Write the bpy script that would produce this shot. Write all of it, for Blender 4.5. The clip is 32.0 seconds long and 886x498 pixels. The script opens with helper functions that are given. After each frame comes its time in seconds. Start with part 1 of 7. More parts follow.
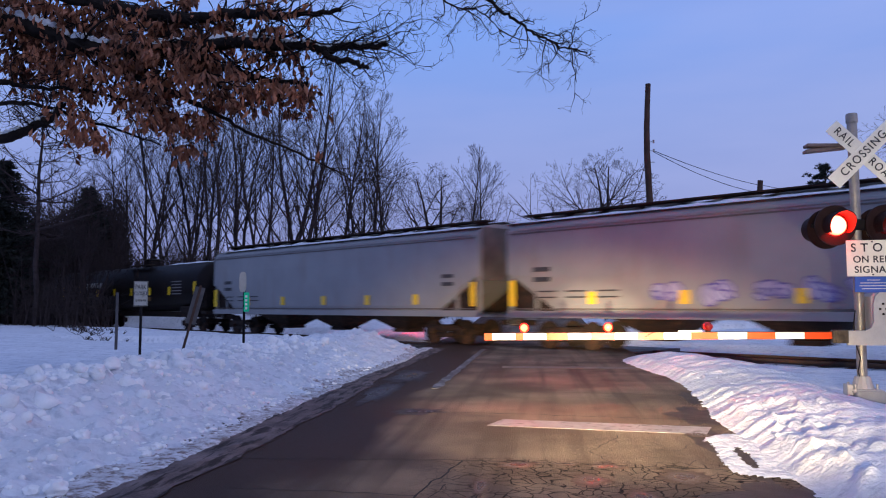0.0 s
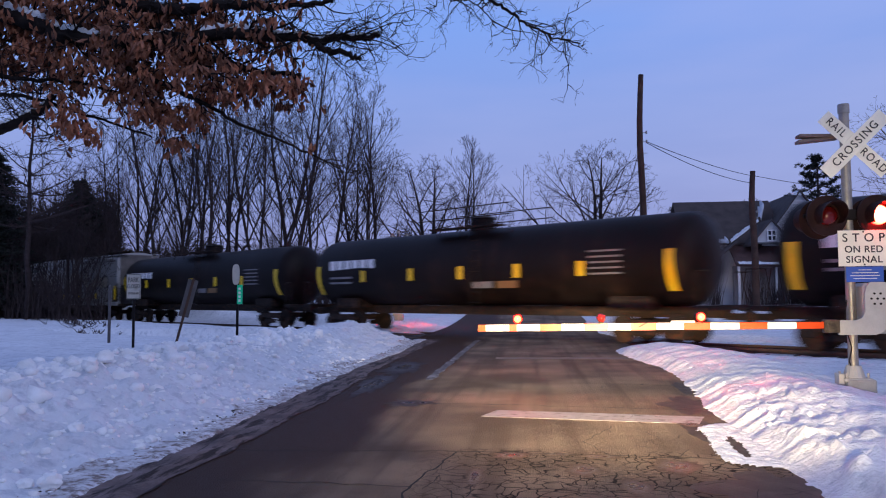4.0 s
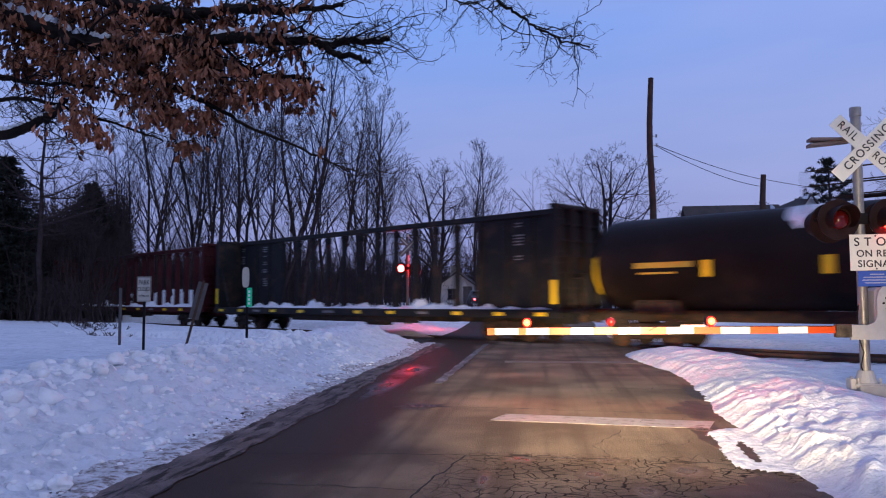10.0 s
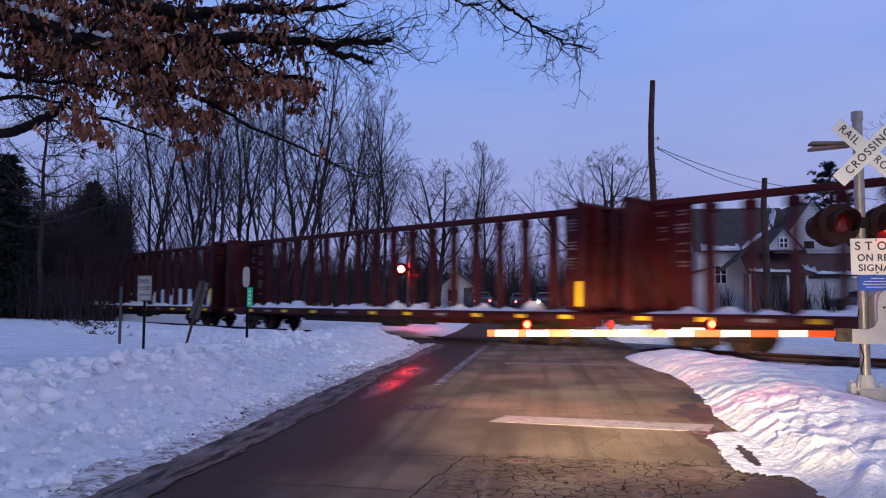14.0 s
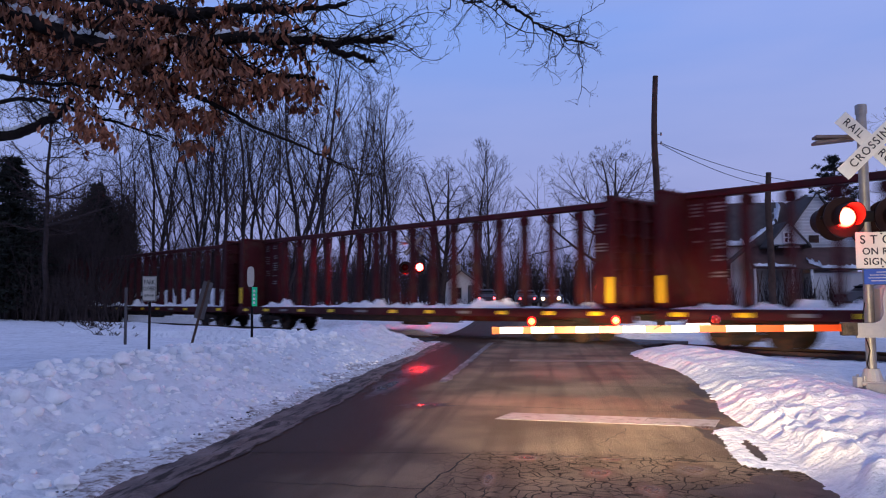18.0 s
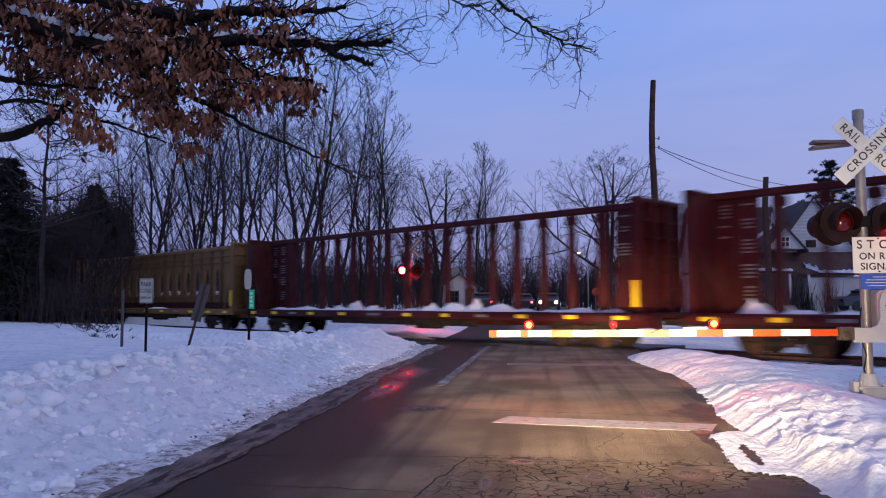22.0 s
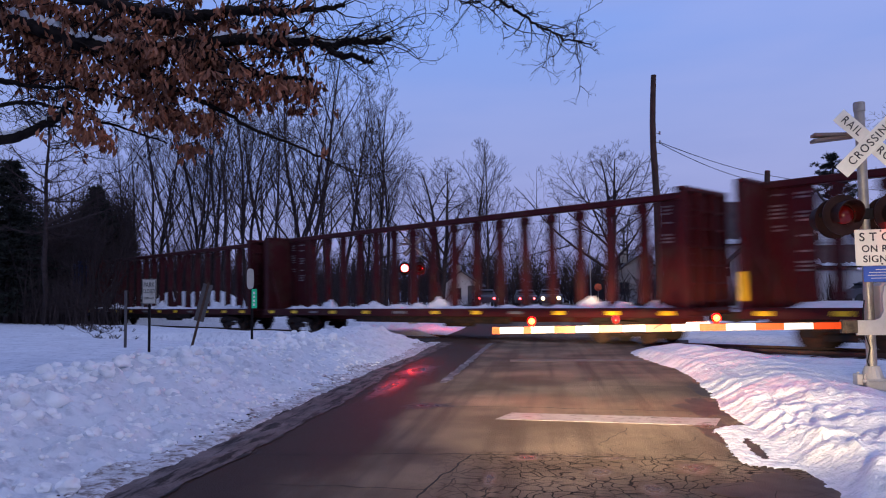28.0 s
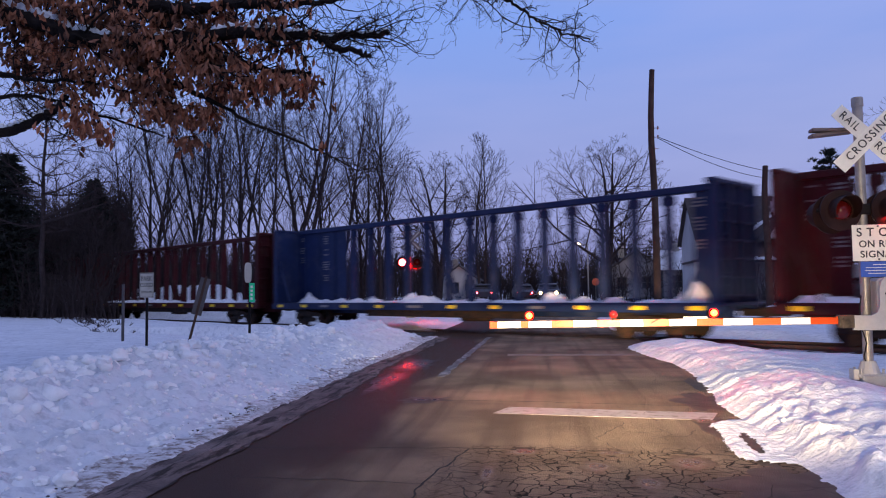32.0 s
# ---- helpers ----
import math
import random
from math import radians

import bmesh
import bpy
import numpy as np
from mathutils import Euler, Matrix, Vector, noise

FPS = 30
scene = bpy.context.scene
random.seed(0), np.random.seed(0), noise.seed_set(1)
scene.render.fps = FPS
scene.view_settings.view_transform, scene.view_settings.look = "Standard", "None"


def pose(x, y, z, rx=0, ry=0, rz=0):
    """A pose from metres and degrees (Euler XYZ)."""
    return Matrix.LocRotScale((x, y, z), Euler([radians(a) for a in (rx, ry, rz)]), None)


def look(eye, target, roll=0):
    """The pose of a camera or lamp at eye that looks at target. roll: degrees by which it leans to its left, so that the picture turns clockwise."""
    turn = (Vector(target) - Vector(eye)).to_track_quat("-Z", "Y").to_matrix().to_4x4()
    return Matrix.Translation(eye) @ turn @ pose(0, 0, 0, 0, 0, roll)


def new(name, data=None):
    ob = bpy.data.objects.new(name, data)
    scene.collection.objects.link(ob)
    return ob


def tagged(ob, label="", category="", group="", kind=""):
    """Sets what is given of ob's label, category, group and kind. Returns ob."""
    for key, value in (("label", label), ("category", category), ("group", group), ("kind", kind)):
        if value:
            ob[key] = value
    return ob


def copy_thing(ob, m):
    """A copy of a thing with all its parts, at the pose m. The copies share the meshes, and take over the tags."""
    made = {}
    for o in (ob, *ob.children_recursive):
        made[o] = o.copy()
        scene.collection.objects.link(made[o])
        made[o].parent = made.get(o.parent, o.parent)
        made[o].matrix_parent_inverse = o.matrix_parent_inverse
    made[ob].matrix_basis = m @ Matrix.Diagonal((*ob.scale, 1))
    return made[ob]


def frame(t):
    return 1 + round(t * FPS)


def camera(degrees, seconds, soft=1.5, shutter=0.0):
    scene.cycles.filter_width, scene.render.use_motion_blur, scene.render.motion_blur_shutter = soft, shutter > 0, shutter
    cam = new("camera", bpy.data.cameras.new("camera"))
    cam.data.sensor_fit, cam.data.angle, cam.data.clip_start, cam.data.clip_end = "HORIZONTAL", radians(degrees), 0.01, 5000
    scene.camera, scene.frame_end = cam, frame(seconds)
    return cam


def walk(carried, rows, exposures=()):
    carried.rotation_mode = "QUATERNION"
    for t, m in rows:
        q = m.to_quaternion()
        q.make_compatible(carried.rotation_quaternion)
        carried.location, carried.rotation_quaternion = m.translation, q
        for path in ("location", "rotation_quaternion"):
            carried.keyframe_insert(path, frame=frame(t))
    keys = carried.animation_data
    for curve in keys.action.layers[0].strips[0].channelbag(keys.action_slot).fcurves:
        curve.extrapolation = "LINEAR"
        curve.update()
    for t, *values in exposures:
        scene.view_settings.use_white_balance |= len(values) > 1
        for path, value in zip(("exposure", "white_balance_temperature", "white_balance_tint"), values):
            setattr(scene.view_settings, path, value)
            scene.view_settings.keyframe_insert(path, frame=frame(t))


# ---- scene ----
cam = camera(60.0, 32.0, soft=1.1, shutter=0.8)
EYE = (0.0, 0.0, 1.5)


def aim(yaw, pitch, lean):
    """The hand-held camera: it stays in one seat and turns a little."""
    return pose(*EYE, 90 + pitch, 0, yaw) @ pose(0, 0, 0, 0, 0, -lean)


walk(cam, [
    (0, aim(7.104, 4.180, 0.132)),
    (0.5, aim(7.104, 4.087, 0.110)),
    (1, aim(7.004, 4.010, 0.234)),
    (1.5, aim(7.041, 3.863, 0.327)),
    (2, aim(6.999, 3.707, 0.284)),
    (2.5, aim(6.819, 3.624, 0.253)),
    (3, aim(6.690, 3.558, 0.339)),
    (3.5, aim(6.570, 3.517, 0.375)),
    (5.5, aim(6.851, 3.739, 0.431)),
    (6, aim(6.796, 3.732, 0.404)),
    (6.5, aim(6.768, 3.690, 0.343)),
    (7, aim(6.734, 3.610, 0.284)),
    (7.5, aim(6.694, 3.718, 0.156)),
    (8, aim(6.667, 3.976, 0.163)),
    (8.5, aim(6.802, 4.131, 0.219)),
    (9, aim(6.998, 4.035, 0.293)),
    (9.5, aim(7.116, 3.866, 0.265)),
    (10, aim(7.302, 3.804, 0.228)),
    (10.5, aim(7.346, 3.812, 0.181)),
    (11, aim(7.222, 3.847, 0.191)),
    (11.5, aim(7.228, 3.875, 0.105)),
    (12, aim(7.310, 3.847, -0.011)),
    (12.5, aim(7.336, 3.864, 0.037)),
    (13, aim(7.384, 3.918, 0.001)),
    (13.5, aim(7.368, 3.924, -0.093)),
    (14, aim(7.353, 3.888, -0.186)),
    (14.5, aim(7.407, 3.844, -0.203)),
    (16.5, aim(7.339, 4.191, -0.232)),
    (17, aim(7.250, 4.409, -0.089)),
    (17.5, aim(7.412, 4.183, 0.363)),
    (18, aim(7.644, 3.724, 0.361)),
    (18.5, aim(7.615, 3.566, 0.293)),
    (19, aim(7.507, 3.519, 0.279)),
    (19.5, aim(7.398, 3.599, 0.135)),
    (20, aim(7.341, 3.768, 0.142)),
    (20.5, aim(7.343, 3.804, 0.333)),
    (21, aim(7.403, 3.834, 0.310)),
    (21.5, aim(7.460, 3.906, 0.210)),
    (22, aim(7.461, 3.964, 0.147)),
    (22.5, aim(7.465, 3.972, 0.185)),
    (23, aim(7.510, 3.854, 0.234)),
    (23.5, aim(7.522, 3.746, 0.307)),
    (24, aim(7.543, 3.686, 0.336)),
    (24.5, aim(7.563, 3.682, 0.271)),
    (25, aim(7.608, 3.854, 0.228)),
    (25.5, aim(7.538, 4.058, 0.249)),
    (27.5, aim(7.591, 3.703, 0.711)),
    (28, aim(7.606, 3.766, 0.786)),
    (28.5, aim(7.507, 3.856, 0.804)),
    (29, aim(7.357, 3.820, 0.858)),
    (29.5, aim(7.379, 3.730, 0.792)),
    (30, aim(7.536, 3.653, 0.706)),
    (30.5, aim(7.595, 3.528, 0.693)),
    (31, aim(7.563, 3.474, 0.764)),
    (31.5, aim(7.507, 3.450, 0.838)),
    (32, aim(7.447, 3.341, 0.671))
], exposures=((0.0, 0.0, 6560, 11), (8.0, 0.0, 6560, 11), (11.0, 0.0, 6680, 13), (32.0, 0.0, 6780, 15)))

# ---- light: a dusk sky, a last soft glow, and the headlights of the waiting car ----
world = bpy.data.worlds.new("dusk")
scene.world = world
world.use_nodes = True
wn, wl = world.node_tree.nodes, world.node_tree.links
wn.clear()
wout, wbg = wn.new("ShaderNodeOutputWorld"), wn.new("ShaderNodeBackground")
wco, wsep = wn.new("ShaderNodeTexCoord"), wn.new("ShaderNodeSeparateXYZ")
wl.new(wco.outputs["Generated"], wsep.inputs[0])
wramp = wn.new("ShaderNodeValToRGB")
wramp.color_ramp.elements[0].position, wramp.color_ramp.elements[0].color = 0.0, (0.185, 0.235, 0.55, 1)
wramp.color_ramp.elements[1].position, wramp.color_ramp.elements[1].color = 1.0, (0.20, 0.26, 0.46, 1)
for at, col in ((0.12, (0.20, 0.265, 0.62, 1)), (0.22, (0.22, 0.33, 0.745, 1)), (0.34, (0.185, 0.355, 0.88, 1)), (0.5, (0.15, 0.26, 0.68, 1))):
    e = wramp.color_ramp.elements.new(at)
    e.color = col
wl.new(wsep.outputs["Z"], wramp.inputs[0])
# the afterglow: the sky warms towards the east side of the road
wglow = wn.new("ShaderNodeMapRange")
wglow.inputs["From Min"].default_value, wglow.inputs["From Max"].default_value = -0.35, 0.75
wl.new(wsep.outputs["X"], wglow.inputs["Value"])
wmix = wn.new("ShaderNodeMix")
wmix.data_type = "RGBA"
wmix.inputs["B"].default_value = (0.27, 0.325, 0.68, 1)
wsc = wn.new("ShaderNodeMath")
wsc.operation = "MULTIPLY"
wsc.inputs[1].default_value = 0.45
wl.new(wglow.outputs[0], wsc.inputs[0])
wl.new(wsc.outputs[0], wmix.inputs["Factor"])
wl.new(wramp.outputs[0], wmix.inputs["A"])
# thin veils of cloud
wmap, wnoise, wcr = wn.new("ShaderNodeMapping"), wn.new("ShaderNodeTexNoise"), wn.new("ShaderNodeMapRange")
wmap.inputs["Scale"].default_value = (1.4, 1.4, 7.0)
wl.new(wco.outputs["Generated"], wmap.inputs[0])
wl.new(wmap.outputs[0], wnoise.inputs["Vector"])
wnoise.inputs["Scale"].default_value, wnoise.inputs["Detail"].default_value = 1.6, 4.0
wcr.inputs["From Min"].default_value, wcr.inputs["From Max"].default_value = 0.4, 0.75
wcr.inputs["To Max"].default_value = 0.45
wl.new(wnoise.outputs[0], wcr.inputs["Value"])
wcl = wn.new("ShaderNodeMix")
wcl.data_type = "RGBA"
wcl.inputs["B"].default_value = (0.36, 0.42, 0.80, 1)
wl.new(wcr.outputs[0], wcl.inputs["Factor"])
wl.new(wmix.outputs["Result"], wcl.inputs["A"])
# the clear sky behind it
wsky, wadd = wn.new("ShaderNodeTexSky"), wn.new("ShaderNodeMix")
wsky.sky_type, wsky.sun_disc = "NISHITA", False
wsky.sun_elevation, wsky.sun_rotation = radians(1.0), radians(75)
wadd.data_type, wadd.blend_type = "RGBA", "ADD"
wadd.inputs["Factor"].default_value = 0.05
wl.new(wcl.outputs["Result"], wadd.inputs["A"])
wl.new(wsky.outputs[0], wadd.inputs["B"])
wl.new(wadd.outputs["Result"], wbg.inputs["Color"])
wbg.inputs["Strength"].default_value = 1.0
wl.new(wbg.outputs[0], wout.inputs[0])

glow = new("afterglow", bpy.data.lights.new("afterglow", "SUN"))
glow.data.energy, glow.data.angle, glow.data.color = 0.52, radians(22), (0.80, 0.84, 1.0)
glow.matrix_world = look((16, -4, 15), (0, 14, 0))

for hx, aim_x in ((0.1, 0.85), (1.25, 1.42)):
    lamp = new("headlight_beam", bpy.data.lights.new("headlight_beam", "SPOT"))
    lamp.data.energy, lamp.data.color = 17500, (1.0, 0.76, 0.43)
    lamp.data.spot_size, lamp.data.spot_blend, lamp.data.shadow_soft_size = radians(39), 1.0, 0.09
    # dipped: a flat, wide beam that stays low
    lamp.matrix_world = look((hx, 1.5, 0.92), (hx + 0.10, 10.5, 0.58)) @ Matrix.Diagonal((1.0, 0.47, 1.0, 1.0))
    # the wide foreground light at the car's feet
    wide = new("headlight_foreground", bpy.data.lights.new("headlight_foreground", "SPOT"))
    wide.data.energy, wide.data.color = 950, (1.0, 0.74, 0.42)
    wide.data.spot_size, wide.data.spot_blend, wide.data.shadow_soft_size = radians(58), 1.0, 0.09
    wide.matrix_world = look((hx, 1.5, 0.92), (hx - 0.5, 7.6, 0.0)) @ Matrix.Diagonal((1.0, 0.24, 1.0, 1.0))
    # and a narrow bright core, added to make the reflective boom glare
    core = new("headlight_core", bpy.data.lights.new("headlight_core", "SPOT"))
    core.data.energy, core.data.color = 17000, (1.0, 0.80, 0.50)
    core.data.spot_size, core.data.spot_blend, core.data.shadow_soft_size = radians(9), 1.0, 0.07
    core.matrix_world = look((hx, 1.5, 0.90), (aim_x, 11.7, 0.96)) @ Matrix.Diagonal((1.0, 0.75, 1.0, 1.0))

# the beam's stray light to the kerb side, which shows the signs
spill = new("headlight_spill", bpy.data.lights.new("headlight_spill", "SPOT"))
spill.data.energy, spill.data.color = 2600, (1.0, 0.80, 0.50)
spill.data.spot_size, spill.data.spot_blend, spill.data.shadow_soft_size = radians(30), 1.0, 0.09
spill.matrix_world = look((1.25, 1.5, 0.92), (4.9, 12.0, 1.95))

# ---- materials ----
def material(name, color, rough=0.7, metal=0.0, vary=0.25, scale=3.0, fine=60.0, bump=0.15, dist=0.02, spec=0.5, tint=None, glow=None, power=0.0):
    """A surface with two scales of variation: broad stains and fine grain."""
    m = bpy.data.materials.new(name)
    m.use_nodes = True
    nt = m.node_tree
    b = nt.nodes["Principled BSDF"]
    b.inputs["Roughness"].default_value, b.inputs["Metallic"].default_value = rough, metal
    b.inputs["Specular IOR Level"].default_value = spec
    co = nt.nodes.new("ShaderNodeTexCoord")
    big, small = nt.nodes.new("ShaderNodeTexNoise"), nt.nodes.new("ShaderNodeTexNoise")
    for n, s, d in ((big, scale, 5.0), (small, fine, 3.0)):
        n.inputs["Scale"].default_value, n.inputs["Detail"].default_value = s, d
        nt.links.new(co.outputs["Object"], n.inputs["Vector"])
    rnd = nt.nodes.new("ShaderNodeObjectInfo")
    mix = nt.nodes.new("ShaderNodeMix")
    mix.data_type = "RGBA"
    dark = tint or tuple(c * (1 - vary) for c in color)
    lite = tuple(min(1, c * (1 + vary * 0.6)) for c in color)
    mix.inputs["A"].default_value, mix.inputs["B"].default_value = (*dark, 1), (*lite, 1)
    mr = nt.nodes.new("ShaderNodeMapRange")
    mr.inputs["From Min"].default_value, mr.inputs["From Max"].default_value = 0.3, 0.7
    add = nt.nodes.new("ShaderNodeMath")
    add.operation = "MULTIPLY_ADD"
    add.inputs[1].default_value = 0.35
    nt.links.new(small.outputs[0], add.inputs[0])
    sub = nt.nodes.new("ShaderNodeMath")
    sub.operation = "MULTIPLY_ADD"
    sub.inputs[1].default_value, sub.inputs[2].default_value = 0.12, -0.23
    nt.links.new(rnd.outputs["Random"], sub.inputs[0])
    nt.links.new(sub.outputs[0], add.inputs[2])
    tot = nt.nodes.new("ShaderNodeMath")
    nt.links.new(big.outputs[0], tot.inputs[0])
    nt.links.new(add.outputs[0], tot.inputs[1])
    nt.links.new(tot.outputs[0], mr.inputs["Value"])
    nt.links.new(mr.outputs[0], mix.inputs["Factor"])
    nt.links.new(mix.outputs["Result"], b.inputs["Base Color"])
    if bump:
        bp = nt.nodes.new("ShaderNodeBump")
        bp.inputs["Strength"].default_value, bp.inputs["Distance"].default_value = bump, dist
        nt.links.new(small.outputs[0], bp.inputs["Height"])
        nt.links.new(bp.outputs[0], b.inputs["Normal"])
    if glow:
        b.inputs["Emission Color"].default_value, b.inputs["Emission Strength"].default_value = (*glow, 1), power
    return m


def layered(m, color, scale, low, high, rough=None, stretch=(1, 1, 1)):
    """Lays patches of a second colour (rust, dirt, wet) with a shape of their own over a material."""
    nt = m.node_tree
    b = nt.nodes["Principled BSDF"]
    src = b.inputs["Base Color"].links[0].from_socket
    co, mp, n = nt.nodes.new("ShaderNodeTexCoord"), nt.nodes.new("ShaderNodeMapping"), nt.nodes.new("ShaderNodeTexNoise")
    mp.inputs["Scale"].default_value = stretch
    n.inputs["Scale"].default_value, n.inputs["Detail"].default_value, n.inputs["Roughness"].default_value = scale, 8.0, 0.65
    nt.links.new(co.outputs["Object"], mp.inputs[0])
    nt.links.new(mp.outputs[0], n.inputs["Vector"])
    r = nt.nodes.new("ShaderNodeMapRange")
    r.inputs["From Min"].default_value, r.inputs["From Max"].default_value = low, high
    nt.links.new(n.outputs[0], r.inputs["Value"])
    x = nt.nodes.new("ShaderNodeMix")
    x.data_type = "RGBA"
    x.inputs["B"].default_value = (*color, 1)
    nt.links.new(r.outputs[0], x.inputs["Factor"])
    nt.links.new(src, x.inputs["A"])
    nt.links.new(x.outputs["Result"], b.inputs["Base Color"])
    if rough is not None:
        rr = nt.nodes.new("ShaderNodeMapRange")
        rr.inputs["To Min"].default_value, rr.inputs["To Max"].default_value = b.inputs["Roughness"].default_value, rough
        nt.links.new(r.outputs[0], rr.inputs["Value"])
        nt.links.new(rr.outputs[0], b.inputs["Roughness"])
    return m


SNOW = layered(material("snow", (0.72, 0.75, 0.80), 0.75, vary=0.12, scale=1.2, fine=17, bump=0.7, dist=0.04), (0.56, 0.58, 0.63), 3.0, 0.57, 0.77)
layered(SNOW, (0.46, 0.50, 0.57), 6.0, 0.50, 0.70)
CLOD = material("white_clod_snow", (0.90, 0.91, 0.92), 0.8, vary=0.10, scale=5, fine=35, bump=0.5, dist=0.012)
DIRTY = layered(material("dirty_snow", (0.20, 0.150, 0.140), 0.75, vary=0.5, scale=2, fine=45, bump=0.9, spec=0.15), (0.040, 0.029, 0.025), 2.4, 0.50, 0.58, stretch=(3.6, 0.5, 1))
ASPHALT = material("asphalt", (0.235, 0.178, 0.130), 0.8, vary=0.5, scale=0.6, fine=70, bump=0.9, tint=(0.115, 0.086, 0.066))
CRUST = layered(material("gritty_snow", (0.62, 0.62, 0.64), 0.8, vary=0.35, scale=4, fine=30, bump=0.7, dist=0.02), (0.20, 0.155, 0.135), 12.0, 0.47, 0.60)
OLDBLADE = material("old_blade", (0.17, 0.135, 0.135), 0.8, vary=0.3, scale=6)
LIMBSNOW = material("limb_snow", (0.86, 0.88, 0.91), 0.8, vary=0.06, scale=5, fine=40, bump=0.15, dist=0.01)


def age_road(m):
    """Tyre streaks along the road and a crazed patch of cracks short of the stop line."""
    nt = m.node_tree
    b = nt.nodes["Principled BSDF"]
    src = b.inputs["Base Color"].links[0].from_socket
    co, mp, n = nt.nodes.new("ShaderNodeTexCoord"), nt.nodes.new("ShaderNodeMapping"), nt.nodes.new("ShaderNodeTexNoise")
    mp.inputs["Scale"].default_value = (2.6, 0.09, 1)
    n.inputs["Scale"].default_value, n.inputs["Detail"].default_value = 1.0, 5.0
    nt.links.new(co.outputs["Object"], mp.inputs[0])
    nt.links.new(mp.outputs[0], n.inputs["Vector"])
    rg = nt.nodes.new("ShaderNodeMapRange")
    rg.inputs["From Min"].default_value, rg.inputs["From Max"].default_value = 0.47, 0.66
    rg.inputs["To Max"].default_value = 0.70
    nt.links.new(n.outputs[0], rg.inputs["Value"])
    x = nt.nodes.new("ShaderNodeMix")
    x.data_type = "RGBA"
    x.inputs["B"].default_value = (0.085, 0.064, 0.050, 1)
    nt.links.new(rg.outputs[0], x.inputs["Factor"])
    nt.links.new(src, x.inputs["A"])
    warp = nt.nodes.new("ShaderNodeTexNoise")
    warp.inputs["Scale"].default_value = 1.8
    nt.links.new(co.outputs["Object"], warp.inputs["Vector"])
    add = nt.nodes.new("ShaderNodeVectorMath")
    add.operation = "MULTIPLY_ADD"
    add.inputs[1].default_value = (0.5, 0.5, 0.0)
    nt.links.new(warp.outputs["Color"], add.inputs[0])
    nt.links.new(co.outputs["Object"], add.inputs[2])
    vo = nt.nodes.new("ShaderNodeTexVoronoi")
    vo.feature = "DISTANCE_TO_EDGE"
    vo.inputs["Scale"].default_value = 7.5
    nt.links.new(add.outputs[0], vo.inputs["Vector"])
    line = nt.nodes.new("ShaderNodeMapRange")
    line.inputs["From Min"].default_value, line.inputs["From Max"].default_value = 0.018, 0.066
    line.inputs["To Min"].default_value, line.inputs["To Max"].default_value = 1.0, 0.0
    nt.links.new(vo.outputs["Distance"], line.inputs["Value"])
    sep = nt.nodes.new("ShaderNodeSeparateXYZ")
    nt.links.new(co.outputs["Object"], sep.inputs[0])
    near_ = nt.nodes.new("ShaderNodeMapRange")
    near_.inputs["From Min"].default_value, near_.inputs["From Max"].default_value = 7.75, 7.5
    nt.links.new(sep.outputs["Y"], near_.inputs["Value"])
    side = nt.nodes.new("ShaderNodeMapRange")
    side.inputs["From Min"].default_value, side.inputs["From Max"].default_value = -1.2, -0.3
    nt.links.new(sep.outputs["X"], side.inputs["Value"])
    patch = nt.nodes.new("ShaderNodeMapRange")
    patch.inputs["From Min"].default_value, patch.inputs["From Max"].default_value = 0.36, 0.46
    nt.links.new(warp.outputs[0], patch.inputs["Value"])
    k = line.outputs[0]
    for other in (near_, side, patch):
        mul = nt.nodes.new("ShaderNodeMath")
        mul.operation = "MULTIPLY"
        nt.links.new(k, mul.inputs[0])
        nt.links.new(other.outputs[0], mul.inputs[1])
        k = mul.outputs[0]
    y = nt.nodes.new("ShaderNodeMix")
    y.data_type = "RGBA"
    y.inputs["B"].default_value = (0.012, 0.010, 0.009, 1)
    nt.links.new(k, y.inputs["Factor"])
    nt.links.new(x.outputs["Result"], y.inputs["A"])
    # meltwater soaks the far lane from the bank inwards
    soak = nt.nodes.new("ShaderNodeMath")
    soak.operation = "MULTIPLY_ADD"
    soak.inputs[1].default_value = 2.2
    wn_ = nt.nodes.new("ShaderNodeTexNoise")
    wm = nt.nodes.new("ShaderNodeMapping")
    wm.inputs["Scale"].default_value = (1.0, 0.3, 1)
    wn_.inputs["Scale"].default_value, wn_.inputs["Detail"].default_value = 0.9, 6.0
    nt.links.new(co.outputs["Object"], wm.inputs[0])
    nt.links.new(wm.outputs[0], wn_.inputs["Vector"])
    nt.links.new(wn_.outputs[0], soak.inputs[0])
    nt.links.new(sep.outputs["X"], soak.inputs[2])
    wr = nt.nodes.new("ShaderNodeMapRange")
    wr.inputs["From Min"].default_value, wr.inputs["From Max"].default_value = -0.55, -1.00
    nt.links.new(soak.outputs[0], wr.inputs["Value"])
    z = nt.nodes.new("ShaderNodeMix")
    z.data_type = "RGBA"
    z.inputs["B"].default_value = (0.062, 0.036, 0.026, 1)
    nt.links.new(wr.outputs[0], z.inputs["Factor"])
    nt.links.new(y.outputs["Result"], z.inputs["A"])
    nt.links.new(z.outputs["Result"], b.inputs["Base Color"])
    ro = nt.nodes.new("ShaderNodeMapRange")
    ro.inputs["To Min"].default_value, ro.inputs["To Max"].default_value = 0.85, 0.6
    nt.links.new(wr.outputs[0], ro.inputs["Value"])
    nt.links.new(ro.outputs[0], b.inputs["Roughness"])
    b.inputs["Specular IOR Level"].default_value = 0.08
    return m


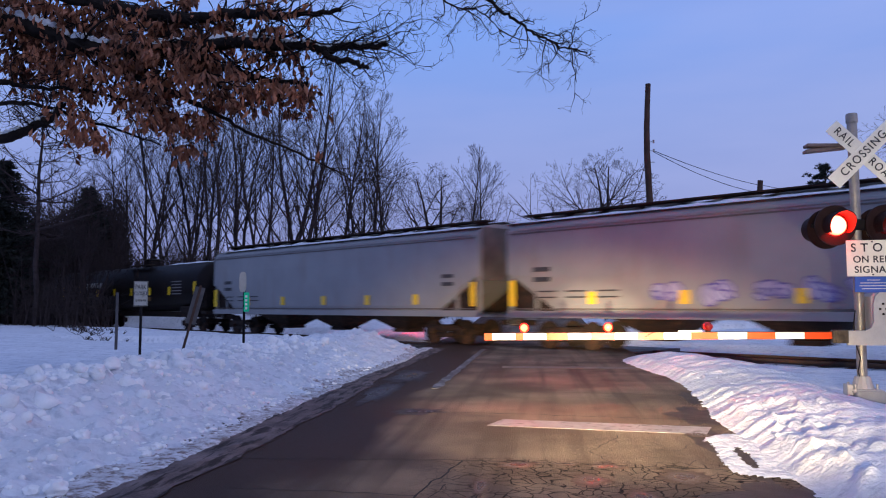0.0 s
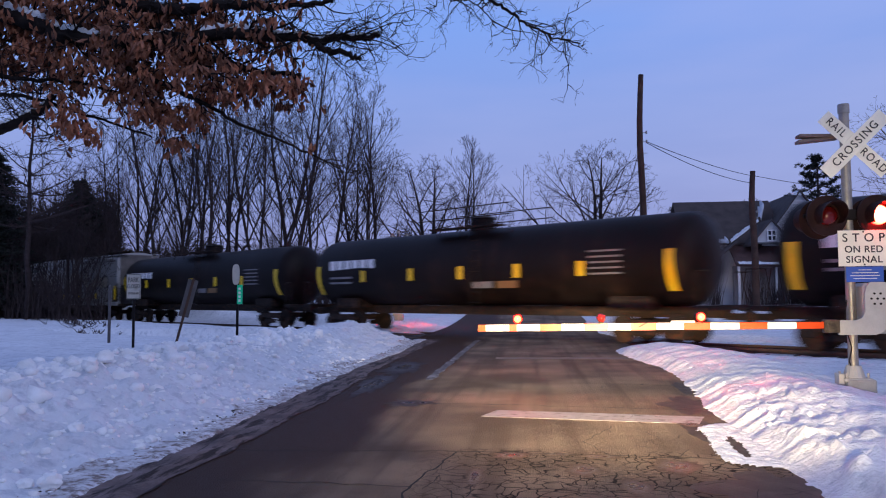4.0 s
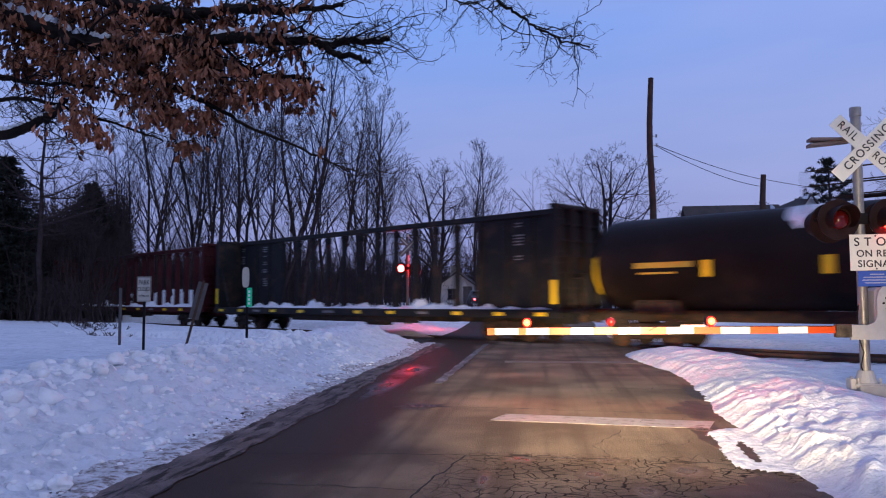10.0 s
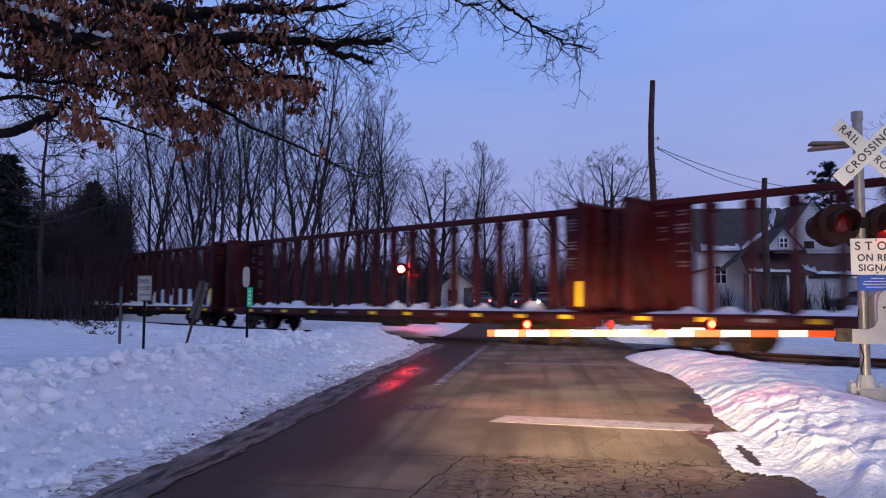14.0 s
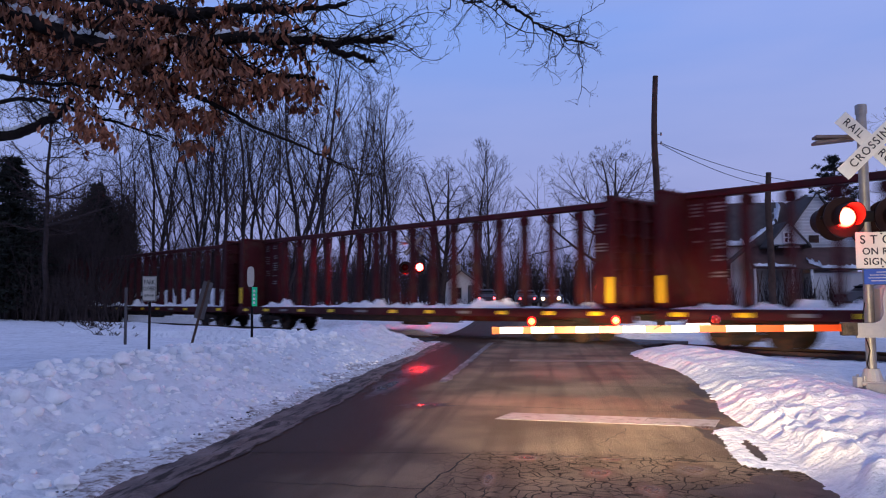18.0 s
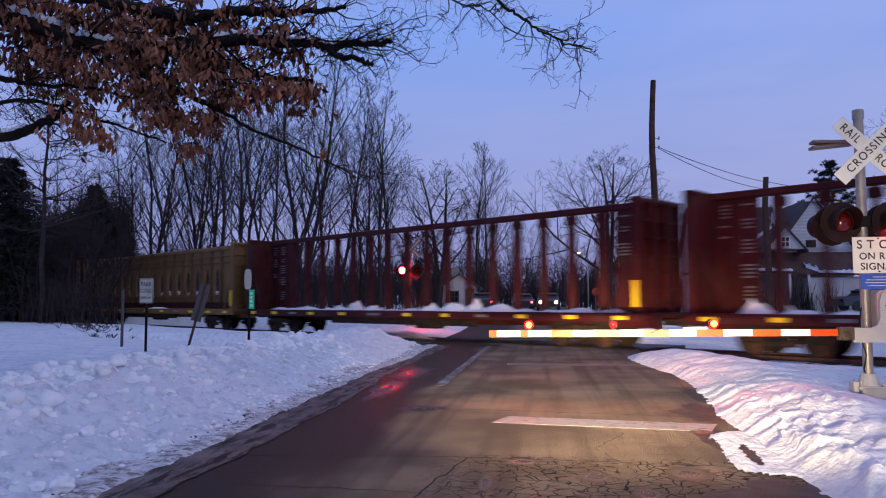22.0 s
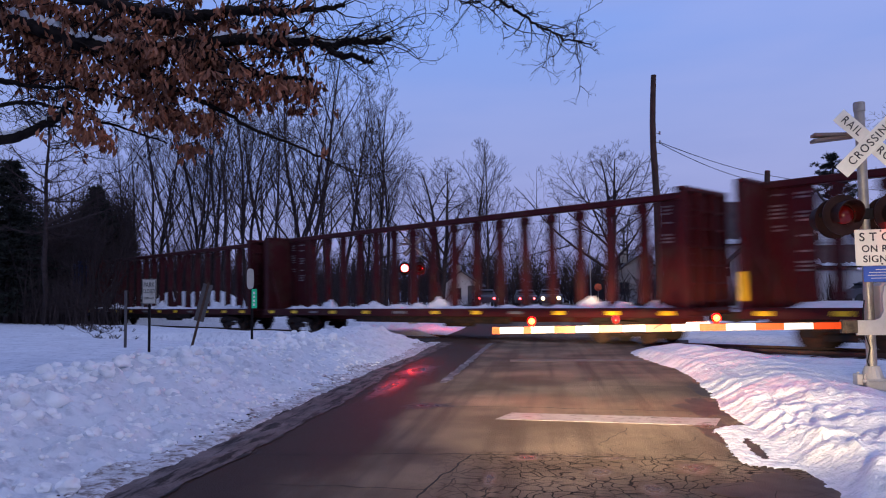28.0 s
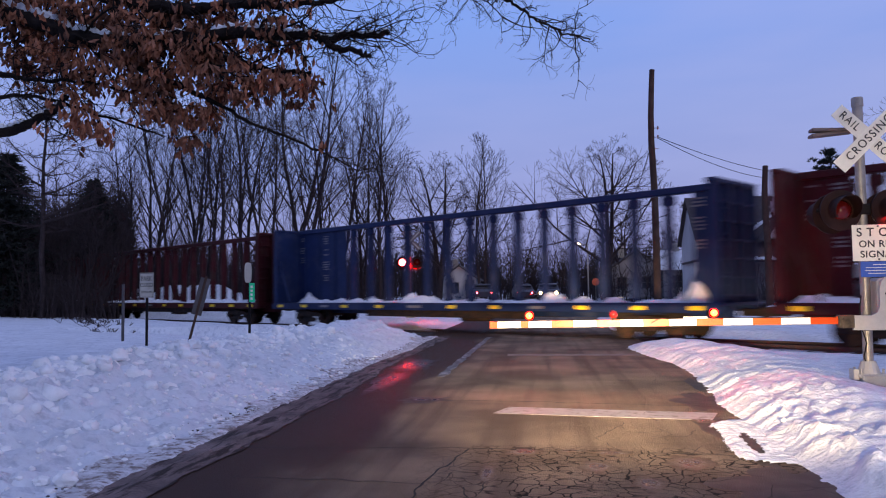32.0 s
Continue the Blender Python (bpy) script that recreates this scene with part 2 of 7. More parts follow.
age_road(ASPHALT)
WET = material("wet_asphalt", (0.040, 0.036, 0.036), 0.5, vary=0.45, scale=0.9, fine=80, bump=0.35)
DAMP = material("damp_asphalt", (0.135, 0.092, 0.063), 0.26, vary=0.4, scale=4, fine=30, bump=0.6, spec=0.05)
WETEDGE = material("soaked_asphalt", (0.075, 0.058, 0.046), 0.6, spec=0.15, vary=0.4, scale=4, fine=60, bump=0.4)
PUDDLE = material("puddle", (0.060, 0.042, 0.036), 0.30, vary=0.2, fine=9, bump=0.5, spec=0.07)


def shallows(m, core, rim):
    """Water that thins from its middle to a merely damp rim."""
    nt = m.node_tree
    co, sep = nt.nodes.new("ShaderNodeTexCoord"), nt.nodes.new("ShaderNodeSeparateXYZ")
    nt.links.new(co.outputs["Generated"], sep.inputs[0])
    both = nt.nodes.new("ShaderNodeCombineXYZ")
    nt.links.new(sep.outputs["X"], both.inputs[0])
    nt.links.new(sep.outputs["Y"], both.inputs[1])
    far = nt.nodes.new("ShaderNodeVectorMath")
    far.operation = "DISTANCE"
    far.inputs[1].default_value = (0.5, 0.5, 0.0)
    nt.links.new(both.outputs[0], far.inputs[0])
    n, add = nt.nodes.new("ShaderNodeTexNoise"), nt.nodes.new("ShaderNodeMath")
    n.inputs["Scale"].default_value, n.inputs["Detail"].default_value = 5.0, 4.0
    nt.links.new(co.outputs["Object"], n.inputs["Vector"])
    add.operation = "MULTIPLY_ADD"
    add.inputs[1].default_value = 0.35
    nt.links.new(n.outputs[0], add.inputs[0])
    nt.links.new(far.outputs["Value"], add.inputs[2])
    rg = nt.nodes.new("ShaderNodeMapRange")
    rg.inputs["From Min"].default_value, rg.inputs["From Max"].default_value = 0.30, 0.62
    rg.inputs["To Min"].default_value, rg.inputs["To Max"].default_value = core, rim
    nt.links.new(add.outputs[0], rg.inputs["Value"])
    nt.links.new(rg.outputs[0], nt.nodes["Principled BSDF"].inputs["Roughness"])


shallows(PUDDLE, 0.22, 0.58)
shallows(DAMP, 0.20, 0.60)
CRACK = material("crack", (0.012, 0.011, 0.01), 0.9)
FADED = layered(material("faded_paint", (0.34, 0.32, 0.31), 0.6, vary=0.3, scale=3, fine=40), (0.06, 0.05, 0.045), 5.0, 0.38, 0.52)
LINE = layered(material("road_paint", (0.34, 0.31, 0.29), 0.6, vary=0.25, scale=3, fine=40), (0.12, 0.10, 0.08), 7.0, 0.52, 0.66)
GALV = layered(material("galvanised_steel", (0.34, 0.32, 0.30), 0.45, 0.6, vary=0.25, scale=6, fine=70), (0.25, 0.2, 0.15), 6.0, 0.56, 0.75)
COUPLING = material("grimy_steel", (0.11, 0.085, 0.06), 0.4, 0.6, vary=0.5, scale=14)
SILVER = material("silver_paint", (0.48, 0.46, 0.43), 0.5, 0.25, vary=0.15, scale=4)
BLACK = material("black_paint", (0.014, 0.011, 0.011), 0.6, spec=0.1, vary=0.4)
SIGNWHITE = material("sign_white", (0.84, 0.81, 0.69), 0.45, vary=0.1, scale=4)
PARKPLATE = layered(material("cream_plate", (0.50, 0.46, 0.38), 0.6, vary=0.15, scale=4), (0.30, 0.25, 0.19), 6.0, 0.55, 0.75)
LETTER = material("sign_black", (0.02, 0.018, 0.018), 0.5)
BLUESIGN = material("sign_blue", (0.03, 0.10, 0.45), 0.45, vary=0.15)
GREENSIGN = material("sign_green", (0.0, 0.72, 0.30), 0.4, vary=0.1)
ARMWHITE = material("reflective_white", (0.85, 0.84, 0.80), 0.35, vary=0.06)
ARMRED = material("reflective_orange", (0.52, 0.050, 0.003), 0.4, vary=0.1, spec=0.2)


def lit_lens(name, radius, power, core, rim, fill=0.62):
    """A lit lamp lens: a hot middle, where the bulb and mirror shine through, and a deep red rim."""
    m = material(name, (0.6, 0.02, 0.01), 0.3, vary=0.0, bump=0, glow=rim, power=power)
    nt = m.node_tree
    b = nt.nodes["Principled BSDF"]
    co, flat, far_off = nt.nodes.new("ShaderNodeTexCoord"), nt.nodes.new("ShaderNodeVectorMath"), nt.nodes.new("ShaderNodeVectorMath")
    flat.operation, far_off.operation = "MULTIPLY", "LENGTH"
    flat.inputs[1].default_value = (1, 0, 1)
    nt.links.new(co.outputs["Object"], flat.inputs[0])
    nt.links.new(flat.outputs["Vector"], far_off.inputs[0])
    r = nt.nodes.new("ShaderNodeMapRange")
    r.inputs["From Min"].default_value, r.inputs["From Max"].default_value = radius * fill, radius * (fill + 0.3)
    nt.links.new(far_off.outputs["Value"], r.inputs["Value"])
    x = nt.nodes.new("ShaderNodeMix")
    x.data_type = "RGBA"
    x.inputs["A"].default_value, x.inputs["B"].default_value = (*core, 1), (*rim, 1)
    nt.links.new(r.outputs[0], x.inputs["Factor"])
    nt.links.new(x.outputs["Result"], b.inputs["Emission Color"])
    return m


LAMPON = lit_lens("lit_red_lens", 0.152, 75, (1.0, 0.030, 0.016), (1.0, 0.0016, 0.0012), 0.72)
SMALLON = lit_lens("lit_small_lens", 0.064, 260, (1.0, 0.0075, 0.0022), (1.0, 0.0008, 0.0003), 0.62)
REARON = material("lit_rear_lens", (0.6, 0.02, 0.01), 0.3, vary=0.0, bump=0, glow=(1.0, 0.03, 0.03), power=900)
SMALLREAR = material("lit_small_rear_lens", (0.6, 0.02, 0.01), 0.3, vary=0.0, bump=0, glow=(1.0, 0.05, 0.03), power=10000)
FARON = lit_lens("lit_far_lens", 0.175, 800, (1.0, 0.0120, 0.0105), (1.0, 0.0006, 0.0005), 0.75)
# red put into the black, so discs and hoods return a redder glow
DISC = material("red_tinted_black_paint", (0.020, 0.008, 0.008), 0.6, spec=0.15, vary=0.4, scale=6)
HOUSEGREY = material("grey_siding", (0.20, 0.19, 0.195), 0.8, vary=0.3, scale=1)
LAMPOFF = material("dark_red_lens", (0.10, 0.006, 0.006), 0.15, vary=0.1, bump=0)
RUSTRED = layered(material("red_brown_paint", (0.050, 0.0075, 0.009), 0.6, spec=0.15, vary=0.3, scale=0.8, fine=25), (0.05, 0.025, 0.018), 1.3, 0.5, 0.7)
DARKCAR = layered(material("dark_green_paint", (0.014, 0.014, 0.015), 0.6, spec=0.15, vary=0.35, scale=0.8, fine=25), (0.05, 0.03, 0.02), 1.3, 0.52, 0.7)
BLUECAR = layered(material("blue_paint", (0.008, 0.019, 0.066), 0.55, spec=0.2, vary=0.3, scale=0.8, fine=25), (0.03, 0.04, 0.08), 1.3, 0.52, 0.72)
YELLOWCAR = layered(material("ochre_paint", (0.19, 0.096, 0.026), 0.6, vary=0.25, scale=0.8, fine=25), (0.085, 0.042, 0.018), 1.8, 0.46, 0.70, stretch=(1, 1, 0.28))
# the ribs' shading put into a darker ochre, with dirt streaks
OCHRESHADE = layered(material("shaded_ochre_paint", (0.115, 0.055, 0.018), 0.65, vary=0.35, scale=1.2, fine=25), (0.05, 0.028, 0.016), 2.0, 0.5, 0.7, stretch=(1, 1, 0.3))
TANKBLACK = layered(material("tank_black", (0.009, 0.006, 0.006), 0.5, spec=0.12, vary=0.4, scale=0.7, fine=30), (0.03, 0.016, 0.012), 1.0, 0.55, 0.75, stretch=(1, 1, 0.4))
HOPGREY = layered(material("hopper_grey", (0.245, 0.25, 0.255), 0.6, vary=0.12, scale=0.7, fine=30), (0.20, 0.17, 0.15), 1.0, 0.56, 0.8, stretch=(1, 1, 0.25))
# dark brown of the seams; on the ends it puts shade into colour
HOPEND = material("end_shade_seam_steel", (0.125, 0.110, 0.100), 0.7, vary=0.35, scale=1.5, fine=25)
HOPWHITE = layered(material("hopper_white", (0.31, 0.31, 0.305), 0.6, vary=0.12, scale=0.7, fine=30), (0.22, 0.18, 0.15), 1.0, 0.56, 0.8, stretch=(1, 1, 0.25))
STEEL = layered(material("truck_steel", (0.022, 0.017, 0.015), 0.75, 0.0, spec=0.15, vary=0.4), (0.09, 0.045, 0.025), 5.0, 0.5, 0.7)
RAIL = layered(material("rail_steel", (0.07, 0.045, 0.035), 0.6, 0.4, vary=0.3), (0.12, 0.06, 0.035), 4.0, 0.5, 0.7)
TIE = material("tie_wood", (0.06, 0.048, 0.04), 0.85, vary=0.4, scale=5)
DULLYELLOW = material("faded_yellow_stencil", (0.42, 0.27, 0.03), 0.6, vary=0.25, scale=5)
REFLECT = material("yellow_reflector", (0.85, 0.55, 0.01), 0.35, vary=0.1)
MARK = layered(material("white_stencil", (0.18, 0.17, 0.17), 0.6, vary=0.2), (0.1, 0.08, 0.08), 6.0, 0.55, 0.75)
LOGO = layered(material("white_lettering", (0.78, 0.76, 0.74), 0.55, vary=0.15), (0.2, 0.18, 0.18), 6.0, 0.58, 0.8)
SPRAY = material("spray_black", (0.035, 0.035, 0.04), 0.6, vary=0.3)
SPRAYCREAM = material("spray_cream", (0.38, 0.34, 0.27), 0.6, vary=0.25, scale=2)
SPRAYPALE = material("spray_pale_blue", (0.33, 0.34, 0.50), 0.6, vary=0.25, scale=2)
SPRAYBLUE = material("spray_blue", (0.09, 0.08, 0.30), 0.6, vary=0.3)
BARK = material("bark", (0.044, 0.033, 0.033), 0.9, vary=0.4, scale=4, fine=35, bump=0.6, spec=0.08)
BARKOAK = material("oak_bark", (0.026, 0.020, 0.018), 0.9, vary=0.4, scale=6, fine=40, bump=0.7, spec=0.08)
LEAF = material("dry_oak_leaf", (0.38, 0.145, 0.076), 0.75, vary=0.6, scale=2, fine=20, bump=0.1)
NEEDLE = material("conifer_needles", (0.033, 0.037, 0.032), 0.8, vary=0.5, scale=3, spec=0.08)
GRIT = material("road_grit", (0.060, 0.048, 0.038), 0.9, vary=0.5, scale=8, fine=60, bump=0.8)
OLDGREY = material("weathered_grey", (0.075, 0.068, 0.07), 0.7, vary=0.3, scale=5)
POLEWOOD = material("pole_wood", (0.075, 0.046, 0.036), 0.85, vary=0.35, scale=3, fine=30, bump=0.4, spec=0.08)
WIRE = material("wire_black", (0.015, 0.015, 0.018), 0.6)
SIDING = material("white_siding", (0.50, 0.485, 0.48), 0.7, vary=0.1, scale=1)
SHINGLE = material("dark_shingles", (0.055, 0.042, 0.040), 0.85, vary=0.35, scale=1.5, fine=20, bump=0.4)
GLASS = material("window_glass", (0.02, 0.022, 0.03), 0.08, vary=0.2, bump=0)
TRIM = material("white_trim", (0.70, 0.69, 0.68), 0.6, vary=0.08)
WARMLIT = material("lit_lamp", (0.8, 0.7, 0.5), 0.4, bump=0, vary=0, glow=(1.0, 0.62, 0.26), power=30)
REDLIT = material("tail_lamp", (0.5, 0.02, 0.02), 0.4, bump=0, vary=0, glow=(1.0, 0.04, 0.05), power=25)
CARPAINT = material("dark_car_paint", (0.05, 0.05, 0.06), 0.3, vary=0.15)
CONCRETE = material("concrete", (0.34, 0.33, 0.31), 0.85, vary=0.25, scale=4)
RUBBER = material("rubber", (0.02, 0.02, 0.02), 0.8, vary=0.3)


# ---- mesh helpers ----
def box(bm, c, s, rot=None, bevel=0.0):
    """A cuboid of size s about c, with small bevels where asked."""
    m = Matrix.Translation(c)
    if rot is not None:
        m = m @ Euler([radians(a) for a in rot]).to_matrix().to_4x4()
    got = bmesh.ops.create_cube(bm, size=1.0, matrix=m @ Matrix.Diagonal((*s, 1)))
    if bevel:
        edges = {e for v in got["verts"] for e in v.link_edges}
        bmesh.ops.bevel(bm, geom=list(edges), offset=bevel, segments=1, affect="EDGES")
    return bm


def rod(bm, a, b, r0, r1=None, n=8, caps=True):
    """A straight tapered rod from a to b."""
    a, b = Vector(a), Vector(b)
    d = b - a
    m = Matrix.Translation((a + b) / 2) @ d.to_track_quat("Z", "Y").to_matrix().to_4x4()
    bmesh.ops.create_cone(bm, cap_ends=caps, segments=n, radius1=r0, radius2=r0 if r1 is None else r1, depth=d.length, matrix=m)
    return bm


def path(bm, pts, r, n=6):
    for a, b in zip(pts, pts[1:]):
        rod(bm, a, b, r, n=n)
    return bm


def smooth(ob, angle=40):
    for p in ob.data.polygons:
        p.use_smooth = True
    if hasattr(ob.data, "set_sharp_from_angle"):
        ob.data.set_sharp_from_angle(angle=radians(angle))
    return ob


def part(name, bm, mat, parent=None, label="", round_=False):
    """One mesh object from a bmesh, under its thing."""
    me = bpy.data.meshes.new(name)
    bm.to_mesh(me)
    bm.free()
    ob = new(name, me)
    me.materials.append(mat)
    if parent is not None:
        ob.parent = parent
    if label:
        ob["label"] = label
    return smooth(ob) if round_ else ob


def share(name, src, parent, m, label=""):
    """Another piece on the same mesh."""
    ob = new(name, src.data)
    ob.parent = parent
    ob.matrix_basis = m
    if label:
        ob["label"] = label
    return ob


def thing(name, m, label, category, group=""):
    ob = new(name)
    ob.empty_display_size = 0.2
    ob.matrix_basis = m
    return tagged(ob, label, category, group)


def raw(name, verts, faces, mat, parent=None, label="", round_=False):
    me = bpy.data.meshes.new(name)
    me.from_pydata(verts, [], faces)
    me.materials.append(mat)
    ob = new(name, me)
    if parent is not None:
        ob.parent = parent
    if label:
        ob["label"] = label
    return smooth(ob) if round_ else ob


def writing(name, text, size, mat, parent, m, wide=1.0, bold=0.0, space=1.0):
    """Letters in the built-in font, as a flat raised mesh, centred, reading along x with z up."""
    cu = bpy.data.curves.new(name, "FONT")
    cu.body, cu.size, cu.align_x, cu.align_y, cu.extrude = text, size, "CENTER", "CENTER", 0.002
    cu.offset, cu.space_character = bold, space
    tmp = bpy.data.objects.new(name, cu)
    scene.collection.objects.link(tmp)
    dg = bpy.context.evaluated_depsgraph_get()
    me = bpy.data.meshes.new_from_object(tmp.evaluated_get(dg))
    bpy.data.objects.remove(tmp)
    bm = bmesh.new()
    bm.from_mesh(me)
    bm.verts.index_update()
    bm.verts.ensure_lookup_table()
    seen, letters = set(), []
    for v in bm.verts:                          # each letter is a part of its own
        if v.index in seen:
            continue
        stack, grp = [v], []
        seen.add(v.index)
        while stack:
            q = stack.pop()
            grp.append(q.index)
            for e in q.link_edges:
                o = e.other_vert(q)
                if o.index not in seen:
                    seen.add(o.index)
                    stack.append(o)
        letters.append(grp)
    for grp in letters:
        where = {i: k for k, i in enumerate(grp)}
        one = bpy.data.meshes.new("letter")
        one.from_pydata([tuple(bm.verts[i].co) for i in grp], [], [[where[v.index] for v in f.verts] for f in bm.faces if f.verts[0].index in where])
        one.materials.append(mat)
        ob = new("letter", one)
        ob.parent = parent
        ob.matrix_basis = m @ pose(0, 0, 0, 90) @ Matrix.Diagonal((wide, 1, 1, 1))
    bm.free()


def tube(vs, fs, pts, rads, n):
    """A tapered tube along points, appended to the lists."""
    base = len(vs)
    for i, p in enumerate(pts):
        d = (pts[min(i + 1, len(pts) - 1)] - pts[max(i - 1, 0)])
        d = d.normalized() if d.length > 1e-6 else Vector((0, 0, 1))
        a = d.cross(Vector((0.31, 0.87, 0.2)))
        a = a.normalized() if a.length > 1e-4 else Vector((1, 0, 0))
        b = d.cross(a)
        for k in range(n):
            t = 2 * math.pi * k / n
            vs.append(tuple(p + (a * math.cos(t) + b * math.sin(t)) * rads[i]))
    for i in range(len(pts) - 1):
        for k in range(n):
            fs.append((base + i * n + k, base + i * n + (k + 1) % n, base + (i + 1) * n + (k + 1) % n, base + (i + 1) * n + k))


# ---- the plan: the road runs along +y; the track crosses it at a slant ----
TURN = -37.94                                  # heading of the train
U = Vector((0.7886, -0.6149, 0.0))             # its way
N = Vector((0.6149, 0.7886, 0.0))              # across the track, away from the road user
TRACK = 22.24                                  # distance of the track's middle


def on_track(s, across=0.0, z=0.0):
    return U * s + N * (TRACK + across) + Vector((0, 0, z))


def step(a, b, v):
    k = min(1.0, max(0.0, (v - a) / (b - a)))
    return k * k * (3 - 2 * k)


def left_edge(y):
    return -3.48 - 0.24 * step(6.5, 11, y) + 0.06 * math.sin(y * 0.7) + 0.10 * noise.noise((y * 0.9, 3.1, 0)) - 0.45 * step(26, 29, y)


def right_edge(y):
    if y > 30:
        return 2.6
    return 2.10 + 0.48 * math.exp(-((y - 15.0) / 4.0) ** 2) + 0.05 * noise.noise((y * 1.3, 7.7, 0)) + 0.06 * noise.noise((y * 4.0, 2.7, 0)) + 0.03 * noise.noise((y * 11.0, 5.7, 0))


def climb(y):
    """The street climbs gently beyond the crossing."""
    return 0.8 * step(36, 64, y)


def height(x, y):
    """Height of the snow or soil."""
    q = 0.6149 * x + 0.7886 * y - TRACK          # distance beyond the track's middle
    le, re = left_edge(y), right_edge(y)
    broad = noise.noise((x * 0.25, y * 0.25, 0.0))
    lump = noise.noise((x * 1.1, y * 1.1, 2.0))
    fine = noise.noise((x * 3.3, y * 3.3, 5.0))
    if le - 0.1 < x < re + 0.02:
        return -0.06 + climb(y)
    if x <= le:
        d = le - x
        rise = step(0.0, 2.4, d) * 0.42
        crest = 0.13 * math.exp(-((d - 2.5) / 0.8) ** 2)
        fade = 1 - step(3.0, 5.0, d) * 0.36
        z = rise * fade + crest + 0.04 * broad + 0.07 * lump * step(0.3, 1.5, d) * (1 - 0.75 * step(3.2, 5.0, d))
        z += 0.055 * fine * step(0.2, 0.8, d) * (1 - 0.9 * step(2.8, 4.5, d)) + 0.02 * step(0.0, 0.08, d)
        z += (0.10 * abs(noise.noise((x * 5.0, y * 5.0, 8.0))) + 0.058 * noise.noise((x * 8.5, y * 7.5, 3.0)) + 0.10 * max(0.0, noise.noise((x * 3.4, y * 2.8, 6.0)) - 0.12) * (1 + 1.2 * math.exp(-((d - 2.4) / 0.8) ** 2))) * step(0.15, 0.6, d) * (1 - 0.85 * step(3.2, 5.0, d))
        z -= 0.50 * step(-13.5, -4.5, q) * step(3.0, 6.0, d)
        if y > 30:
            z = 0.30 * step(0, 1.5, d) + 0.1 * broad
    else:
        d = x - re
        u, v = x * 6.2 - y * 1.5, y * 2.3       # tufts drawn out along the plough's way
        ripple = 1.1 * abs(noise.noise((u, v, 9.0))) + 0.55 * noise.noise((u * 0.42, v * 0.5, 4.0)) + 0.55 * abs(noise.noise((u * 2.1, v * 2.4, 1.0))) + 0.30 * noise.noise((u * 3.3, v * 4.0, 2.0))
        z = 0.19 * step(0.0, 0.45, d) + 0.13 * step(0.4, 1.2, d) - 0.12 * step(1.3, 2.4, d) + 0.05 * lump * step(0.1, 0.8, d)
        z += 0.075 * ripple * (1 - 0.75 * step(9.6, 12.2, y)) * (1 - 0.55 * step(0.9, 1.5, d)) * step(0.05, 0.4, d) * (1 - 0.8 * step(2.0, 3.2, d)) * (1 - step(14, 19, y)) + 0.03 * fine * (1 - 0.8 * step(2.2, 3.5, d))
        z -= 0.09 * step(1.8, 2.6, d)
        z -= 0.16 * math.exp(-((x - 4.68) ** 2 + (y - 11.9) ** 2) / 0.22)
    # a snow slope rises behind the track, left of the street
    bank = step(3.0, 6.2, q) * step(0.38, 0.44, -x / max(y, 1.0)) * (1 - step(0.63, 0.70, -x / max(y, 1.0))) if 20 < y < 110 else 0.0
    # the railway: its bed lies clear of snow, with a low shoulder on either side
    side = -2.3 if x < 0 else -2.0
    bed = step(side - 2.6, side, q) * (1 - step(2.2, 4.2, q))
    z = z * (1 - bed) + bed * ((-0.24 if x < 0 else -0.13) + 0.03 * lump)
    if q > 4.2:
        z = z * 0.8 + 0.06 * broad + 0.9 * step(20, 60, y - 28) * step(3, 12, abs(x))
        z += bank * (2.35 + 0.25 * broad - z)
    return z


def axis(spans):
    """Coordinates in stretches of their own spacing."""
    out = []
    for a, b, d in spans:
        n = max(1, round((b - a) / d))
        out += [a + (b - a) * i / n for i in range(n)]
    return out + [spans[-1][1]]


XS = axis([(-3000, -400, 520), (-400, -100, 50), (-100, -36, 8), (-36, -14, 0.8), (-14, -8, 0.22), (-8, -3.2, 0.065), (-3.2, 1.7, 0.35), (1.7, 4.6, 0.042), (4.6, 9, 0.16),
           (9, 30, 0.8), (30, 100, 7), (100, 400, 50), (400, 3000, 520)])
YS = axis([(-600, -60, 90), (-60, -6, 6), (-6, 3, 0.8), (3, 13, 0.055), (13, 20, 0.08), (20, 32, 0.16), (32, 60, 0.7), (60, 140, 5), (140, 500, 60), (500, 4200, 620)])
gv = [(x, y, height(x, y) if abs(x) < 100 and -8 < y < 140 else (0.9 if y > 60 else 0.3)) for y in YS for x in XS]
nx = len(XS)
gf = [(j * nx + i, j * nx + i + 1, (j + 1) * nx + i + 1, (j + 1) * nx + i) for j in range(len(YS) - 1) for i in range(nx - 1)]
ground = raw("ground", gv, gf, SNOW, round_=True)
tagged(ground, "snow-covered ground with ploughed banks along the road", "ground", kind="structure")

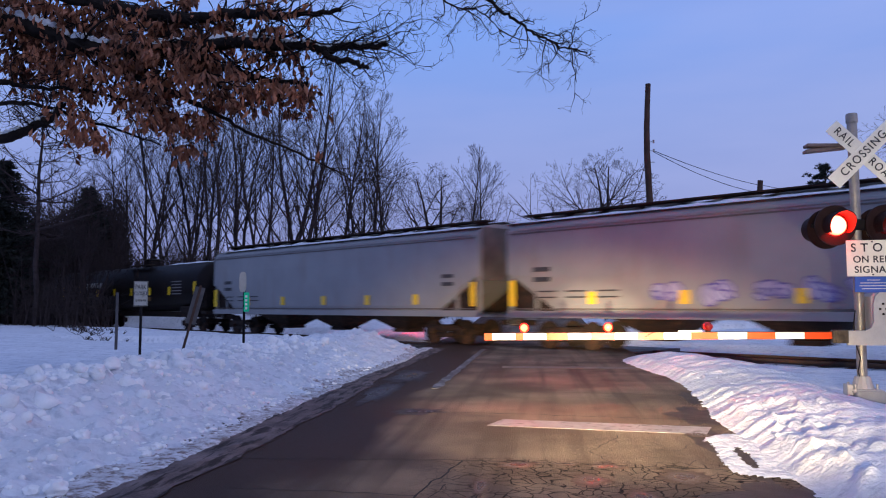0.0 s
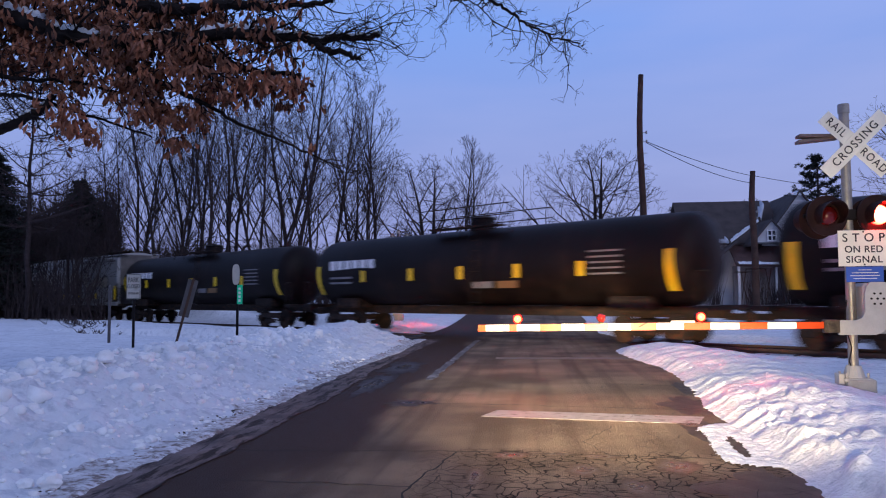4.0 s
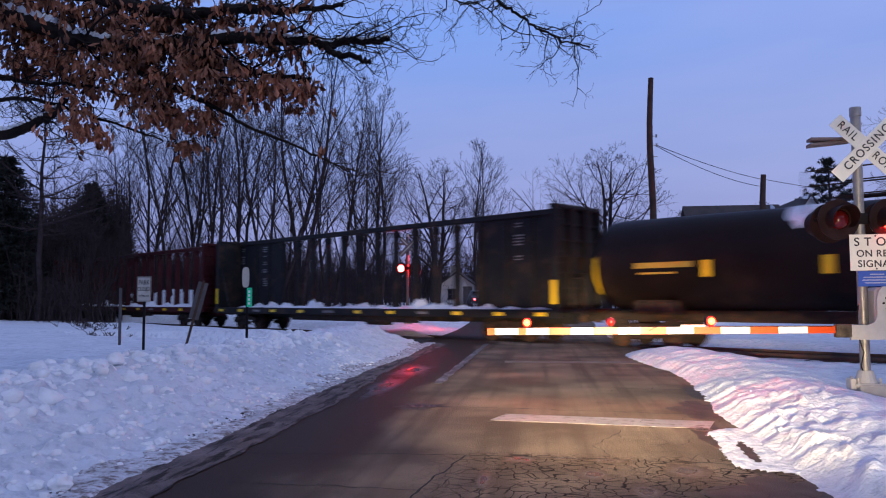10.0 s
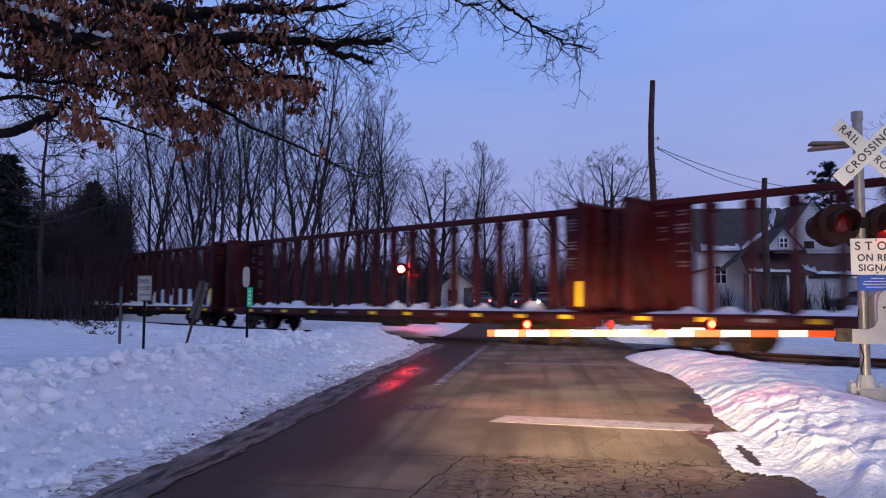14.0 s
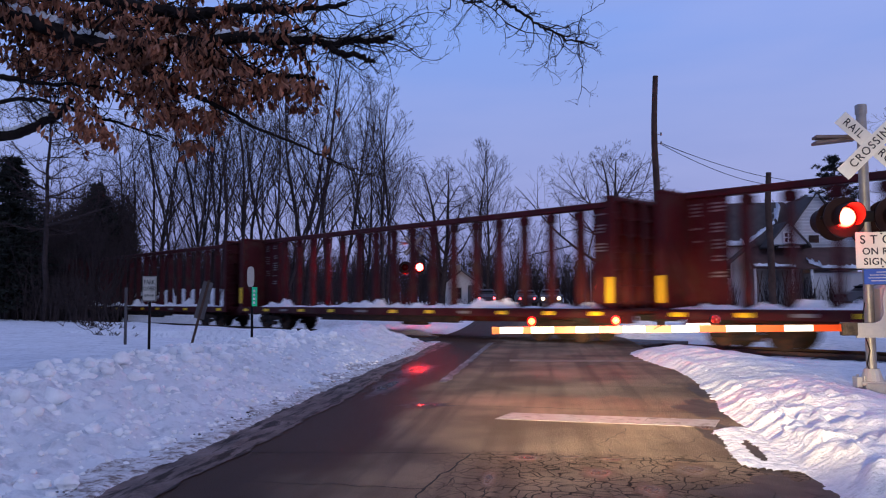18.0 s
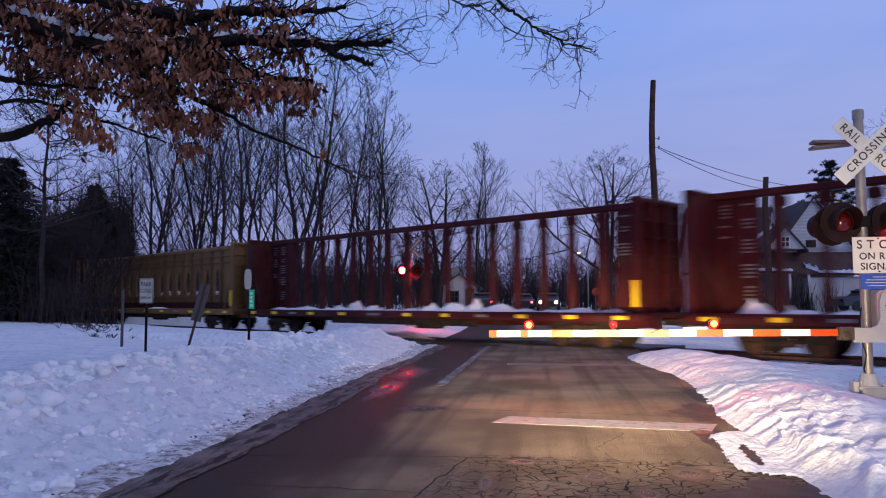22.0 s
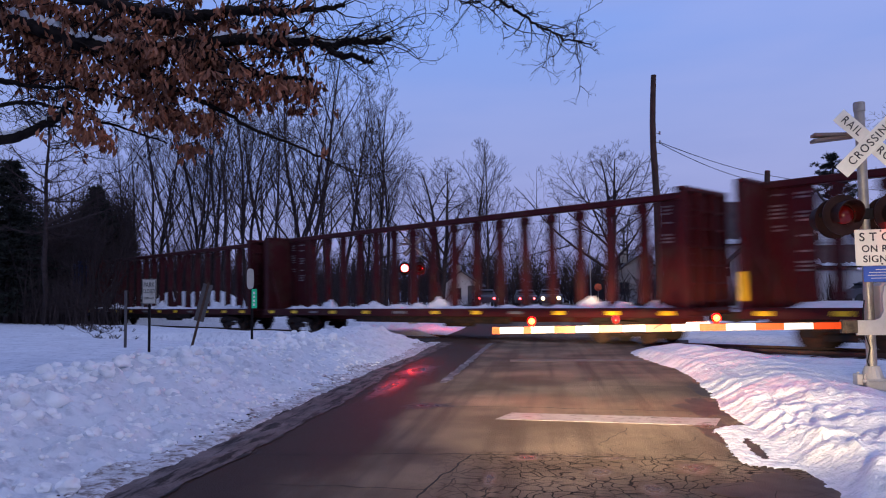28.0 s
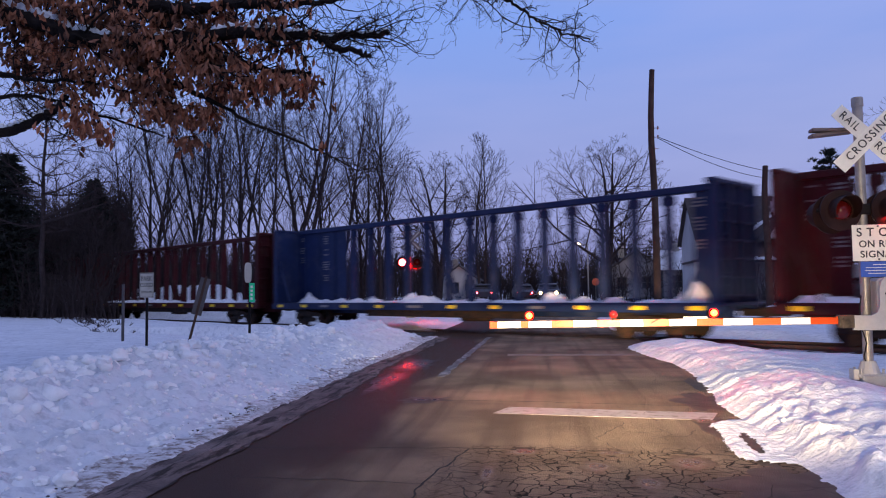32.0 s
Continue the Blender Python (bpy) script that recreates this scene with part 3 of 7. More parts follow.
# the carriageway: one worn sheet, wet on its far side
def strip(name, x0, x1, y0, y1, z, mat, step_y=0.5, edge=0.0, seed=0, parent=None, label="", thick=0.05):
    vs, fs = [], []
    n = max(2, int((y1 - y0) / step_y))
    for j in range(n + 1):
        y = y0 + (y1 - y0) * j / n
        w0, w1 = edge * noise.noise((y * 1.7, seed, 0)), edge * noise.noise((y * 1.7, seed + 5, 0))
        vs += [(x0 + w0, y, z), (x1 + w1, y, z), (x0 + w0, y, z - thick), (x1 + w1, y, z - thick)]
    for j in range(n):
        a, b = 4 * j, 4 * j + 4
        fs += [(a, a + 1, b + 1, b), (a, b, b + 2, a + 2), (a + 1, a + 3, b + 3, b + 1)]
    fs += [(0, 2, 3, 1), (4 * n, 4 * n + 1, 4 * n + 3, 4 * n + 2)]
    return raw(name, vs, fs, mat, parent, label)


road = strip("road", -4.2, 2.9, -60, 320, 0.0, ASPHALT, 2.0, thick=0.3)
for v in road.data.vertices:
    v.co.z += climb(v.co.y)
tagged(road, "worn cracked asphalt road, wet and dark along one side", "road", kind="structure")
vs, fs, cols = [], [], 14
ys = [4.0 + 0.07 * j for j in range(150)] + [14.5 + 0.25 * j for j in range(49)]
for y in ys:
    a, b = left_edge(y) + 0.03, -2.97 + 0.10 * noise.noise((y * 0.9, 2.2, 0)) + 0.06 * noise.noise((y * 3.2, 6.2, 0)) + 0.03 * noise.noise((y * 9, 6.2, 0)) - 0.25 * step(10, 16, y)
    for i in range(cols + 1):
        x = a + (b - a) * i / cols
        ice = 0.050 * math.exp(-((x - b + 0.20) / 0.10) ** 2) * (1 - step(7.5, 9.2, y)) * (0.7 + 0.8 * noise.noise((y * 2.1, 1.0, 4)))
        vs.append((x, y, 0.010 + (0.0 if i == cols else max(0.0, ice) + 0.016 * abs(noise.noise((x * 7, y * 2.5, 3))) + 0.010 * noise.noise((x * 16, y * 9, 5)))))
for j in range(len(ys) - 1):
    for i in range(cols):
        q = j * (cols + 1) + i
        fs.append((q, q + 1, q + cols + 2, q + cols + 1))
slush = raw("slush_verge", vs, fs, DIRTY, round_=True)
tagged(slush, "grey slush and grit along the foot of the bank", "slush", kind="structure")

stop = strip("stop_line", -0.70, 1.90, 0, 0.57, 0.0022, LINE, 0.1, 0.02, 4, thick=0.002)
for v in stop.data.vertices:                    # its ends run with the road, its length a little askew
    v.co.x += 0.16 * v.co.y
stop.matrix_basis = pose(0.03, 9.60, 0, 0, 0, -8.5)
tagged(stop, "worn white stop line painted across the lane", "road marking", kind="structure")
cl = strip("lane_line", -1.96, -1.80, 13.8, 26.2, 0.008, FADED, 0.2, 0.07, 8, thick=0.005)
tagged(cl, "faded broken white line painted on the road", "road marking", kind="structure")

bd = strip("worn_band", -0.9, 2.25, 18.5, 19.1, 0.0022, material("worn_pale_asphalt", (0.19, 0.15, 0.115), 0.8, vary=0.5, scale=3, fine=40), 0.1, 0.12, 15, thick=0.002)
tagged(bd, "worn pale band across the old asphalt", "road marking", kind="structure")

# puddles, which mirror the far signal
def puddle(x, y, rx, ry, seed):
    vs, n = [(0, 0, 0)], 60
    for i in range(n):
        a = 2 * math.pi * i / n
        k = 1 + 0.55 * noise.noise((math.cos(a) * 1.6, math.sin(a) * 1.6, seed)) + 0.45 * noise.noise((math.cos(a) * 4.5, math.sin(a) * 4.5, seed))
        vs.append((rx * k * math.cos(a), ry * k * math.sin(a), 0))
    ob = raw("puddle", vs, [(0, i + 1, (i + 1) % n + 1) for i in range(n)], PUDDLE)
    ob.location = (x, y, 0.005)
    return tagged(ob, "shallow meltwater puddle on the asphalt", "puddle", "puddles on the road", "structure")


for px, py, rx, ry, k in ((-2.74, 13.3, 0.28, 1.5, 1.3), (-2.72, 16.5, 0.36, 1.6, 7.3), (-1.80, 10.83, 0.12, 0.16, 4.1), (-1.56, 10.86, 0.09, 0.12, 6.2)):
    puddle(px, py, rx, ry, k)

def damp(x, y, rx, ry, seed):
    ob = puddle(x, y, rx, ry, seed)
    ob.name = "damp_patch"
    ob.data.materials[0] = DAMP
    ob.location.z = 0.003 + 0.0006 * (seed % 5)
    return tagged(ob, "damp patch on the worn asphalt", "damp patch", "damp patches on the road", "structure")


for x, y, rx, ry, k in ((-0.24, 7.36, 0.20, 0.14, 3.3), (0.42, 6.80, 0.15, 0.22, 5.3), (0.60, 7.36, 0.17, 0.10, 9.3), 
                        (0.78, 6.25, 0.13, 0.22, 15.1), (-0.50, 6.50, 0.07, 0.36, 17.9), (1.24, 7.02, 0.22, 0.24, 21.3), (0.22, 7.45, 0.16, 0.07, 25.7),
                        (1.80, 9.22, 0.16, 0.12, 19.1)):
    damp(x, y, rx, ry, k)
# meltwater soaks the asphalt along the edge of the snow
for x, y, rx, ry, k in ((2.15, 10.9, 0.32, 0.75, 2.2), (1.95, 8.3, 0.30, 1.2, 8.4), (1.75, 6.2, 0.50, 0.65, 6.6), (2.40, 12.9, 0.16, 0.9, 3.9), (-1.68, 10.85, 0.36, 0.30, 5.5)):
    ob = damp(x, y, rx, ry, k)
    ob.data.materials[0] = WETEDGE
    ob.location.z = 0.0008 + 0.0005 * (k % 4)
# a thin tongue of snow left beside the stop line
edge_y, edge_x = (6.98, 7.10, 7.40, 7.95, 8.50, 8.90, 9.15, 9.35), (2.10, 1.74, 1.69, 1.74, 1.80, 1.77, 1.92, 2.10)
vs, fs, cols, rows_ = [], [], 46, 96
deep = []
for j in range(rows_ + 1):
    for i in range(cols + 1):
        x, y = 1.6 + 0.75 * i / cols, 6.9 + 2.5 * j / rows_
        left = float(np.interp(y, edge_y, edge_x)) + 0.05 * noise.noise((x * 6, y * 6, 1)) + 0.05 * noise.noise((y * 14, 3, 1))
        hole = math.hypot((x - 1.99 - 0.06 * (y - 7.95)) / 0.05, (y - 7.95) / 0.46) - 1 + 0.5 * noise.noise((x * 9, y * 9, 6))
        k = min(1.0, (x - left) / 0.07, hole / 1.2, (y - 6.98) / 0.1, (9.35 - y) / 0.1)
        deep.append(k)
        vs.append((x, y, 0.004 + max(0.0, k) ** 0.6 * (0.016 + 0.014 * noise.noise((x * 9, y * 5, 2)) + 0.010 * noise.noise((x * 22, y * 16, 4)))))
for j in range(rows_):
    for i in range(cols):
        q = (j * (cols + 1) + i, j * (cols + 1) + i + 1, (j + 1) * (cols + 1) + i + 1, (j + 1) * (cols + 1) + i)
        if min(deep[k] for k in q) > -0.02:
            fs.append(q)
ob = raw("snow_patch", vs, fs, SNOW, round_=True)
tagged(ob, "thin patch of leftover snow at the stop line's end", "snow patch", kind="structure")

# cracks: transverse joints and wandering fractures, cut dark into the surface
def crack(pts, w, seed):
    vs, fs = [], []
    dense = []
    for (x0, y0), (x1, y1) in zip(pts, pts[1:]):
        n = max(2, int(math.hypot(x1 - x0, y1 - y0) / 0.06))
        dense += [(x0 + (x1 - x0) * i / n, y0 + (y1 - y0) * i / n) for i in range(n)]
    dense.append(pts[-1])
    for k, (x, y) in enumerate(dense):
        jx, jy = 0.05 * noise.noise((x * 5, y * 5, seed)), 0.05 * noise.noise((x * 5, y * 5, seed + 9))
        a, b = dense[max(0, k - 1)], dense[min(len(dense) - 1, k + 1)]
        d = Vector((b[0] - a[0], b[1] - a[1])).normalized()
        ww = w * (0.45 + 0.9 * abs(noise.noise((x * 7, y * 7, seed + 3))))
        vs += [(x + jx - d.y * ww, y + jy + d.x * ww, 0.0045), (x + jx + d.y * ww, y + jy - d.x * ww, 0.0045)]
        if k:
            i = 2 * k
            fs.append((i - 2, i - 1, i + 1, i))
    return vs, fs


cracks = [([(-3.2, 7.35), (-1.0, 7.5), (0.6, 7.45), (2.1, 7.3)], 0.014), ([(-2.3, 10.9), (-0.4, 10.75), (2.2, 10.4)], 0.016), ([(-1.4, 13.6), (0.8, 13.4), (2.3, 13.2)], 0.012),
          ([(-0.75, 7.5), (-0.95, 6.4), (-1.05, 5.0), (-1.1, 3.6)], 0.016), ([(-2.6, 6.2), (-1.0, 6.1)], 0.010), ([(-2.4, 5.2), (-1.1, 5.35)], 0.010), ([(0.9, 9.1), (0.5, 8.1), (0.7, 7.4)], 0.006)]
rng = random.Random(5)
for k in range(70):                             # the crazed patch before the stop line
    x, y, a = rng.uniform(-0.9, 2.2), rng.uniform(3.4, 7.3), rng.uniform(-0.6, 0.6) + (1.57 if rng.random() < 0.38 else 0)
    l = rng.uniform(0.15, 0.65)
    cracks.append(([(x, y), (x + l * math.cos(a), y + l * math.sin(a) * 0.8)], rng.uniform(0.003, 0.008)))
for k in range(26):                             # scattered fractures past the stop line
    x, y, a = rng.uniform(0.6, 2.1), rng.uniform(7.6, 13.5), rng.uniform(-1.6, 1.6)
    l = rng.uniform(0.25, 0.7)
    cracks.append(([(x, y), (x + l * 0.5 * math.cos(a), y + l * 0.5 * math.sin(a)), (x + l * math.cos(a + 0.5), y + l * math.sin(a + 0.5))], rng.uniform(0.003, 0.006)))
cv, cf = [], []
for k, (p, w) in enumerate(cracks):
    v, f = crack(p, w, k * 3.7)
    cf += [tuple(i + len(cv) for i in q) for q in f]
    cv += v
tagged(raw("road_cracks", cv, cf, CRACK), "branching cracks in the old asphalt", "cracks", kind="stuff")

# loose clods of ploughed snow on the banks
def clods(name, seed, count, place, mat, lo, hi):
    r, vs, fs = random.Random(seed), [], []
    for _ in range(count):
        x, y = place(r)
        s = r.uniform(lo, hi) * (1.0 if r.random() < 0.85 else 1.7)
        bm = bmesh.new()
        bmesh.ops.create_icosphere(bm, subdivisions=1, radius=1)
        base, turn = len(vs), Euler((r.random() * 6, r.random() * 6, r.random() * 6)).to_matrix()
        z = height(x, y) - 0.05 * s
        for v in bm.verts:
            p = turn @ (v.co * (0.75 + 0.5 * r.random()))
            vs.append((x + p.x * s, y + p.y * s, z + p.z * s * 0.75))
        bm.verts.index_update()
        fs += [tuple(base + v.index for v in f.verts) for f in bm.faces]
        bm.free()
    ob = raw(name, vs, fs, mat)
    for p in ob.data.polygons:
        p.use_smooth = True
    return tagged(ob, "loose clods of ploughed snow on the bank", "snow clods", kind="stuff")


def left_crest(r):
    y = r.uniform(6, 20)
    return left_edge(y) - 2.5 + r.gauss(0, 0.55), y


clods("snow_clods", 3, 700, left_crest, CLOD, 0.02, 0.085)
clods("snow_clods", 23, 240, left_crest, CLOD, 0.05, 0.11)
clods("snow_clods", 9, 50, lambda r: (lambda y: (right_edge(y) + 0.15 + abs(r.gauss(0, 1.0)), y))(r.uniform(5.5, 15)), SNOW, 0.008, 0.024)
clods("snow_crumbs", 4, 700, lambda r: (lambda y: (left_edge(y) - abs(r.gauss(0, 1.0)) - 0.1, y))(r.uniform(5, 18)), CLOD, 0.012, 0.04)
clods("gritty_crumbs", 6, 1500, lambda r: (lambda y: (left_edge(y) + r.gauss(-0.05, 0.12), y))(r.uniform(5, 26)), GRIT, 0.005, 0.018)
clods("dirty_crumbs", 16, 420, lambda r: (lambda y: (left_edge(y) + r.gauss(-0.02, 0.10), y))(r.uniform(5, 20)), CRUST, 0.012, 0.040)

# single lumps that the plough threw out
for k, (x, y, s) in enumerate(((-4.50, 7.22, 0.075), (-4.38, 7.20, 0.05), (-3.86, 7.48, 0.055), (-3.84, 7.22, 0.05), (-3.78, 5.72, 0.09), (-3.92, 5.62, 0.06),
                                (-5.60, 11.6, 0.13), (-5.85, 11.9, 0.11), (-5.95, 12.5, 0.12), (-5.75, 10.9, 0.10), (-5.7, 9.4, 0.10), (-5.95, 10.2, 0.11))):
    bm = bmesh.new()
    bmesh.ops.create_icosphere(bm, subdivisions=3, radius=s)
    for v in bm.verts:
        v.co *= 1 + 0.45 * noise.noise(v.co * (1.6 / s) + Vector((k * 5.0, 0, 0)))
        v.co.z *= 0.8
    ob = part("snow_lump", bm, CLOD, None, "", True)
    ob.location = (x, y, height(x, y) + s * 0.45)
    tagged(ob, "crusty lump of snow thrown up by the plough", "snow lump", "snow lumps on the bank")

# the foot of the bank, where grit has melted out of the snow
vs, fs, m = [], [], 9
for j in range(360):
    y = 4.0 + j * 0.063
    le = left_edge(y)
    up = 0.30 + 0.34 * noise.noise((y * 1.3, 4.4, 0)) + 0.22 * noise.noise((y * 5.0, 8.8, 0))
    for i in range(m):
        x = le + 0.12 - (max(0.05, up) + 0.12) * i / (m - 1)
        vs.append((x, y, max(0.034 * step(0, 2, i + 0.3), height(x, y) + 0.012 - 0.016 * (i == m - 1))))
for j in range(359):
    fs += [(j * m + i, (j + 1) * m + i, (j + 1) * m + i + 1, j * m + i + 1) for i in range(m - 1)]
tagged(raw("gritty_crust", vs, fs, CRUST, round_=True), "gritty half-melted snow crust at the bank's foot", "snow crust", kind="structure")

# ---- the railway ----
track = thing("railway_track", pose(*on_track(0), 0, 0, TURN), "single railway track crossing the road at a slant", "railway")
tagged(track, kind="structure")
for side in (-0.72, 0.72):
    bm = bmesh.new()
    box(bm, (-30, side, -0.035), (280, 0.072, 0.07))
    box(bm, (-30, side, -0.095), (280, 0.018, 0.09))
    box(bm, (-30, side, -0.15), (280, 0.14, 0.02))
    part("rail", bm, RAIL, track, "rusty steel rail")
bm = bmesh.new()
for i in range(440):
    s = -165 + i * 0.6
    if not -20.5 < s < -13.0:
        box(bm, (s, 0, -0.20), (0.22, 2.5, 0.14))
tagged(part("ties", bm, TIE, track), kind="stuff")
bm = bmesh.new()
for k, (y0, y1) in enumerate(((-2.4, -0.78), (-0.64, 0.64), (0.78, 2.4))):
    box(bm, (-17.6, (y0 + y1) / 2, -0.07), (9.0, y1 - y0, 0.13))
part("crossing_panel", bm, WET, track, "dark asphalt crossing panels between the rails")

# ---- the train ----
SPEED = 12.604
TRAIN = []                                      # thing, place of its middle along the track at the start


PIECES = {}


def piece(name, size, mat, parent, at):
    """A bevelled bar; alike ones share one mesh."""
    key = (name, size, mat.name)
    if key not in PIECES:
        bm = bmesh.new()
        box(bm, (0, 0, 0), size, bevel=0.012)
        PIECES[key] = part(name, bm, mat, parent)
        PIECES[key].location = at
        return PIECES[key]
    return share(name, PIECES[key], parent, Matrix.Translation(at))


def bogie(car, x):
    """A freight truck: two side frames, two axles, four wheels."""
    bm = bmesh.new()
    for y in (-1.0, 1.0):
        box(bm, (0, y, 0.62), (1.5, 0.16, 0.22), bevel=0.03)
        box(bm, (0, y, 0.36), (0.9, 0.14, 0.2), bevel=0.03)
        for sx in (-0.88, 0.88):
            box(bm, (sx, y, 0.5), (0.36, 0.2, 0.3), bevel=0.04)
        for sx in (-0.14, 0.0, 0.14):
            rod(bm, (sx, y, 0.4), (sx, y, 0.62), 0.06, n=8)
    box(bm, (0, 0, 0.62), (0.4, 2.2, 0.26))
    t = part("truck", bm, STEEL, car, "rusty cast-steel wheel truck")
    t.location.x = x
    for sx in (-0.88, 0.88):
        for y in (-0.75, 0.75):
            if not WHEEL:
                bm = bmesh.new()
                rod(bm, (0, -0.065, 0), (0, 0.065, 0), 0.455, n=24)
                rod(bm, (0, -0.085, 0), (0, -0.05, 0), 0.48, n=24)
                WHEEL.append(part("wheel", bm, STEEL, t))
                w = WHEEL[0]
            else:
                w = share("wheel", WHEEL[0], t, Matrix())
            w.matrix_basis = pose(sx, y, 0.46, 0, 0, 0 if y > 0 else 180)
    return t


WHEEL = []


def couplers(car, half, mat):
    for s in (-1, 1):
        bm = bmesh.new()
        box(bm, (s * (half - 0.35), 0, 0.85), (0.8, 0.22, 0.2), bevel=0.02)
        box(bm, (s * (half - 0.05), 0, 0.86), (0.22, 0.36, 0.3), bevel=0.05)
        part("coupler", bm, STEEL, car)


def reflectors(car, xs, y, z, s):
    src = None
    for x in xs:
        if src is None:
            bm = bmesh.new()
            box(bm, (0, 0, 0), s)
            src = part("reflector", bm, REFLECT, car, "yellow reflective strip")
            src.location = (x, y, z)
        else:
            share("reflector", src, car, pose(x, y, z))
    return src


def bars(car, name, spec, y, mat, label):
    """Plain bars that stand for stencilled markings: (x, z, width, height)."""
    bm = bmesh.new()
    for x, z, w, h in spec:
        box(bm, (x, y, z), (w, 0.008, h))
    return tagged(part(name, bm, mat, car, label), kind="stuff")


def ladder(bm, x, y, z0, z1, w=0.42, along=True):
    for s in (-w / 2, w / 2):
        o = (s, 0) if along else (0, s)
        rod(bm, (x + o[0], y + o[1], z0), (x + o[0], y + o[1], z1), 0.018, n=5)
    n = int((z1 - z0) / 0.36)
    for i in range(n + 1):
        z = z0 + (z1 - z0) * i / max(1, n)
        o = (w / 2, 0) if along else (0, w / 2)
        rod(bm, (x - o[0], y - o[1], z), (x + o[0], y + o[1], z), 0.015, n=5)


def snow_heap(bm, x, y, z, lx, ly, h, seed):
    """A drift: a low lump of snow with an uneven back."""
    n, m = 10, 5
    rows = []
    for i in range(n + 1):
        row = []
        for j in range(m + 1):
            u, v = i / n * 2 - 1, j / m * 2 - 1
            k = max(0.0, 1 - u * u) * max(0.0, 1 - v * v)
            row.append(bm.verts.new((x + u * lx / 2, y + v * ly / 2, z + h * k * (0.65 + 0.7 * noise.noise((u * 2.2, v * 2, seed))))))
        rows.append(row)
    for i in range(n):
        for j in range(m):
            bm.faces.new((rows[i][j], rows[i + 1][j], rows[i + 1][j + 1], rows[i][j + 1]))


def centerbeam(paint, label, solid=False, seed=0, panel=(1.4, 1.4), strips=(False, False)):
    """A bulkhead flat car with a tall truss along its middle."""
    r = random.Random(seed)
    car = thing("lumber_flat_car", Matrix(), label, "railway car", "cars of the freight train")
    L = 23.3
    bm = bmesh.new()
    box(bm, (0, 0, 1.10), (L, 2.75, 0.10))
    for y in (-1.36, 1.36):
        box(bm, (0, y, 1.00), (L, 0.09, 0.30), bevel=0.015)
    box(bm, (0, 0, 0.86), (L - 0.6, 0.5, 0.42))
    for i in range(15):
        box(bm, (-10.5 + i * 1.5, 0, 0.97), (0.12, 2.6, 0.18))
    part("deck", bm, paint, car)
    bm = bmesh.new()
    box(bm, (0, -1.1, 0.72), (9.0, 0.16, 0.28), bevel=0.02)
    box(bm, (0, 1.1, 0.72), (9.0, 0.16, 0.28), bevel=0.02)
    box(bm, (1.6, -0.75, 0.62), (1.3, 0.5, 0.34), bevel=0.05)
    part("underframe", bm, STEEL, car)
    for s in (-1, 1):
        x = s * (L / 2 - 0.22)
        bm = bmesh.new()
        box(bm, (x - s * 0.08, 0, 2.92), (0.10, 2.72, 3.55))
        plate = part("bulkhead", bm, paint, car)
        for y in (-1.29, -0.45, 0.45, 1.29):
            piece("stile", (0.24, 0.14, 3.58), paint, plate, (x + s * 0.06, y, 2.92))
        for i in range(7):
            piece("rib", (0.09, 2.66, 0.07), paint, plate, (x + s * 0.02, 0, 1.35 + i * 0.55))
        piece("cap", (0.34, 2.76, 0.12), paint, plate, (x, 0, 4.71))
        for y in (-1.2, 1.2):
            bm = bmesh.new()
            rod(bm, (x - s * 0.1, y, 3.2), (x - s * 1.0, y * 0.98, 1.2), 0.05, n=5)
            part("stay", bm, paint, plate)
        bm = bmesh.new()
        ladder(bm, x + s * 0.24, -1.2 if s > 0 else 1.2, 0.9, 4.6, along=False)
        part("ladder", bm, paint, car)
    bm = bmesh.new()
    box(bm, (0, 0, 4.66), (L - 0.5, 0.30, 0.22), bevel=0.03)
    part("top_chord", bm, paint, car)
    if solid:
        nx_ = 17
        x0, x1 = -10.43, 10.51
        w = (x1 - x0) / nx_
        web = None
        for i in range(nx_):                    # web of panels, most of them with a tall oval hole
            bm = bmesh.new()
            cx, rings = x0 + (i + 0.5) * w, []
            for y, flip in ((-0.045, False), (0.045, True)):
                n = 20
                ring, outer = [], []
                for k in range(n):
                    a = 2 * math.pi * k / n
                    ring.append(bm.verts.new((cx + 0.27 * math.cos(a), y, 2.72 + 0.80 * math.sin(a))))
                    c, s_ = math.cos(a), math.sin(a)
                    q = max(abs(c), abs(s_))
                    outer.append(bm.verts.new((cx + w / 2 * c / q, y, 2.86 + 1.71 * s_ / q)))
                for k in range(n):
                    f = (ring[k], ring[(k + 1) % n], outer[(k + 1) % n], outer[k])
                    bm.faces.new(f if flip else f[::-1])
                if not 2 <= i <= 14:
                    bm.faces.new(ring if flip else ring[::-1])
                rings.append(ring)
            for k in range(20):
                bm.faces.new((rings[0][k], rings[0][(k + 1) % 20], rings[1][(k + 1) % 20], rings[1][k]))
            panel_ = part("web_panel", bm, paint, car, "centre web panel with a tall oval opening" if 2 <= i <= 14 else "")
            web = web or panel_
        for i in range(nx_ + 1):
            piece("web_rib", (0.14, 0.30, 3.4), OCHRESHADE, web, (x0 + i * w, 0, 2.86))
            if i < nx_:
                piece("rib_arch", (w - 0.3, 0.10, 0.10), OCHRESHADE, web, (x0 + (i + 0.5) * w, -0.05, 3.80))
        for z in (1.9, 4.2):
            piece("web_rail", (L - 1, 0.06, 0.06), paint, web, (0, -0.10, z))
        for a, b in ((-11.45, x0), (x1, 11.45)):
            piece("web_plate", (round(b - a, 2), 0.09, 3.42), paint, web, ((a + b) / 2, 0, 2.86))
        bm = bmesh.new()
        box(bm, (0, -0.16, 1.36), (L - 0.9, 0.03, 0.34))
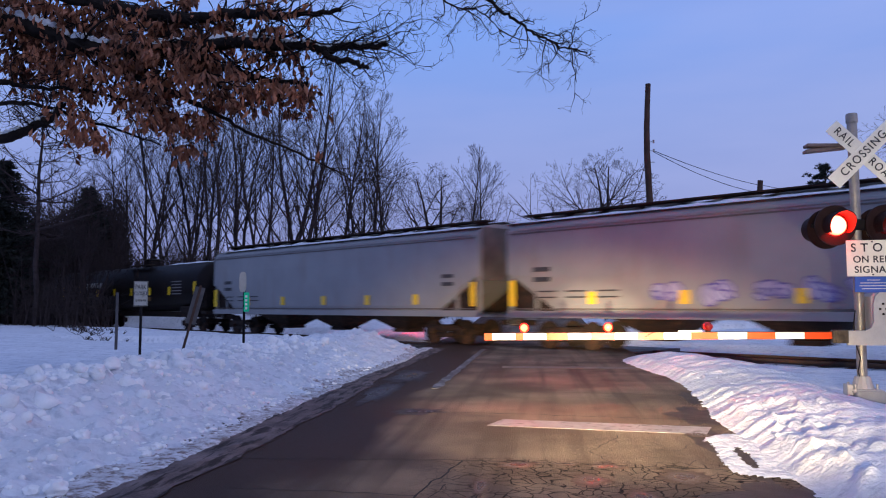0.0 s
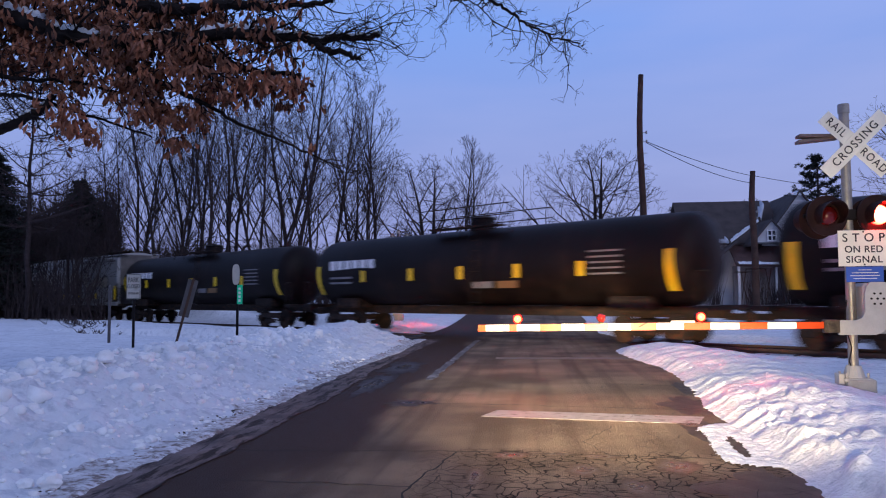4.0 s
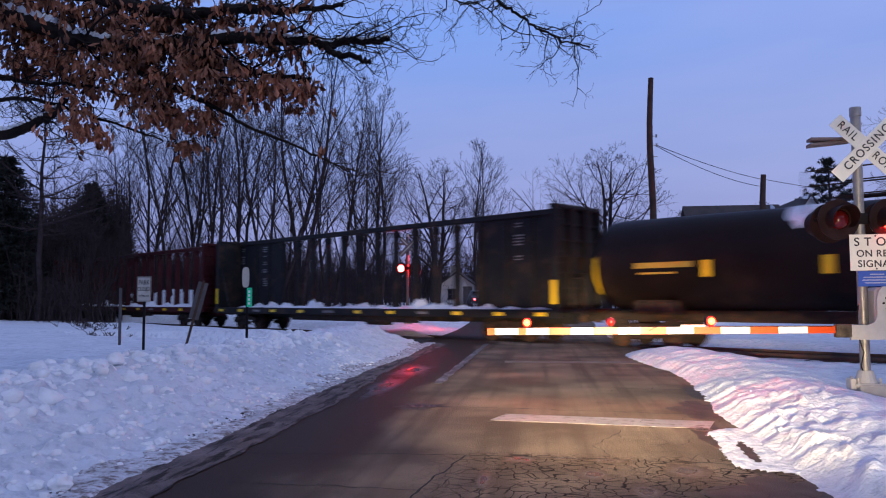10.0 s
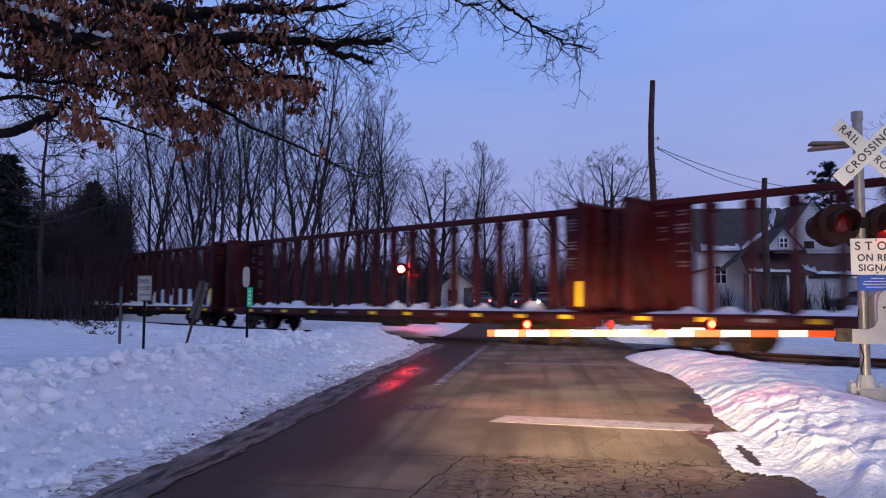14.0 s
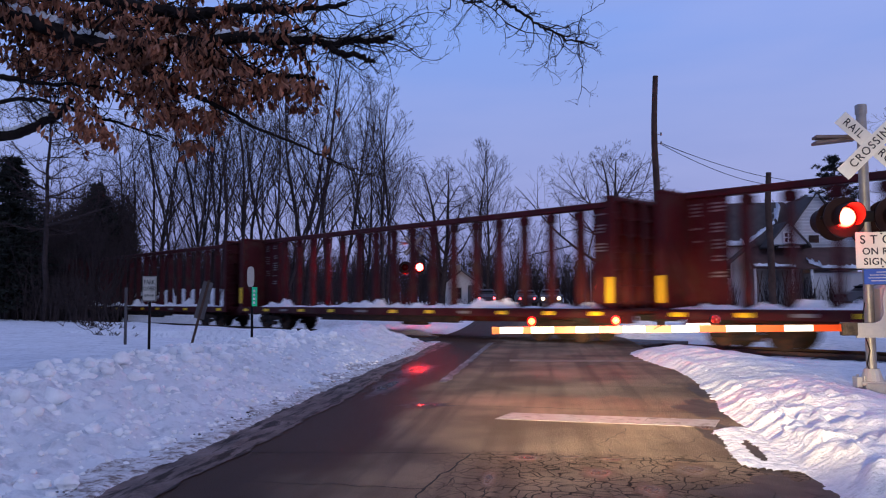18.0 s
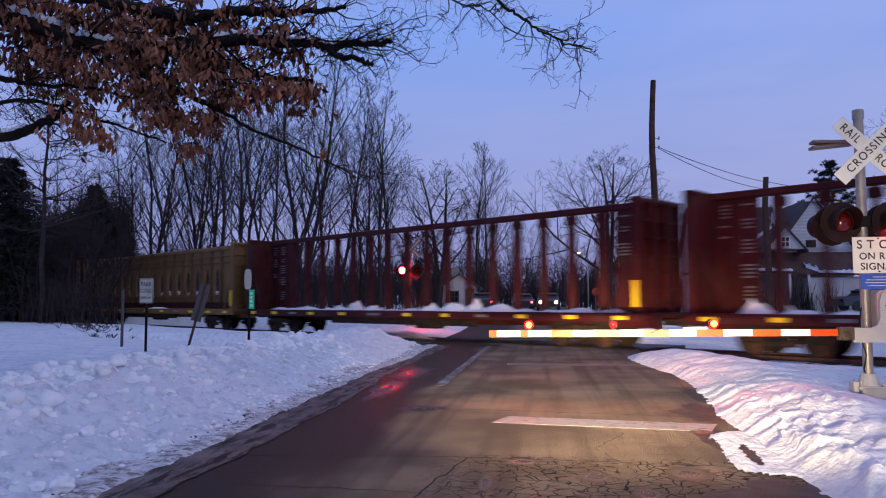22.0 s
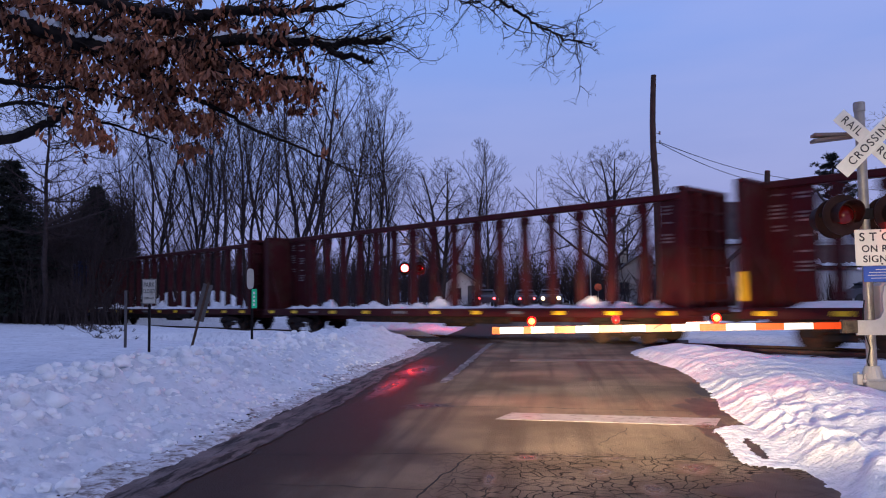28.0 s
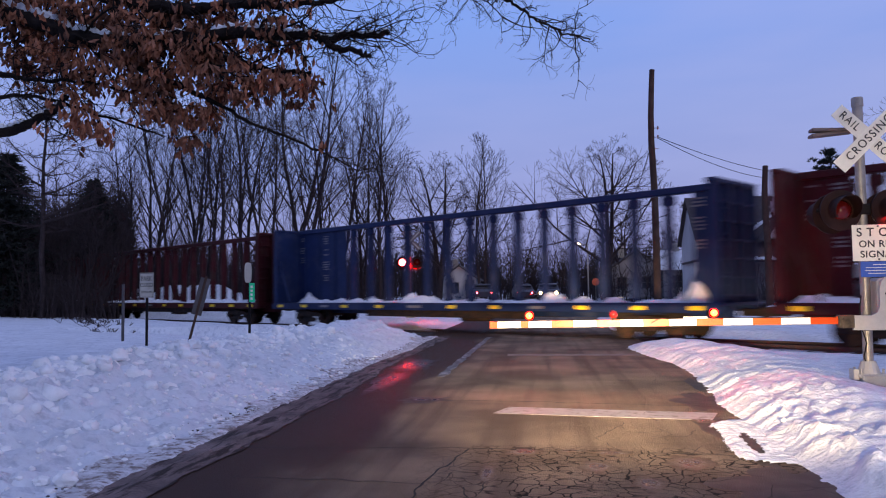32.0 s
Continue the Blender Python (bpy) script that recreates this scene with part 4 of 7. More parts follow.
        part("lower_band", bm, RUSTRED, car, "dull red band along the web's foot")
    else:
        for s, width in ((-1, panel[0]), (1, panel[1])):
            bm = bmesh.new()
            box(bm, (s * (L / 2 - 0.35 - width / 2), 0, 2.86), (width, 0.08, 3.42))
            wp = part("web_panel", bm, paint, car)
            for i in range(1 + int(width / 1.3)):
                piece("stiffener", (0.10, 0.20, 3.42), paint, wp, (s * (L / 2 - 0.9 - i * 1.245), 0, 2.86))
            rows = []
            for col, groups in ((s * (L / 2 - 0.72), 3), (s * (L / 2 - 0.70 - width * 0.5), 5 if s < 0 else 3)):
                z = 4.36
                for _ in range(groups):         # blocks of short lines, each block of its own width
                    wide_, n = r.uniform(0.24, 0.46), r.choice((1, 2, 3, 4))
                    for i in range(n):
                        rows.append((col + r.uniform(-0.03, 0.03), z, wide_ * r.uniform(0.75, 1.0), 0.055))
                        z -= 0.115
                    z -= r.uniform(0.12, 0.34)
            bars(car, "stencil", rows, -0.052, MARK, "faded white stencilled lines")
        for i in range(16):
            x = -9.34 + i * 1.245
            if -x > L / 2 - 0.45 - panel[0] or x > L / 2 - 0.45 - panel[1]:
                continue
            bm = bmesh.new()
            box(bm, (x, 0, 2.86), (0.20, 0.30, 3.42), bevel=0.02)
            box(bm, (x, 0, 4.36), (0.52, 0.16, 0.30), bevel=0.05)
            part("post", bm, paint, car)
        for s in (-1, 1):
            bm = bmesh.new()
            rod(bm, (s * 0.1, 0, 1.3), (s * 1.4, 0, 4.5), 0.08, n=6)
            part("brace", bm, paint, car)
    reflectors(car, [-10.9, -8.9, -5.8, -3.4, 0.9, 3.1, 6.9, 9.0, 10.9], -1.412, 1.0, (0.46, 0.012, 0.13))
    bars(car, "stencil", [(-7.3, 1.0, 0.6, 0.1), (-1.2, 1.0, 0.8, 0.1), (5.0, 1.0, 0.6, 0.1)], -1.409, MARK, "faded white stencilled lines")
    for s, has in zip((-1, 1), strips):
        if has:
            bm = bmesh.new()
            box(bm, (s * (L / 2 - 0.2), -1.38, 1.75), (0.18, 0.03, 0.82))
            part("end_reflector", bm, REFLECT, car, "upright yellow reflective strip")
    bm = bmesh.new()
    for i in range(0 if solid else 17):         # small drifts caught between the posts
        snow_heap(bm, -9.96 + i * 1.245, -0.34, 1.14, r.uniform(0.7, 1.15), 0.8, r.uniform(0.08, 0.34) if (i * 7 + seed) % 6 else 0.55, i * 2 + seed)
    for i in range(14 if not solid else 3):
        snow_heap(bm, r.uniform(-10.6, 10.6), r.choice((-0.75, -0.95, 0.7)), 1.14, r.uniform(0.8, 2.6), r.uniform(0.5, 1.0), r.uniform(0.06, 0.20) if i % 9 else r.uniform(0.25, 0.42), i + seed)
    if paint is BLUECAR:                        # one tall drift against the leading bulkhead
        snow_heap(bm, 10.4, -0.62, 1.14, 1.3, 0.9, 0.80, 4.4)
    tagged(part("snow", bm, SNOW, car, "drifts of snow lying on the deck", True), kind="stuff")
    for x in (-9.0, 9.0):
        bogie(car, x)
    couplers(car, 12.35, paint)
    return car


def tank_car(label, seed, snow=False, logo=True):
    """A tank car: long drum with domed ends, manway and railed platform."""
    r = random.Random(seed)
    car = thing("tank_car", Matrix(), label, "railway car", "cars of the freight train")
    half, rad, zc = 9.45, 1.46, 2.62
    prof = [(-half, 0.0)] + [(-half + 0.75 * (1 - math.cos(a)), rad * math.sin(a)) for a in (0.25, 0.5, 0.8, 1.1, 1.35, 1.57)]
    prof += [(-half + 0.75 + i * (2 * half - 1.5) / 6, rad + (0.01 if i % 2 else 0)) for i in range(1, 6)]
    prof += [(-x, y) for x, y in reversed(prof[:7])]
    n, vs, fs = 36, [], []
    for x, rr in prof:
        for k in range(n):
            a = 2 * math.pi * k / n
            vs.append((x, rr * math.cos(a), zc + rr * math.sin(a)))
    for i in range(len(prof) - 1):
        for k in range(n):
            fs.append((i * n + k, i * n + (k + 1) % n, (i + 1) * n + (k + 1) % n, (i + 1) * n + k))
    raw("tank", vs, fs, TANKBLACK, car, round_=True)
    bm = bmesh.new()
    box(bm, (0, 0, 0.98), (19.6, 0.5, 0.34))
    for s in (-1, 1):
        box(bm, (s * 7.0, 0, 1.25), (1.5, 2.3, 0.45), bevel=0.1)
        box(bm, (s * 9.6, 0, 1.12), (0.5, 2.8, 0.14))
        for y in (-1.38, 1.38):
            path(bm, [(s * 9.8, y, 1.2), (s * 9.8, y, 2.2), (s * 9.4, y, 2.2), (s * 9.4, y, 1.2)], 0.025, 5)
    part("sill", bm, STEEL, car)
    bm = bmesh.new()
    rod(bm, (0, 0, zc + rad - 0.1), (0, 0, zc + rad + 0.42), 0.52, 0.50, 20)
    rod(bm, (0, 0, zc + rad + 0.42), (0, 0, zc + rad + 0.5), 0.60, 0.45, 20)
    part("manway", bm, TANKBLACK, car, "round black valve housing", True)
    bm = bmesh.new()
    zp = zc + rad + 0.02
    for y in (-0.95, 0.95):
        box(bm, (0, y, zp), (3.6, 0.5, 0.05))
    part("platform", bm, STEEL, car)
    for y in (-1.2, 1.2):
        bm = bmesh.new()
        for z in (0.35, 0.75):
            rod(bm, (-2.4, y, zp + z), (2.4, y, zp + z), 0.022, n=5)
        for i in range(5):
            x = -2.4 + i * 1.2
            rod(bm, (x, y, zp - 0.35), (x, y, zp + 0.75), 0.022, n=5)
        part("railing", bm, STEEL, car)
    bm = bmesh.new()
    ladder(bm, 0.9, -1.49, 0.9, zp + 0.2)
    part("ladder", bm, STEEL, car)
    reflectors(car, [-5.5, -2.55, 0.15, 2.85, 5.5] if logo else [-5.1, -1.8, 0.7, 3.05, 5.4], -1.475, zc - 0.24, (0.24, 0.02, 0.48))
    for s in (-1, 1):                           # curved strips on the drum's ends
        vs, fs = [], []
        for i in range(9):
            a = math.radians(12 - 52 * i / 8)
            for o in (-0.12, 0.12):
                x = s * (8.62 if logo else 8.92) + o
                q = rad * math.sqrt(max(0.2, 1 - (max(0.0, abs(x) - 8.70) / 0.75) ** 2)) + 0.014
                vs.append((x, -q * math.cos(a), zc - 0.05 + q * math.sin(a)))
        fs = [(2 * i, 2 * i + 1, 2 * i + 3, 2 * i + 2) for i in range(8)]
        raw("end_reflector", vs, fs, REFLECT, car, "upright yellow reflective strip")
    if logo:
        bars(car, "stencil", [(-7.6 + i * 0.52, zc + 0.26, 0.40, 0.40) for i in range(6)], -1.455, LOGO, "row of white block shapes")
        bars(car, "stencil", [(-7.0, zc - 0.28 - i * 0.22, 1.5, 0.09) for i in range(2)] + [(6.4, zc + 0.3 - i * 0.18, 1.2, 0.06) for i in range(5)], -1.465, MARK, "white stencilled lines")
        bars(car, "placard", [(2.3, zc - 0.70, 0.95, 0.26)], -1.335, YELLOWCAR, "ochre placard low on the drum")
        bars(car, "placard", [(1.15, zc - 0.70, 0.95, 0.24)], -1.335, MARK, "dull pale placard low on the drum")
    else:
        bars(car, "stencil", [(-6.5, zc - 0.10, 1.9, 0.17), (-6.7, zc - 0.34, 1.2, 0.06), (6.7, zc - 0.30, 1.9, 0.09)], -1.47, DULLYELLOW, "dull yellow stencilled line")
        bars(car, "stencil", [(7.4, zc + 0.22 - i * 0.13, 0.9, 0.04) for i in range(5)], -1.465, MARK, "white stencilled lines")
    if logo and seed == 31:
        bm = bmesh.new()
        for i in range(5):
            snow_heap(bm, 4.2 + i * 0.9, -0.25, zc + rad - 0.05, 1.8, 0.5, 0.12, i + 3)
        tagged(part("snow", bm, SNOW, car, "thin strip of snow along the drum's back", True), kind="stuff")
    if snow:
        bm = bmesh.new()
        for k, (x, l) in enumerate(((-1.75, 0.6), (-2.65, 0.95), (6.3, 3.6))):
            rows = []
            for i in range(15):
                u = i / 14
                a0 = math.radians(95 + 10 * noise.noise((u * 3, k, 0)))
                a1 = math.radians((128 if k < 2 else 118) + 22 * math.sin(u * 3.1) * (1 if k < 2 else 0.3 + u) + 14 * noise.noise((u * 4, k, 4)))
                w = math.sin(math.pi * min(1, max(0, u))) ** 0.4
                row = []
                for j in range(7):
                    a = a0 + (a1 - a0) * j / 6 * w
                    q = rad + 0.012 + 0.05 * math.sin(math.pi * j / 6) * w
                    row.append(bm.verts.new((x + l * (u - 0.5), q * math.cos(a), zc + q * math.sin(a))))
                rows.append(row)
            for i in range(14):
                for j in range(6):
                    bm.faces.new((rows[i][j], rows[i + 1][j], rows[i + 1][j + 1], rows[i][j + 1]))
        tagged(part("snow", bm, SNOW, car, "patches of snow sliding off the drum", True), kind="stuff")
    for x in (-7.5, 7.5):
        bogie(car, x)
    couplers(car, 10.35, STEEL)
    return car


def hopper(paint, label, seed, tags=0):
    """A covered hopper: bulging steel sides, sloped ends, roof walk and hatches."""
    r = random.Random(seed)
    car = thing("covered_hopper_car", Matrix(), label, "railway car", "cars of the freight train")
    half = 9.75
    # cross-section of the body, from the side sill over the roof
    sec = [(-1.38, 1.15), (-1.44, 1.5), (-1.49, 2.4), (-1.50, 3.3), (-1.47, 4.1), (-1.33, 4.28), (-0.8, 4.50), (-0.3, 4.58)]
    sec += [(-y, z) for y, z in reversed(sec)]
    xs = (-half, -half + 0.06, -half + 2.3, -3, 3, half - 2.3, half - 0.06, half)
    vs, fs, n = [], [], len(sec)
    for x in xs:
        e = abs(x) > half - 0.1
        for y, z in sec:
            low = 2.55 if abs(x) > half - 0.1 else 1.15
            vs.append((x, y * (0.985 if e else 1), max(z, low) if z < 2.45 else z - (0.02 if e else 0)))
    for i in range(len(xs) - 1):
        for k in range(n - 1):
            fs.append((i * n + k, i * n + k + 1, (i + 1) * n + k + 1, (i + 1) * n + k))
        fs.append((i * n + n - 1, i * n, (i + 1) * n, (i + 1) * n + n - 1))
    fs += [tuple(range(n)), tuple(reversed(range((len(xs) - 1) * n, len(xs) * n)))]
    raw("body", vs, fs, paint, car)
    for y in (-1.42, 1.42):
        piece("side_sill", (2 * half, 0.14, 0.24), paint, car, (0, y, 1.18))
        piece("roof_rail", (2 * half - 0.8, 0.08, 0.10), paint, car, (0, y * 1.045, 4.12))
        piece("side_seam", (2 * half - 0.3, 0.03, 0.05), HOPEND, car, (0, y * 1.048, 3.98))
        piece("lower_seam", (2 * half - 0.3, 0.03, 0.04), HOPEND, car, (0, y * 1.03, 1.36))
    for i in range(3):
        bm = bmesh.new()
        x = -4.4 + i * 4.4
        got = bmesh.ops.create_cone(bm, cap_ends=True, segments=4, radius1=0.55, radius2=2.1, depth=0.75, matrix=Matrix.Translation((x, 0, 0.85)) @ pose(0, 0, 0, 0, 0, 45))
        box(bm, (x, 0, 0.44), (0.9, 1.0, 0.14))
        part("outlet", bm, STEEL, car, "dark sloped discharge outlet")
    for s in (-1, 1):
        bm = bmesh.new()
        box(bm, (s * (half - 0.5), 0, 1.12), (1.5, 2.7, 0.10))
        for y in (-1.3, 1.3):
            box(bm, (s * (half - 0.08), y, 2.5), (0.12, 0.12, 2.8))
            box(bm, (s * (half - 1.2), y, 1.55), (0.10, 0.10, 0.9))
        ladder(bm, s * (half + 0.03), -1.1 if s < 0 else 1.1, 0.8, 4.5, along=False)
        part("end_frame", bm, paint, car, "end platform with posts and ladder")
        bm = bmesh.new()                        # dark plates put shade into the end bay under the sloping floor
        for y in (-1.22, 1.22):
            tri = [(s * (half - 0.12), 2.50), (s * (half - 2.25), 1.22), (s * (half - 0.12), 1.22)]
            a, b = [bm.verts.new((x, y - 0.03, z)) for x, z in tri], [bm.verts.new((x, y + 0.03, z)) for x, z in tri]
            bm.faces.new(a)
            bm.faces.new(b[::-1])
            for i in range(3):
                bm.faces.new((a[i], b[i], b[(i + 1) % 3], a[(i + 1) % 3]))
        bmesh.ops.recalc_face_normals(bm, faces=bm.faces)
        part("end_bay", bm, STEEL, car, "dark rusty plate filling the shaded end bay")
        # dark sheet over the end, the shade between cars put into colour
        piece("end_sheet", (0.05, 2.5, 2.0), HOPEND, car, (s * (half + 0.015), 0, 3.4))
    bm = bmesh.new()
    box(bm, (0, -0.55, 4.68), (2 * half - 0.3, 0.5, 0.05))
    box(bm, (0, 0.55, 4.68), (2 * half - 0.3, 0.5, 0.05))
    for i in range(14):
        box(bm, (-9.1 + i * 1.4, 0, 4.6), (0.06, 1.7, 0.13))
    part("roof_walk", bm, STEEL, car, "dark grating walkway along the roof")
    for i in range(9):
        bm = bmesh.new()
        box(bm, (-8 + i * 2.0, 0, 4.63), (1.5, 0.5, 0.12), bevel=0.03)
        part("hatch", bm, paint, car)
    bm = bmesh.new()
    for i in range(24):
        snow_heap(bm, -8.8 + i * 0.77 + r.uniform(-0.3, 0.3), -1.08, 4.36, r.uniform(1.2, 2.4), 0.62, r.uniform(0.10, 0.18) if tags != 1 else r.uniform(0.02, 0.05), i + seed)
    tagged(part("snow", bm, SNOW, car, "snow along the roof edge", True), kind="stuff")
    reflectors(car, [-6.2, -3.0, 0.3, 3.4, 6.4], -1.50, 1.72, (0.28, 0.025, 0.40))
    for s in (-1, 1):
        bm = bmesh.new()
        box(bm, (s * (half - 0.25), -1.49, 1.9), (0.24, 0.03, 0.9))
        part("end_reflector", bm, REFLECT, car, "upright yellow reflective strip")
    bars(car, "stencil", [(-8.2, 2.7 - i * 0.34, 0.7, 0.16) for i in range(2)] + [(-8.0 + (i % 3) * 1.2, 1.95 - (i // 3) * 0.2, 0.8, 0.05) for i in range(6)]
         + [(8.2, 2.6 - i * 0.3, 0.6, 0.14) for i in range(2)], -1.505, SPRAY, "small dark stencilled lines")
    if tags:
        z0 = 2.72 if tags == 1 else 1.85
        line, fill = (SPRAY, SPRAYCREAM) if tags == 1 else (SPRAYBLUE, SPRAYPALE)
        for k, (x, wide) in enumerate(((-8.6, 0.9), (-4.55, 2.7), (-1.9, 0), (1.55, 2.4), (4.2, 0), (7.0, 2.4)) if tags == 1 else ((-3.55, 0.8), (-2.05, 1.1), (-0.4, 1.0), (0.75, 0.8), (2.2, 1.2))):
            g = random.Random(seed + k)
            tall = 0.68 if tags == 1 else 0.33
            if wide:                            # bubble letters that lean on one another
                n_ = max(2, int(wide / 0.5))
                blobs = [(x - wide / 2 + wide * (c + 0.5) / n_ + g.uniform(-0.1, 0.1), z0 + g.uniform(-0.18, 0.18) * tall * 2, wide / n_ * g.uniform(0.55, 0.8), tall * g.uniform(0.6, 1.0), g.uniform(-0.35, 0.35)) for c in range(n_)]
                blobs += [(x + g.uniform(-0.4, 0.4) * wide, z0 + g.uniform(-0.5, 0.5) * tall, 0.2, 0.22 * tall / 0.68, 0.4) for c in range(3)]
            else:
                blobs = [(x - 0.52, z0, 0.27, 0.80, 0.16), (x + 0.52, z0, 0.27, 0.80, -0.16), (x, z0 - 0.05, 0.42, 0.22, 0.0)]
            bm = bmesh.new()
            for c, (bx, bz, ra, rb, lean) in enumerate(blobs):
                for inner, cut in ((0, 0.0), (1, 0.075 if tags == 1 else 0.05)):
                    yy = -1.507 - 0.0016 * c - 0.0008 * inner
                    ring = []
                    for q in range(18):
                        a = 2 * math.pi * q / 18
                        wob = 1 + 0.12 * noise.noise((math.cos(a) * 1.5, math.sin(a) * 1.5, seed + c * 3.3 + k))
                        u, v = max(0.03, ra - cut) * wob * math.cos(a), max(0.03, rb - cut) * wob * math.sin(a)
                        ring.append(bm.verts.new((bx + u * math.cos(lean) + v * math.sin(lean), yy, bz - u * math.sin(lean) + v * math.cos(lean))))
                    bm.faces.new(ring).material_index = inner
            ob = part("graffiti", bm, line, car, "sprayed bubble graffiti with dark outlines" if tags == 1 else "blue-violet sprayed graffiti shapes")
            ob.data.materials.append(fill)
            tagged(ob, kind="stuff")
    for x in (-7.6, 7.6):
        bogie(car, x)
    couplers(car, 10.4, STEEL)
    return car


def joins(car, rear, length):
    TRAIN.append((car, rear + length / 2))


GREY_HOPPER = "light grey covered hopper car with roof snow"
joins(hopper(HOPGREY, GREY_HOPPER + " and blue graffiti", 21, 2), -17.6, 19.5)
joins(hopper(HOPGREY, GREY_HOPPER, 22), -38.5, 19.5)
joins(tank_car("black railway tank car with yellow reflective strips and white lettering", 31), -58.85, 18.9)
joins(tank_car("black railway tank car with white lettering", 32), -79.60, 18.9)
joins(tank_car("black railway tank car with an ochre placard", 33), -100.35, 18.9)
joins(hopper(HOPWHITE, "dirty white covered hopper car with sprayed graffiti", 23, 1), -120.3, 19.5)
joins(tank_car("black railway tank car with snow patches on its back", 34, True, False), -140.65, 18.9)
REAR_STRIP, FRONT_STRIP = (1, 4, 5, 9), (1, 3, 4, 5, 7, 8)    # cars with upright strips on their ends
for k in range(1, 15):
    ends = (k in REAR_STRIP, k in FRONT_STRIP)
    if k == 8:
        car = centerbeam(YELLOWCAR, "ochre yellow lumber flat car with oval holes in its web", True, 60 + k, strips=ends)
    elif k == 12:
        car = centerbeam(BLUECAR, "empty blue lumber flat car with snow on its deck", False, 60 + k, (3.9, 1.1), ends)
    elif k == 1:
        car = centerbeam(DARKCAR, "empty dark lumber flat car with snow on its deck", False, 60 + k, (4.4, 4.2), ends)
    else:
        car = centerbeam(RUSTRED, "empty red-brown lumber flat car with snow on its deck", False, 60 + k, strips=ends)
    joins(car, -164.9 - 24.7 * (k - 1), 23.3)

# ---- the crossing signals ----
FLASH = []                                      # turning lamp, its rest pose, phase


def lens(name, radius, lit, parent, m, phase):
    """A ball lamp, one half lit and one half dark, that turns in its socket to flash."""
    bm = bmesh.new()
    bmesh.ops.create_uvsphere(bm, u_segments=20, v_segments=12, radius=radius, matrix=pose(0, 0, 0, 0, 90, 0))
    for f in bm.faces:
        f.material_index = 0 if f.calc_center_median().y < 0 else 1
    ob = part(name, bm, lit, parent, "red signal lens", True)
    ob.data.materials.append(LAMPOFF)
    ob.matrix_basis = m
    if phase is not None:
        FLASH.append((ob, m, phase))
    return ob


def flasher(owner, x, y, z, phase, turn=0.0, lit=None, rear=False):
    """A hooded lamp on its black backing disc, facing the road user."""
    base = pose(x, y, z, 0, 0, turn) @ pose(0, 0, 0, -4 if rear else 0)
    bm = bmesh.new()
    n = 32
    rod(bm, (0, 0.0, 0), (0, 0.025, 0), 0.30, n=n)
    body = part("backing_disc", bm, DISC, owner, "round black backing disc")
    body.matrix_basis = base
    bm = bmesh.new()
    rod(bm, (0, 0.025, 0), (0, 0.22, 0), 0.17, 0.13, 20)
    c = part("lamp_case", bm, SILVER if rear else BLACK, owner, "pale grey lamp housing" if rear else "")
    c.matrix_basis = base
    # the socket and the hood: open tubes with real thickness
    vs, fs, seg = [], [], 30
    closed = rear or lit is FARON               # a full tube in place of a tunnel open below
    for i in range(seg + 1):
        a = math.pi * (-0.22 + 1.44 * i / seg) if not closed else 2 * math.pi * i / seg
        reach = -0.34 + 0.18 * (1 - math.sin(a)) * 0.5 if not closed else -0.36
        for rr, yy in ((0.18, 0.0), (0.18, reach), (0.19, reach), (0.19, 0.0)):
            vs.append((rr * math.cos(a), yy, rr * math.sin(a)))
    for i in range(seg):
        for k in range(4):
            fs.append((4 * i + k, 4 * i + (k + 1) % 4, 4 * i + 4 + (k + 1) % 4, 4 * i + 4 + k))
    h = raw("hood", vs, fs, DISC, owner, "black tunnel hood")
    h.matrix_basis = base
    lens("lens", 0.175 if lit is FARON else 0.152, lit or LAMPON, owner, base @ pose(0, 0.02, 0), phase)


def blade(owner, m, name="crossbuck_blade", mat=None):
    bm = bmesh.new()
    box(bm, (0, 0, 0), (1.22, 0.012, 0.228), bevel=0.004)
    ob = part(name, bm, mat or SIGNWHITE, owner, "white crossbuck blade with rounded corners")
    ob.matrix_basis = m
    return ob


